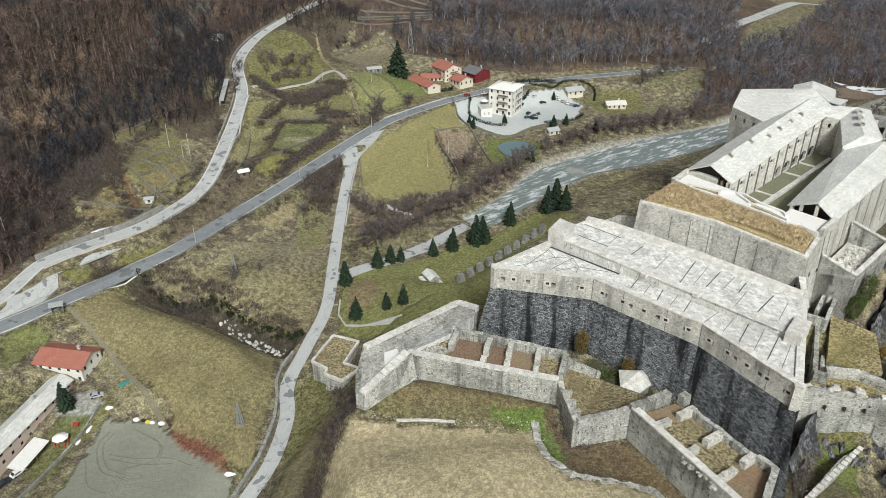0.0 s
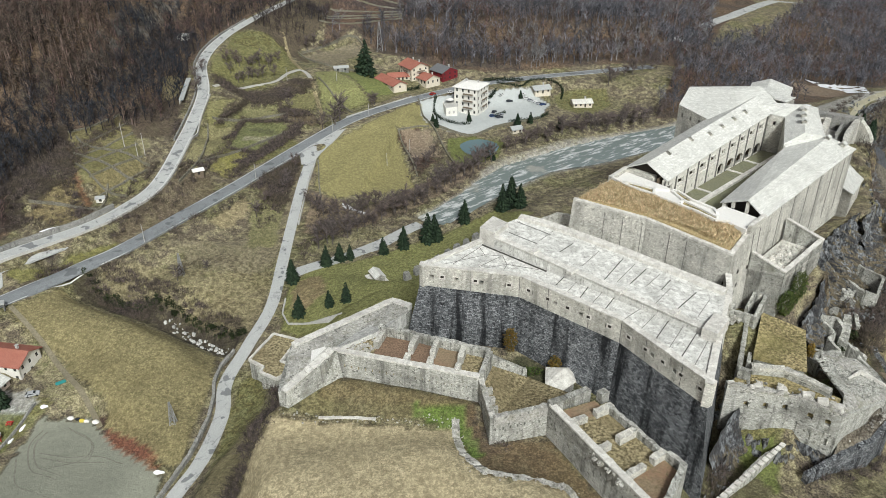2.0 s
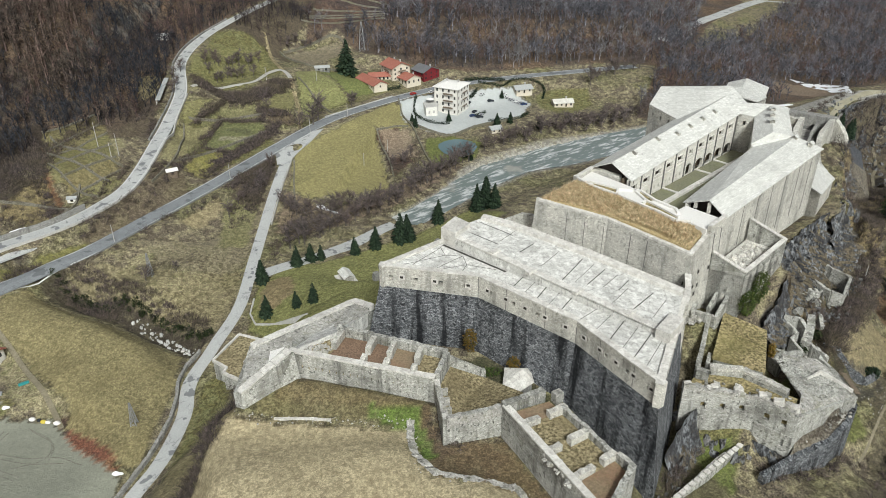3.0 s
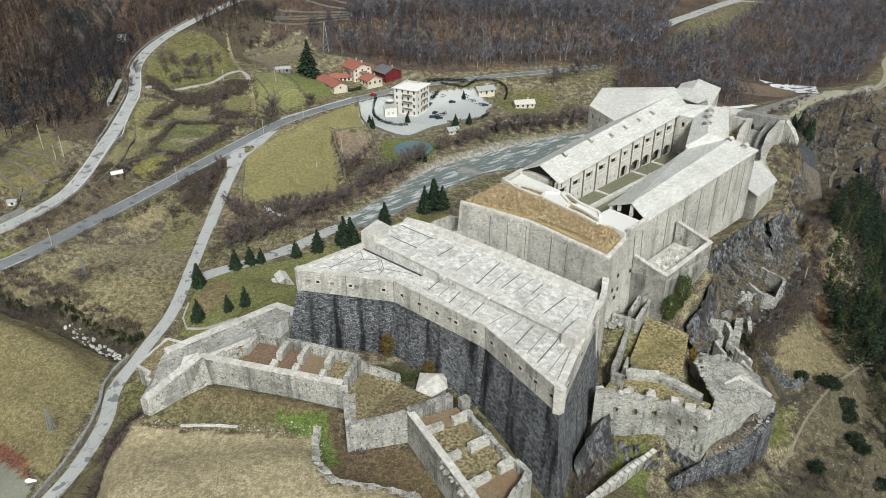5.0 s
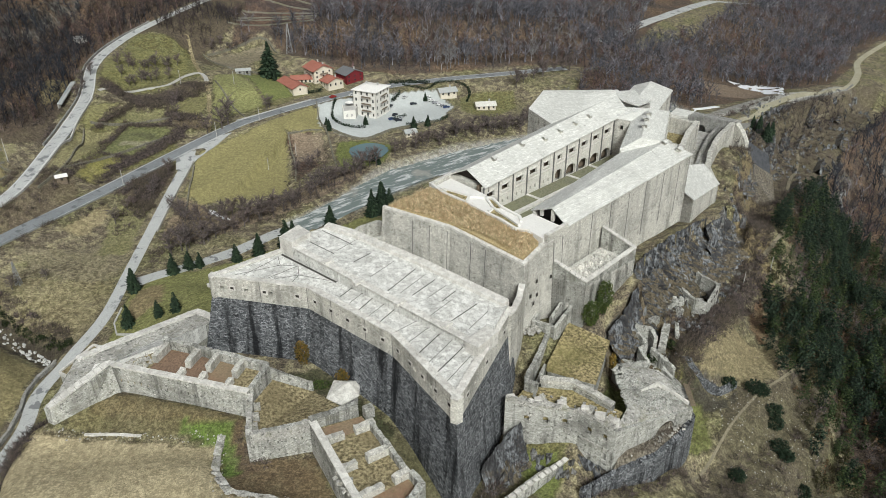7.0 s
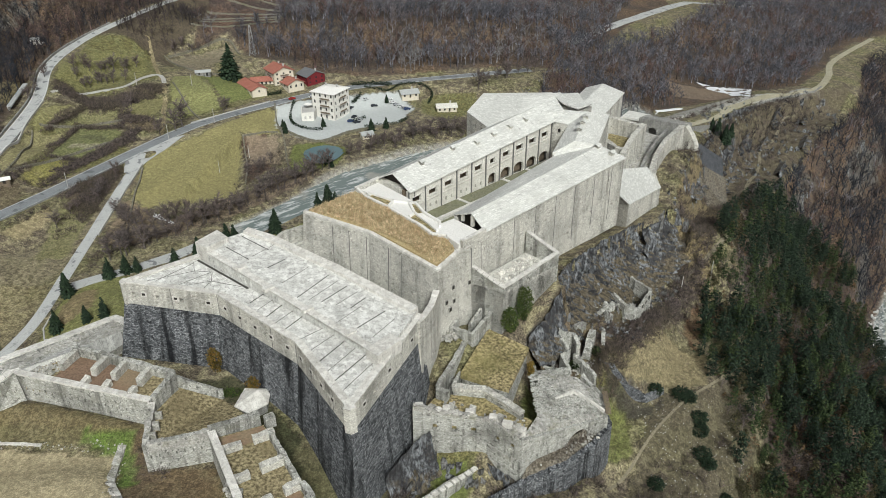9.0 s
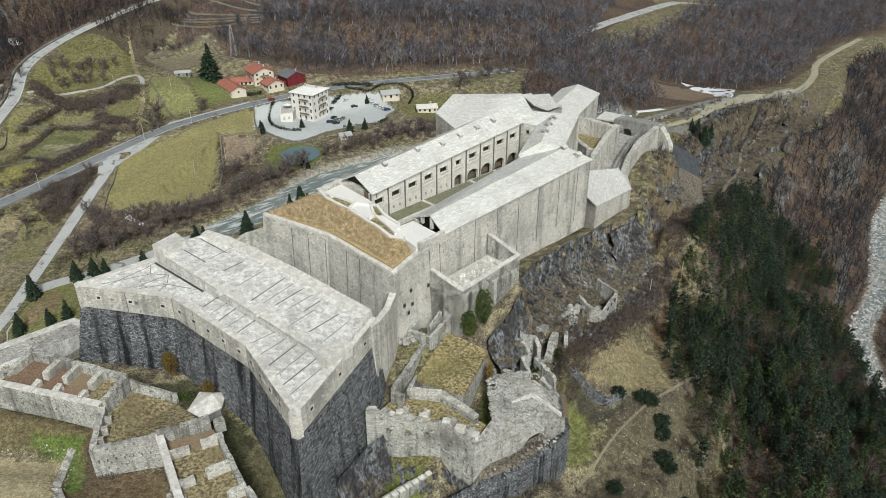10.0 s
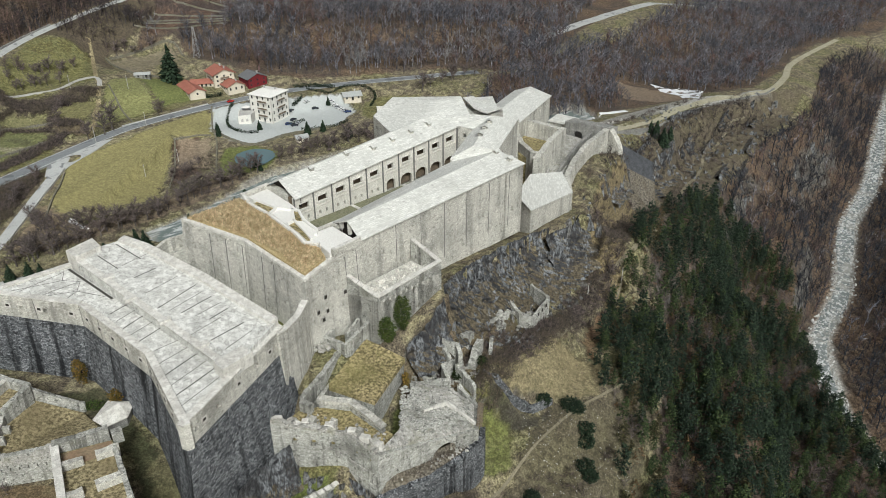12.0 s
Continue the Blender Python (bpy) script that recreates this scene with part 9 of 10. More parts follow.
TEAL = plain("teal_tarpaulin", (0.04, 0.28, 0.27), 0.6)
bm = bmesh.new()
box(bm, (-102.5, 186.5, draped(-102.5, 186.5) + 0.35), (3.2, 1.3, 0.7), 35)
bmesh.ops.bevel(bm, geom=list(bm.edges), offset=0.2, segments=2, affect="EDGES")
tagged(part("covered_boat", bm, TEAL), "teal tarpaulin over a small covered load on the grass", "tarpaulin")

# ---------------------------------------------------------------- plants
BARK = mottled("grey_bark", (0.13, 0.112, 0.10), (0.06, 0.052, 0.047), 2.0, 0.95, 0.5, island=0.3)
TWIGS = mottled("bare_twigs", (0.048, 0.045, 0.049), (0.013, 0.0125, 0.015), 0.12, 0.95, 0.1, second=(0.07, 0.05, 0.042), island=0.6)
PALE_TRUNKS = mottled("pale_slim_trunks", (0.125, 0.098, 0.08), (0.022, 0.017, 0.015), 0.12, 0.95, 0.1, second=(0.15, 0.10, 0.075), island=0.5)
# grey twigs paled and blued: distance haze put into the colour
TWIGS_FAR = mottled("haze_paled_woods", (0.18, 0.178, 0.20), (0.04, 0.04, 0.048), 0.08, 0.95, 0.1, second=(0.14, 0.118, 0.118), island=0.7)
BRUSH = mottled("brown_brush", (0.14, 0.112, 0.10), (0.034, 0.028, 0.026), 0.3, 0.95, 0.1, second=(0.09, 0.075, 0.045), island=0.5)
NEEDLES = mottled("spruce_needles", (0.030, 0.052, 0.028), (0.014, 0.027, 0.016), 1.0, 0.9, 0.2, second=(0.028, 0.05, 0.024), island=0.4)
IVY = mottled("ivy_leaves", (0.085, 0.125, 0.03), (0.04, 0.068, 0.018), 1.0, 0.8, 0.2, second=(0.10, 0.11, 0.025), island=0.4)
IVY_DARK = mottled("dark_ivy", (0.05, 0.07, 0.022), (0.018, 0.028, 0.011), 0.5, 0.85, 0.2, island=0.5)
YELLOW_LEAVES = mottled("yellowing_leaves", (0.26, 0.17, 0.035), (0.13, 0.095, 0.025), 1.0, 0.9, 0.2, island=0.4)


TREE_TWIGS = mottled("grey_brown_twigs", (0.15, 0.125, 0.115), (0.06, 0.05, 0.047), 0.3, 0.95, 0.1, second=(0.12, 0.09, 0.078), island=0.5)
TUSSOCK = mottled("straw_tussocks", (0.30, 0.25, 0.145), (0.13, 0.105, 0.06), 0.3, 0.95, 0.1, second=(0.20, 0.19, 0.085), island=0.5)


def draped_many(x, y):
    i = np.clip(np.searchsorted(gx, x) - 1, 0, len(gx) - 2)
    j = np.clip(np.searchsorted(gy, y) - 1, 0, len(gy) - 2)
    u, v = (x - gx[i]) / (gx[i + 1] - gx[i]), (y - gy[j]) / (gy[j + 1] - gy[j])
    return (GZ[j, i] * (1 - u) + GZ[j, i + 1] * u) * (1 - v) + (GZ[j + 1, i] * (1 - u) + GZ[j + 1, i + 1] * u) * v


def spike(a, b, w):
    """A three-sided twig from a to b: vertices and triangles."""
    a, b = np.array(a, float), np.array(b, float)
    d = (b - a) / (np.linalg.norm(b - a) + 1e-9)
    s = np.cross(d, (0.3, 0.9, 0.2))
    s /= np.linalg.norm(s) + 1e-9
    t = np.cross(d, s)
    ring = [a + w * (math.cos(k) * s + math.sin(k) * t) for k in (0, 2.1, 4.2)]
    return np.array(ring + [b]), np.array([(0, 1, 3), (1, 2, 3), (2, 0, 3)])


def gather(pieces):
    verts, faces, n = [], [], 0
    for v, f in pieces:
        verts.append(v)
        faces.append(f + n)
        n += len(v)
    return np.concatenate(verts), np.concatenate(faces)


def bare_tree(rng, limbs=8, twigs=4, spread=0.34, slim=1.0):
    """A leafless tree of height 1: (trunk, crown)."""
    lean = rng.uniform(-0.05, 0.05, 2)
    top = np.array((lean[0], lean[1], 0.93))
    trunk = gather([spike((0, 0, -0.06), top * 0.62, 0.022 * slim), spike(top * 0.55, top, 0.011 * slim)])
    crown = []
    for k in range(limbs):
        f = 0.24 + 0.6 * (k + rng.rand()) / limbs
        base, ang = top * f, rng.uniform(0, 6.28)
        out = spread * (1.15 - 0.75 * abs(f - 0.45)) * rng.uniform(0.6, 1.05)
        tip = base + np.array((math.cos(ang) * out, math.sin(ang) * out, out * rng.uniform(0.7, 1.4)))
        crown.append(spike(base, tip, 0.009 * slim))
        for _ in range(twigs):
            g = rng.uniform(0.3, 1.0)
            b0 = base + (tip - base) * g
            away = rng.normal(0, 1, 3) * (0.10, 0.10, 0.05) + (tip - base) * 0.45 + (0, 0, 0.05)
            crown.append(spike(b0, b0 + away, 0.0065 * slim))
    return trunk, gather(crown)


def shard(rng, at, size, flat=0.6):
    """A ragged little clump of leaves: a squashed, twisted tetrahedron."""
    p = rng.normal(0, 1, (4, 3))
    p /= np.linalg.norm(p, axis=1)[:, None] + 1e-9
    return p * size * (1, 1, flat) + at, np.array([(0, 1, 2), (0, 2, 3), (0, 3, 1), (1, 3, 2)])


def leafy(rng, count, shape, size):
    """A crown of small clumps of height 1; shape gives the radius at a height."""
    out = []
    for _ in range(count):
        h = rng.uniform(0.08, 1.0)
        r = shape(h) * math.sqrt(rng.uniform(0.25, 1.0)) * rng.uniform(0.75, 1.1)
        a = rng.uniform(0, 6.28)
        out.append(shard(rng, (r * math.cos(a), r * math.sin(a), h * 0.97), size * rng.uniform(0.6, 1.25)))
    return gather(out)


def spruce(rng, whorls=15, around=11):
    """Drooping whorls of needled boughs round a stem, height 1."""
    out = []
    for k in range(whorls):
        h = 0.07 + 0.9 * k / whorls
        reach = 0.30 * (1 - h) ** 0.8 + 0.012
        for j in range(around if k < whorls - 4 else around - 4):
            a = 6.283 * (j + rng.rand() * 0.8) / around
            r = reach * rng.uniform(0.72, 1.12)
            d = np.array((math.cos(a), math.sin(a), 0))
            s = np.array((-math.sin(a), math.cos(a), 0))
            base, tip = np.array((0, 0, h + 0.035)), d * r + (0, 0, h - 0.055 * rng.uniform(0.4, 1.3))
            m = base + (tip - base) * 0.6
            w = 0.062 * (1.2 - h)
            v = np.array((base, m + s * w - (0, 0, 0.02), tip, m - s * w - (0, 0, 0.02), m + (0, 0, 0.022)))
            out.append((v, np.array([(0, 1, 4), (1, 2, 4), (2, 3, 4), (3, 0, 4), (0, 3, 1), (1, 3, 2)])))
    return gather(out)


def raw_mesh(name, verts, faces, material):
    mesh = bpy.data.meshes.new(name)
    mesh.vertices.add(len(verts))
    mesh.vertices.foreach_set("co", np.ascontiguousarray(verts, np.float32).ravel())
    mesh.loops.add(len(faces) * 3)
    mesh.loops.foreach_set("vertex_index", np.ascontiguousarray(faces, np.int32).ravel())
    mesh.polygons.add(len(faces))
    mesh.polygons.foreach_set("loop_start", np.arange(0, len(faces) * 3, 3, dtype=np.int32))
    mesh.materials.append(material)
    mesh.update(calc_edges=True)
    return mesh


def scatter(name, templates, spots, heights, material, label, category, seed, sink=0.0, wide=1.0):
    """Very many plants as one object of stuff."""
    rng = np.random.RandomState(seed)
    verts, faces, n = [], [], 0
    which, turns = rng.randint(0, len(templates), len(spots)), rng.uniform(0, 6.28, len(spots))
    z = draped_many(spots[:, 0], spots[:, 1])
    for (x, y), h, k, a, base in zip(spots, heights, which, turns, z):
        v, f = templates[k]
        c, s = math.cos(a), math.sin(a)
        w = h * wide
        verts.append(np.column_stack(((v[:, 0] * c - v[:, 1] * s) * w + x, (v[:, 0] * s + v[:, 1] * c) * w + y, v[:, 2] * h + base - sink)))
        faces.append(f + n)
        n += len(v)
    ob = new(name, raw_mesh(name, np.concatenate(verts), np.concatenate(faces), material))
    return tagged(ob, label, category, kind="stuff")


def sow(rng, ring, spacing, keep=None):
    """Uneven spots inside a ring on the plan."""
    xs, ys = [p[0] for p in ring], [p[1] for p in ring]
    nx, ny = int((max(xs) - min(xs)) / spacing) + 1, int((max(ys) - min(ys)) / spacing) + 1
    X, Y = np.meshgrid(np.arange(nx) * spacing + min(xs), np.arange(ny) * spacing + min(ys))
    X, Y = X.ravel() + rng.uniform(-0.5, 0.5, X.size) * spacing, Y.ravel() + rng.uniform(-0.5, 0.5, X.size) * spacing
    ok = inside(ring, X, Y)
    if keep is not None:
        ok &= keep(X, Y)
    return np.column_stack((X[ok], Y[ok]))


def clear_of_roads(x, y, gap=6.0):
    ok = np.ones(np.shape(x), bool)
    for line in (*LAY_ROADS.values(), LAY_SPUR["spur_road"], LAY_SLOPES["far_road"]):
        ok &= to_line(x, y, line) > gap
    return ok


WOOD_PALE = mottled("pale_grey_trunks", (0.25, 0.24, 0.24), (0.10, 0.095, 0.098), 0.3, 0.95, 0.1, island=0.5)
WOOD_RED = mottled("russet_twigs", (0.15, 0.10, 0.085), (0.05, 0.036, 0.033), 0.2, 0.95, 0.1, island=0.6)
WOOD_DARK = mottled("dark_blue_twigs", (0.055, 0.058, 0.07), (0.012, 0.013, 0.017), 0.2, 0.95, 0.1, island=0.6)


def mixed_woods(name, kinds, spots, low, high, looks, label, seed):
    """One wood in several stands: looks gives (material, share); stands are patchy."""
    r = np.random.RandomState(seed)
    order = np.argsort(rough_field(spots[:, 0], spots[:, 1], 0.07, seed) + r.uniform(-0.45, 0.45, len(spots)))
    at = 0
    for k, (material, share) in enumerate(looks):
        n_ = int(share * len(spots)) if k < len(looks) - 1 else len(spots) - at
        stand = spots[order[at:at + n_]]
        scatter(name, kinds, stand, r.uniform(low, high, len(stand)), material, label, "woods", seed + k)
        at += n_


# dark twigs of the far woods, lightened in colour to stand for haze
FAR_DARK = mottled("haze_paled_dark_woods", (0.13, 0.128, 0.145), (0.036, 0.036, 0.043), 0.2, 0.95, 0.1, island=0.6)
rng = np.random.RandomState(11)
whole = lambda t: gather(list(t))
forest_kinds = [whole(bare_tree(rng, 9, 5, 0.27, 1.6)) for _ in range(8)]
light_kinds = [whole(bare_tree(rng, 7, 3, 0.34, 2.4)) for _ in range(8)]
slim_kinds = [whole(bare_tree(rng, 9, 5, 0.20, 1.7)) for _ in range(6)]
west_spots = sow(rng, [(-330, 205), (-200, 205), (-158, 232), (-150, 262), (-165, 275), (-150, 330), (-122, 336), (-116, 372), (-124, 425), (-122, 470), (-100, 520), (-60, 590), (-60, 640), (-330, 640)], 4.3, lambda x, y: clear_of_roads(x, y, 7))
hill_spots = sow(rng, [(-106, 484), (-82, 484), (-74, 490), (-60, 522), (-60, 570), (-82, 536), (-102, 500)], 4.4, lambda x, y: clear_of_roads(x, y, 6))
scrub_spots = sow(rng, [(-220, 238), (-172, 240), (-156, 262), (-158, 300), (-160, 322), (-152, 338), (-215, 335)], 3.2)
scatter("dark_scrub_west", forest_kinds, scrub_spots, rng.uniform(2.5, 5.5, len(scrub_spots)), TWIGS, "low dark leafless scrub below the wood", "woods", 62)
scatter("bare_woods_hill", forest_kinds, hill_spots, rng.uniform(7, 11, len(hill_spots)), TWIGS, "leafless brown trees above the gardens", "woods", 61)
patch = rough_field(west_spots[:, 0], west_spots[:, 1], 0.035, 33) + rng.uniform(-0.25, 0.25, len(west_spots))
tall_part, dark_part = west_spots[patch > 0.12], west_spots[patch <= 0.12]
mixed_woods("bare_woods_west", slim_kinds + forest_kinds[:3], dark_part, 7, 13, ((WOOD_DARK, 0.4), (TWIGS, 0.4), (WOOD_RED, 0.2)), "dense dark leafless woodland on the steep slope", 101)
stem_kinds = [whole(bare_tree(rng, 7, 3, 0.10, 1.5)) for _ in range(6)]
scatter("slim_woods_west", stem_kinds, np.concatenate((tall_part, tall_part + rng.uniform(-2, 2, tall_part.shape))), rng.uniform(11, 19, 2 * len(tall_part)), PALE_TRUNKS, "pale slim trunks standing close on the slope", "woods", 41)
north_spots = sow(rng, [(-60, 505), (-40, 522), (-20, 503), (28, 486), (50, 486), (80, 494), (120, 505), (165, 518), (185, 518), (215, 545), (240, 610), (258, 670), (300, 760), (300, 800), (-60, 720)], 5.3, lambda x, y: clear_of_roads(x, y, 6) & ~inside(SOIL_PLOTS["terrace_walk"], x, y))
# FAR_DARK and TWIGS_FAR bring the painted haze to the north and east woods
mixed_woods("bare_woods_north", forest_kinds, north_spots, 9, 15, ((FAR_DARK, 0.3), (TWIGS_FAR, 0.4), (WOOD_RED, 0.2), (WOOD_PALE, 0.1)), "grey-brown leafless woodland behind the road, partly paled as haze", 202)
east_spots = sow(rng, [(150, 432), (180, 500), (250, 590), (300, 640), (420, 800), (600, 980), (700, 900), (520, 742), (448, 672), (424, 625), (366, 545), (315, 518), (265, 478), (222, 448)], 5.6, lambda x, y: clear_of_roads(x, y, 7) & ~inside([(258, 478), (300, 478), (325, 520), (318, 545), (264, 548)], x, y))
mixed_woods("bare_woods_east", forest_kinds, east_spots, 8, 14, ((FAR_DARK, 0.3), (TWIGS_FAR, 0.5), (WOOD_RED, 0.2)), "leafless woodland beyond the crest, paled to grey-violet as haze", 303)
gorge_spots = sow(rng, [(346, 130), (345, 300), (322, 372), (290, 378), (335, 440), (400, 512), (470, 640), (560, 735), (700, 735), (640, 520), (520, 330), (480, 130)], 4.6, lambda x, y: (to_line(x, y, LAY_SPUR["ravine"]) > 8) & (draped_many(x, y) < 40))
mixed_woods("bare_woods_gorge", light_kinds, gorge_spots, 5, 11, ((WOOD_DARK, 0.6), (TWIGS, 0.24), (WOOD_RED, 0.09), (TWIGS_FAR, 0.07)), "dark leafless scrub on the gorge sides", 404)
pine_shape = lambda h: 0.40 * math.sin(min(1.0, h * 1.15 + 0.12) * math.pi) ** 0.7 + 0.05
def pine_crown(rng, count=230, slim=1.0):
    """A ragged, tapering crown on a stem, height 1: tiers of small needle clumps in uneven boughs, with gaps."""
    boughs = []
    for k in range(26):
        h = 0.16 + 0.8 * (k + rng.rand()) / 26
        a = 2.4 * k + rng.uniform(-0.5, 0.5)
        reach = slim * (0.30 * (1 - h) ** 0.55 + 0.02) * rng.uniform(0.55, 1.1) * min(1, h * 3.2)
        boughs.append((reach * math.cos(a), reach * math.sin(a), h, a, reach))
    out = [spike((0, 0, -0.05), (0, 0, 0.92), 0.012)]
    for k in range(count):
        x, y, h, a, reach = boughs[k % len(boughs)]
        f = rng.uniform(0.25, 1.0) ** 0.7
        q = np.array((x * f, y * f, h - 0.05 * f)) + rng.normal(0, 1, 3) * (0.03, 0.03, 0.018)
        out.append(shard(rng, q, 0.042 * rng.uniform(0.6, 1.35), 0.65))
    for k in range(5):
        out.append(shard(rng, np.array((0, 0, 0.9 + 0.02 * k)) + rng.normal(0, 0.012, 3), 0.03, 1.2))
    return gather(out)


pine_kinds = [pine_crown(rng, 230, rng.uniform(0.8, 1.15)) for _ in range(8)]
oak_kinds = [leafy(rng, 90, pine_shape, 0.07) for _ in range(4)]
pine_spots = sow(rng, [(180, 120), (186, 148), (188, 165), (188, 181), (186, 197), (188, 209), (193.5, 222), (198, 234), (207, 250), (221, 286), (245, 322), (280, 362), (318, 385), (330, 352), (316, 300), (322, 250), (330, 190), (332, 120), (200, 120)], 3.5, lambda x, y: to_line(x, y, LAY_SPUR["ravine"]) > 19)
PINE_DARK = mottled("dark_pine_needles", (0.044, 0.070, 0.042), (0.010, 0.019, 0.013), 0.35, 0.95, 0.2, second=(0.03, 0.052, 0.03), island=0.6)
PINE_LIGHT = mottled("light_pine_needles", (0.082, 0.118, 0.044), (0.018, 0.032, 0.014), 0.35, 0.95, 0.2, second=(0.05, 0.078, 0.03), island=0.55)
PINE_OLIVE = mottled("olive_pine_needles", (0.105, 0.10, 0.042), (0.026, 0.028, 0.014), 0.35, 0.95, 0.2, second=(0.08, 0.07, 0.032), island=0.55)
RUSTY = mottled("rusty_scrub", (0.17, 0.10, 0.05), (0.05, 0.032, 0.02), 0.2, 0.95, 0.2, second=(0.15, 0.115, 0.05), island=0.6)
pick = rng.rand(len(pine_spots)) * 0.55 + 0.62 * (0.5 + 0.5 * rough_field(pine_spots[:, 0], pine_spots[:, 1], 0.06, 21))
order = np.argsort(pick)
shares = ((0.32, pine_kinds, PINE_DARK, 8, 15, "pine_wood", "dark green pines standing close on the gorge slope"), (0.24, pine_kinds, PINE_LIGHT, 6, 12, "pine_wood", "lighter green pines on the gorge slope"),
          (0.16, pine_kinds, PINE_OLIVE, 5, 10, "pine_wood", "olive-brown pines on the gorge slope"), (0.15, oak_kinds, RUSTY, 3, 6.5, "rusty_scrub", "rust-brown oak scrub among the pines"), (0.13, forest_kinds, TREE_TWIGS, 4, 8, "bare_scrub", "leafless grey scrub among the pines"))
at = 0
for share, kinds, material, low, high, name_, label_ in shares:
    stand = pine_spots[order[at:at + int(share * len(pine_spots))]]
    at += len(stand)
    scatter(name_, kinds, stand, rng.uniform(low, high, len(stand)), material, label_, "woods", 5 + at, 0.4)

crest_spots = sow(rng, [(206, 300), (240, 345), (270, 395), (330, 465), (380, 512), (352, 514), (300, 466), (264, 418), (236, 370), (215, 330)], 4.4, lambda x, y: clear_of_roads(x, y, 6))
scatter("crest_scrub", forest_kinds, crest_spots, rng.uniform(2.5, 6, len(crest_spots)), TWIGS, "leafless scrub on the rocky crest slope", "woods", 51, 0.2)
# scrub, hedges and bramble
def brush_clump(rng, stems=26):
    """A low tangle of thin dead stems, height 1."""
    out = []
    for _ in range(stems):
        foot = rng.normal(0, 0.22, 2)
        tip = foot * 1.6 + rng.normal(0, 0.22, 2)
        out.append(spike((foot[0], foot[1], rng.uniform(-0.05, 0.35)), (tip[0], tip[1], rng.uniform(0.35, 1.0) * (1.1 - 0.5 * min(1.0, float(np.hypot(*tip))))), 0.028))
    return gather(out)


brush_kinds = [brush_clump(rng) for _ in range(6)]
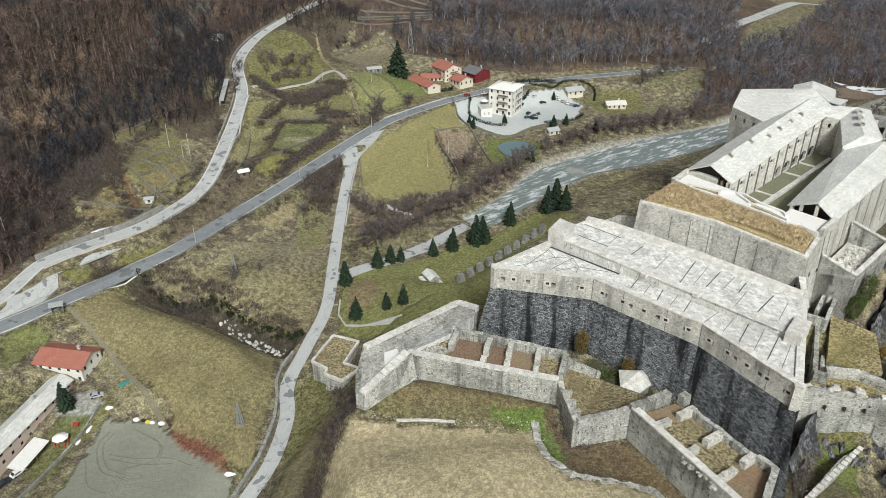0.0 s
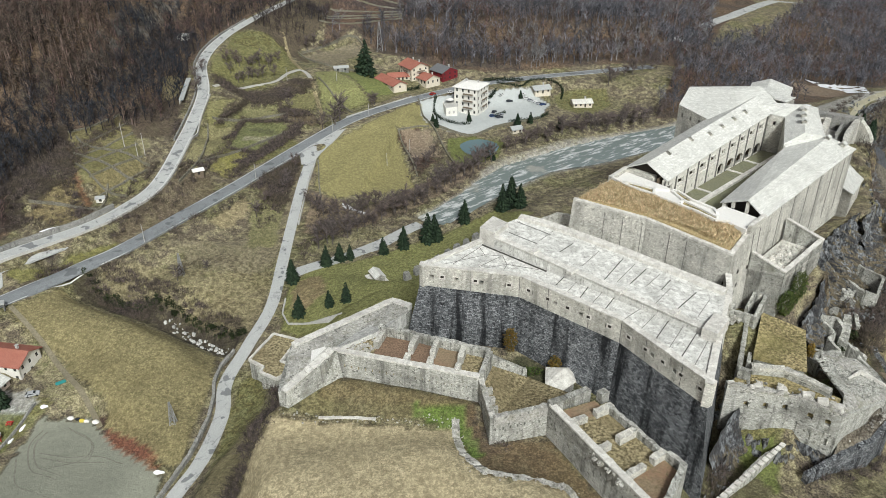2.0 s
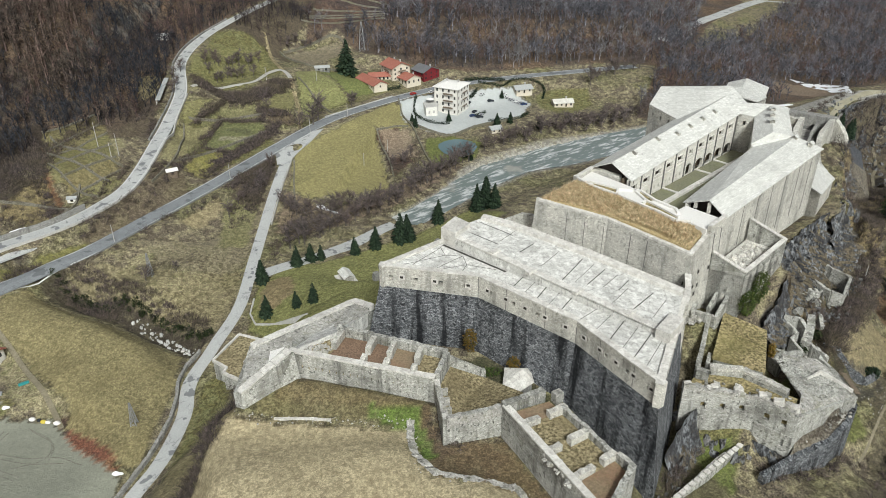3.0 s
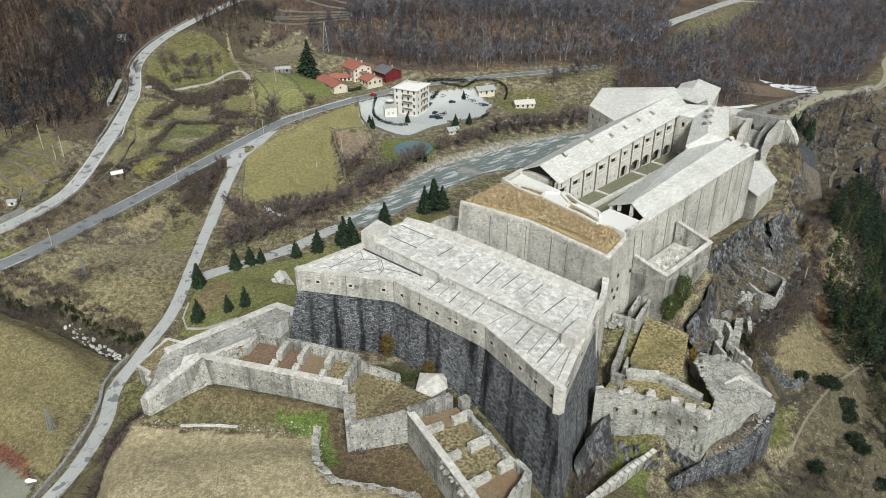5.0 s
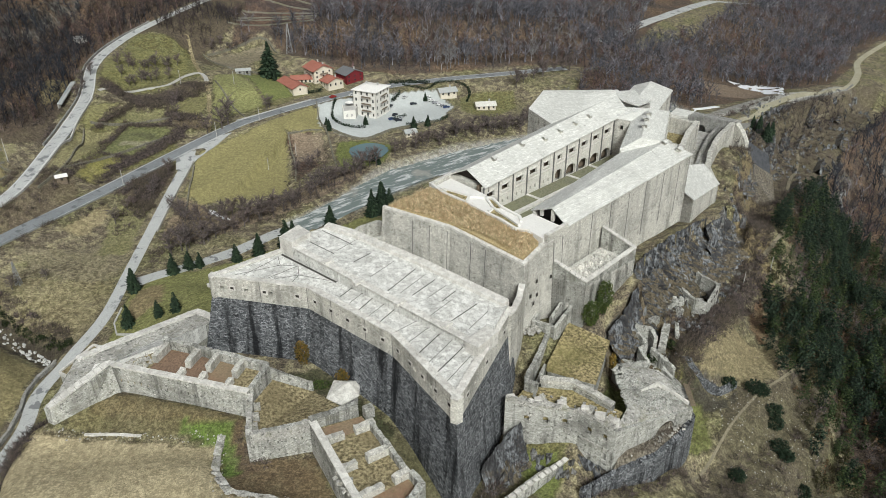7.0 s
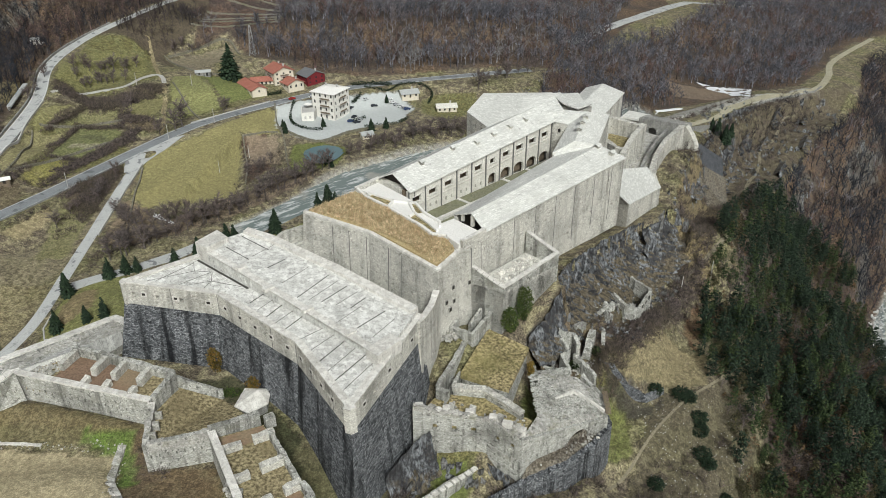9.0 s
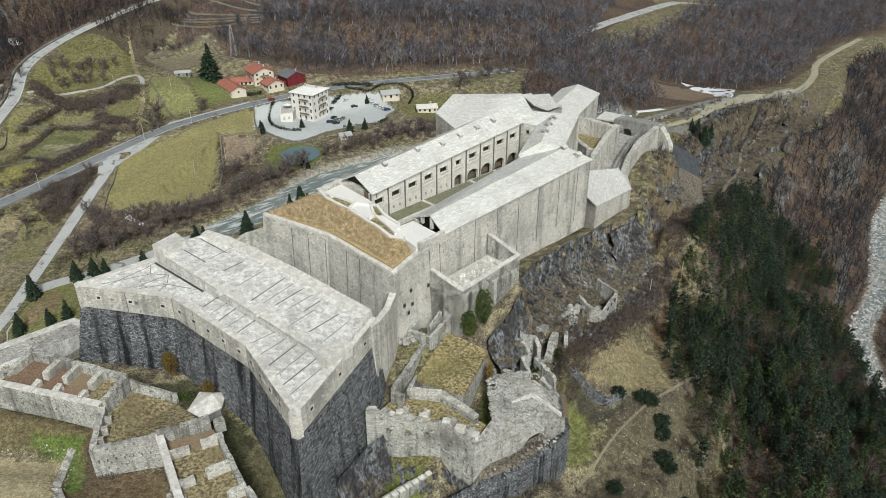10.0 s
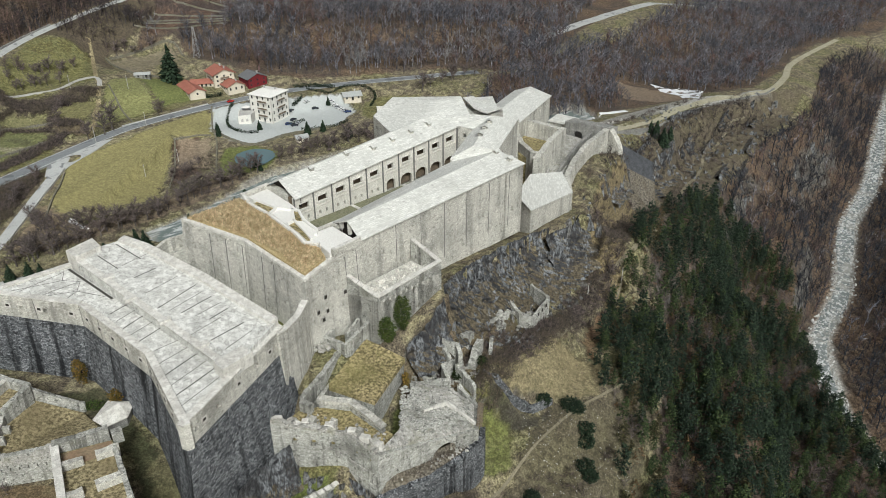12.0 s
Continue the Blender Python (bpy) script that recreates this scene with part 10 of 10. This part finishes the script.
BRUSH_BANDS = {
    **{"garden_%d" % k: (line, 1.2, 0.75) for k, line in enumerate(GARDEN_EDGES)},
    "garden_mound": ([(-66, 386), (-50, 385)], 8, 1.5),
    "junction_scrub": ([(-62, 312), (-56, 324), (-51, 334)], 9, 1.0),
    "road_foot": ([(-112, 240), (-96, 262), (-80, 286), (-66, 312)], 10, 2.6),
    "road_top": ([(-118, 258), (-100, 286), (-94, 310), (-78, 322)], 9, 2.8),
    "orchard": ([(-68, 330), (-58, 306), (-56, 285)], 10, 2.6),
    "lane_east": ([(-36, 262), (-34, 285), (-36, 305)], 8, 2.6),
    "river_bank": ([(-30, 280), (-10, 292), (8, 312), (24, 334), (38, 354)], 12, 2.8),
    "river_far": ([(60, 382), (90, 402), (130, 425), (165, 445)], 14, 2.8),
    "meadow_side": ([(6, 335), (14, 350), (18, 372)], 10, 2.6),
    "hill_path": ([(-98, 384), (-80, 392), (-64, 388), (-52, 378)], 7, 2.6),
    "blockhouse": ([(-34, 186), (-28, 172), (-24, 160)], 6, 1.8),
    "fort_back": ([(62, 236), (82, 256), (110, 300), (140, 340)], 16, 2.8),
    "crest": ([(205, 330), (230, 380), (265, 425), (310, 480), (350, 512)], 18, 3.2),
    
    "gorge_top": ([(205, 230), (225, 275), (255, 320), (290, 370)], 22, 3.4),
    "ruin_foot": ([(118, 138), (130, 142), (146, 150)], 6, 2.0),
    "ditch": ([(29, 143), (33, 137), (36, 141)], 4, 1.5),
    "scrub_west": ([(-185, 290), (-165, 300), (-152, 308), (-148, 285), (-160, 265)], 22, 1.6),
    "scrub_upper": ([(-146, 318), (-130, 345), (-118, 368)], 14, 1.8),
    "plot_edge": ([(-95, 360), (-89, 385)], 2.5, 1.3), "plot_edge_b": ([(-90, 315), (-85, 339), (-85, 374), (-66, 376)], 2.5, 1.3), "plot_edge_c": ([(-78, 317), (-70, 343), (-57, 375)], 4, 1.6),
    "plot_edge_d": ([(-70, 408), (-67, 388), (-50, 388)], 3, 1.5), "hill_brush": ([(-94, 398), (-80, 406), (-66, 424), (-58, 428)], 7, 1.8), "verge": ([(-112, 262), (-104, 285), (-98, 305), (-90, 322)], 7, 1.8), "median": ([(-132, 236), (-128, 240)], 4, 1.5),
    "crest_side": ([(240, 352), (275, 405), (320, 462), (365, 510)], 34, 3.4), "rear_slope": ([(202, 268), (216, 300), (236, 334)], 22, 2.2), "cliff_brush": ([(138, 202), (150, 216), (164, 230)], 3, 1.6), "slope_foot": ([(150, 140), (165, 152), (182, 165)], 20, 3.4),
    "ruin_brush": ([(134, 178), (142, 188), (150, 196), (158, 204)], 5, 1.3), "ruin_brush_b": ([(148, 178), (156, 190), (166, 202), (176, 212)], 8, 1.1), "house_brush": ([(168, 206), (178, 216), (186, 228)], 6, 1.0), "ledge_brush": ([(186, 226), (194, 240), (200, 256), (206, 276)], 12, 1.3),
    "gully": ([(-130, 245), (-106, 235), (-86, 226)], 6, 1.0), "gully_top": ([(-118, 246), (-98, 239), (-74, 228), (-52, 217)], 5, 1.2), "glacis_foot": ([(-26, 152), (-31, 138), (-36, 122)], 7, 1.1), "bast_foot": ([(86, 128), (94, 142), (99, 150)], 4, 1.2),
    "garden_side": ([(-158, 322), (-146, 304), (-138, 286), (-126, 272)], 5, 1.1), "road_mid": ([(-108, 300), (-106, 330), (-110, 352)], 6, 1.2), "path_bush": ([(-104, 404), (-92, 396), (-82, 394), (-70, 406), (-60, 426)], 9, 0.9), "plot_foot": ([(-78, 330), (-66, 350), (-56, 372)], 5, 0.9), "lane_top": ([(-56, 300), (-50, 318), (-49, 334)], 9, 0.9),
    "bank_foot": ([(-150, 262), (-135, 268), (-120, 282), (-112, 300)], 8, 2.6),
}
spots, tall = [], []
for line, width, gap in BRUSH_BANDS.values():
    for p in smooth_line([(x, y, 0) for x, y in line], gap):
        for _ in range(max(1, int(width / gap))):
            q = (p.x + rng.uniform(-0.5, 0.5) * width, p.y + rng.uniform(-0.5, 0.5) * width)
            spots.append(q)
            tall.append(rng.uniform(1.4, 3.8))
spots, tall = np.array(spots), np.array(tall)
off_road = clear_of_roads(spots[:, 0], spots[:, 1], 5.2)
spots, tall = spots[off_road], tall[off_road]
scatter("brushwood", brush_kinds, spots, tall, BRUSH, "leafless brown brushwood and bramble", "scrub", 6, 0.2, 1.0)
tuft_kinds = [brush_clump(rng, 16) for _ in range(5)]
tuft_spots = np.concatenate([sow(rng, r, g) for r, g in (
    ([(60, 85), (100, 110), (150, 152), (185, 150), (215, 200), (205, 240), (180, 232), (150, 190), (130, 140), (96, 118)], 4.0),
    ([(-160, 235), (-150, 300), (-112, 340), (-100, 300), (-118, 262)], 3.4), ([(-95, 225), (-80, 262), (-55, 262), (-52, 215)], 3.6),
    ([(180, 270), (260, 420), (350, 512), (330, 460), (270, 370), (215, 262)], 4.2), ([(-60, 295), (-40, 350), (-90, 345), (-95, 305)], 4.4), ([(-110, 385), (-60, 400), (-30, 440), (-60, 470), (-110, 460)], 5.0))])
tuft_spots = tuft_spots[clear_of_roads(tuft_spots[:, 0], tuft_spots[:, 1], 5)]
scatter("dry_tufts", tuft_kinds, tuft_spots, rng.uniform(0.5, 1.5, len(tuft_spots)), BRUSH, "low brown tussocks and dead stalks", "scrub", 7, 0.1, 1.0)


grass_spots = np.concatenate([sow(rng, r, g) for r, g in ((DRY_PLOTS["glacis"], 1.9), (DRY_PLOTS["field"], 2.1), ([(-112, 238), (-100, 246), (-77, 246), (-47, 251), (-46, 226), (-48, 214), (-77, 226)], 2.0), ([(150, 146), (160, 168), (186, 188), (196, 200), (192, 170), (180, 130)], 2.0), (DRY_PLOTS["shelf"], 2.0), ([(-6, 152), (27, 145), (28, 138), (22, 143), (-14, 148)], 1.4))])
grass_spots = grass_spots[clear_of_roads(grass_spots[:, 0], grass_spots[:, 1], 4)]
scatter("grass_tussocks", tuft_kinds, grass_spots, rng.uniform(0.25, 0.7, len(grass_spots)), TUSSOCK, "small straw-coloured tussocks over the dry fields", "grass", 71, 0.05, 1.3)


def tree_thing(name, trunk, crown, bark, leaf, label, category, group):
    ob = thing(name, (0, 0, 0), label, category, group)
    for part_name, (v, f), m in (("trunk", trunk, bark), ("crown", crown, leaf)):
        piece = new(part_name, raw_mesh(part_name, v, f, m))
        piece.parent = ob
    return ob


def plant(original, spots_heights, rng, used):
    """Copies of one tree at the spots; the first one moves to its own spot."""
    for x, y, h in spots_heights:
        m = Matrix.Translation((x, y, draped(x, y) - 0.1)) @ Matrix.Rotation(rng.uniform(0, 6.28), 4, "Z")
        if original not in used:
            used.add(original)
            original.matrix_world = m
            original.scale = (h * 1.15, h * 1.15, h)
            continue
        ob = copy_thing(original, m)
        ob.scale = (h * rng.uniform(1.05, 1.3),) * 2 + (h,)


used = set()
spruces = []
for k in range(3):
    stem = gather([spike((0, 0, -0.03), (0, 0, 0.98), 0.018)])
    spruces.append(tree_thing("spruce", stem, spruce(rng, 15, 11), BARK, NEEDLES, "dark green spruce standing on the grass", "conifer", "spruces of the valley"))
SPRUCE_SPOTS = [(-37.5, 243, 9), (-31, 219.5, 8), (-20, 220, 6), (-14, 221, 7), (-26, 254, 8), (-21, 258, 7), (-17, 259, 6), (-4, 265, 7), (4, 270, 9), (14, 277, 12), (17, 279, 11), (30, 296, 10), (258, 399, 9), (261, 394, 10), (267, 402, 8), (256, 403, 7), (48, 306, 12), (52, 309, 14), (56, 305, 11),
                (-29, 470, 20), (-24, 461, 6), (44, 363, 5), (47, 361, 4.5), (64, 409, 7), (72, 414, 6), (15, 404, 5), (17, 399, 6), (36, 414, 5), (70, 455, 5), (-117, 177, 9), (88, 405, 6)]
for i, spot in enumerate(SPRUCE_SPOTS):
    plant(spruces[i % 3], [(spot[0], spot[1], spot[2] * 1.2)], rng, used)
bares = []
for k in range(4):
    t, c = bare_tree(rng, 20, 9, 0.25, 1.7)
    bares.append(tree_thing("bare_tree", t, c, BARK, TREE_TWIGS, "leafless grey-brown tree with a fine spreading crown", "tree", "leafless trees of the valley"))
TREE_LINES = [([(-103, 428), (-92, 440), (-82, 456)], 4, 8), ([(-98, 418), (-84, 430)], 4.5, 7), ([(-70, 492), (-52, 505)], 5, 8), ([(-32, 268), (-16, 283), (2, 302), (16, 322), (30, 342), (44, 360)], 3.6, 10), ([(-40, 300), (-26, 292), (-8, 300)], 3.6, 9), ([(56, 372), (86, 396), (122, 418), (160, 438)], 5, 9), ([(-42, 376), (-35, 390)], 6, 14), ([(-21, 414), (-18, 419)], 6, 10),
              ([(-112, 385), (-116, 410)], 7, 8), ([(-100, 420), (-80, 430)], 9, 8), ([(130, 470), (150, 490), (168, 500)], 6, 11), ([(-78, 236), (-72, 246)], 6, 6), ([(-60, 290), (-54, 312), (-52, 330)], 6, 7), ([(8, 348), (15, 362)], 5, 7), ([(-66, 400), (-58, 380)], 8, 7), ([(100, 402), (140, 422)], 8, 9)]
n = 0
for line, gap, h in TREE_LINES:
    for p in smooth_line([(x, y, 0) for x, y in line], gap):
        plant(bares[n % 4], [(p.x + rng.uniform(-2, 2), p.y + rng.uniform(-2, 2), h * rng.uniform(0.75, 1.2))], rng, used)
        n += 1

# hedges round the hotel and cottages, ivy and bushes on the fort
hedge_kinds = [leafy(rng, 34, lambda h: 0.42, 0.2) for _ in range(3)]
HEDGES = [([(16.5, 436), (15.6, 424), (20, 412), (28, 406), (36, 408)], 1.8), ([(47.5, 470), (60, 472), (72, 470)], 2.6), ([(56, 466), (70, 463), (80, 474), (92, 474), (98, 468), (96, 456)], 1.8), ([(52, 424), (58, 431)], 2.0), ([(-6, 446), (2, 448), (6, 452)], 2.2), ([(50, 448), (54, 454)], 2.4), ([(60, 416), (76, 420), (84, 428)], 1.8)]
for line, h in HEDGES:
    ob = None
    pts = np.array([(p.x, p.y) for p in smooth_line([(x, y, 0) for x, y in line], 1.1)])
    scatter("hedge", hedge_kinds, pts, rng.uniform(0.85, 1.15, len(pts)) * h, NEEDLES, "dark green clipped hedge beside the car park", "hedge", 21, 0.1)


pts = np.array([(p.x + rng.uniform(-1.2, 1.2), p.y + rng.uniform(-1.2, 1.2)) for p in smooth_line([(-114, 238, 0), (-95, 231.5, 0), (-74, 224.5, 0), (-50, 213.5, 0)], 0.9) for _ in range(2)])
scatter("stream_ivy", hedge_kinds, pts, rng.uniform(1.0, 2.4, len(pts)), IVY_DARK, "dark green ivy and bramble along the stream bank", "scrub", 22, 0.1)


def wall_plant(name, spots_sizes, material, label, seed):
    r = np.random.RandomState(seed)
    pieces = []
    for (x, y, z), (sx, sy, sz), count in spots_sizes:
        for _ in range(count):
            q = r.normal(0, 1, 3)
            q = q / np.linalg.norm(q) * r.uniform(0.35, 1.0) ** 0.6 * (sx * 0.62, sy * 0.62, sz * 0.62) + (x, y, z)
            pieces.append(shard(r, q, r.uniform(0.22, 0.55), 0.8))
    v, f = gather(pieces)
    tagged(new(name, raw_mesh(name, v, f, material)), label, "bush")


wall_plant("bramble", [((141.5, 182.0, 3.4), (3, 3, 2.6), 200), ((149.0, 188.5, 3.6), (2.4, 2.4, 2.6), 160), ((134, 180, 2.6), (3, 3, 1.6), 160)], IVY_DARK, "dark bramble between the broken walls", 36)
wall_plant("ivy", [((121.6, 182.2, 19.5), (4.2, 2.6, 7.0), 620), ((125.8, 185.4, 23.0), (4.0, 2.8, 9.5), 760)], IVY, "thick green ivy climbing the annex wall", 31)
wall_plant("yellow_bush", [((39.6, 170.8, 15), (3.4, 2, 7), 420)], YELLOW_LEAVES, "yellowing shrub growing on the dark bastion wall", 32)
wall_plant("yellow_bush", [((51.4, 163.4, 12), (3.2, 2, 5), 300)], YELLOW_LEAVES, "olive-yellow shrub at the foot of the dark wall", 33)
wall_plant("yellow_bush", [((126.9, 172.2, 10), (1.6, 2.2, 4.2), 240)], YELLOW_LEAVES, "yellowing shrub beside the turf casemate", 34)
wall_plant("bramble", [((45, 163.5, 9.6), (6, 3, 1.8), 160)], IVY, "low green bramble along the ditch wall", 35)
for k, (x, y, s_) in enumerate(((167.5, 185.0, 3.2), (175.5, 183.5, 4.0), (177.5, 182.5, 3.4), (179.4, 176.5, 3.6), (179.0, 173.5, 3.4), (177.6, 166.0, 3.6), (178.6, 162.6, 3.0), (161.0, 154.5, 3.2), (182, 156, 3.2), (187, 152, 3.6))):
    wall_plant("green_bush", [((x, y, draped(x, y) + s_ * 0.4), (s_ * 1.3, s_ * 1.2, s_ * 0.9), 420)], NEEDLES, "dark green juniper bush on the dry shelf", 40 + k)
blade_kinds = [gather([spike(rng.uniform(-0.4, 0.4, 3) * (1, 1, 0), rng.uniform(-0.75, 0.75, 3) * (1, 1, 0) + (0, 0, rng.uniform(0.5, 1.0)), 0.05) for _ in range(16)]) for _ in range(4)]
STALKS = mottled("golden_stalks", (0.72, 0.60, 0.375), (0.30, 0.22, 0.115), 0.25, 0.95, 0.1, second=(0.48, 0.345, 0.19), island=0.5)
bank_spots = sow(rng, BANK, 0.75)
verts_, faces_, count_ = [], [], 0


def bank_height(x, y):
    w = [1 / ((x - p[0]) ** 2 + (y - p[1]) ** 2 + 0.5) for p in BANK]
    return sum(a * b for a, b in zip(w, crest)) / sum(w)


for x, y in bank_spots:
    v, f = blade_kinds[rng.randint(4)]
    h = rng.uniform(0.7, 1.6)
    verts_.append(v * (h * 0.8, h * 0.8, h) + (x, y, bank_height(x, y) - 0.15))
    faces_.append(f + count_)
    count_ += len(v)
tagged(new("bank_grass", raw_mesh("bank_grass", np.concatenate(verts_), np.concatenate(faces_), STALKS)), "long golden dead grass on the upper bastion", "grass", kind="stuff")


def tufts_on(ring, heights, gap, low, high, material, label):
    """Uneven grass over a raised surface whose corners have the given heights."""
    pieces, n = [], 0
    for x, y in sow(rng, ring, gap):
        w = [1 / ((x - p[0]) ** 2 + (y - p[1]) ** 2 + 0.5) for p in ring]
        z = sum(a * b for a, b in zip(w, heights)) / sum(w)
        v, f = tuft_kinds[rng.randint(len(tuft_kinds))]
        h = rng.uniform(low, high)
        pieces.append((v * (h * 1.3, h * 1.3, h) + (x, y, z - 0.08), f))
    v, f = gather(pieces)
    tagged(new("grass_tufts", raw_mesh("grass_tufts", v, f, material)), label, "grass", kind="stuff")


TURF_BLADES = mottled("turf_blades", (0.30, 0.27, 0.12), (0.12, 0.11, 0.05), 0.25, 0.95, 0.1, second=(0.16, 0.18, 0.06), island=0.5)
tufts_on(offset_ring([T1, T2, T3, T4], -0.2), [14.2, 13.3, 13.5, 16.0], 0.6, 0.25, 0.7, TURF_BLADES, "mossy dry grass on the casemate roof")
tufts_on([(31.2, 149.6), (33.4, 139.0), (46.4, 142.2), (54, 146.6), (44, 152), (34, 158)], [15.1, 14.4, 14.4, 14.1, 13, 15.1], 0.8, 0.3, 0.9, TUSSOCK, "dry grass in the redan")
for ring in ([(52.4, 133.6), (56.4, 127.0), (64.4, 131.8), (61.6, 138.6)], [(57.0, 124.8), (61.0, 118.8), (69.2, 124.2), (66.0, 130.0)], [(61.8, 116.4), (65.4, 109.4), (72.0, 119.8), (70.2, 122.8)]):
    tufts_on(ring, [15.75] * 4, 0.8, 0.25, 0.7, TUSSOCK, "dry grass on the casemate floor")
tufts_on([(123, 142.4), (133, 146.4), (140.6, 152.8), (145.2, 158.4), (133, 150.6), (124.5, 144.2)], [1.2, 1.6, 1.4, 2.0, 3.0, 3.0], 0.9, 0.5, 1.5, BRUSH, "brown bramble on the fallen bank")
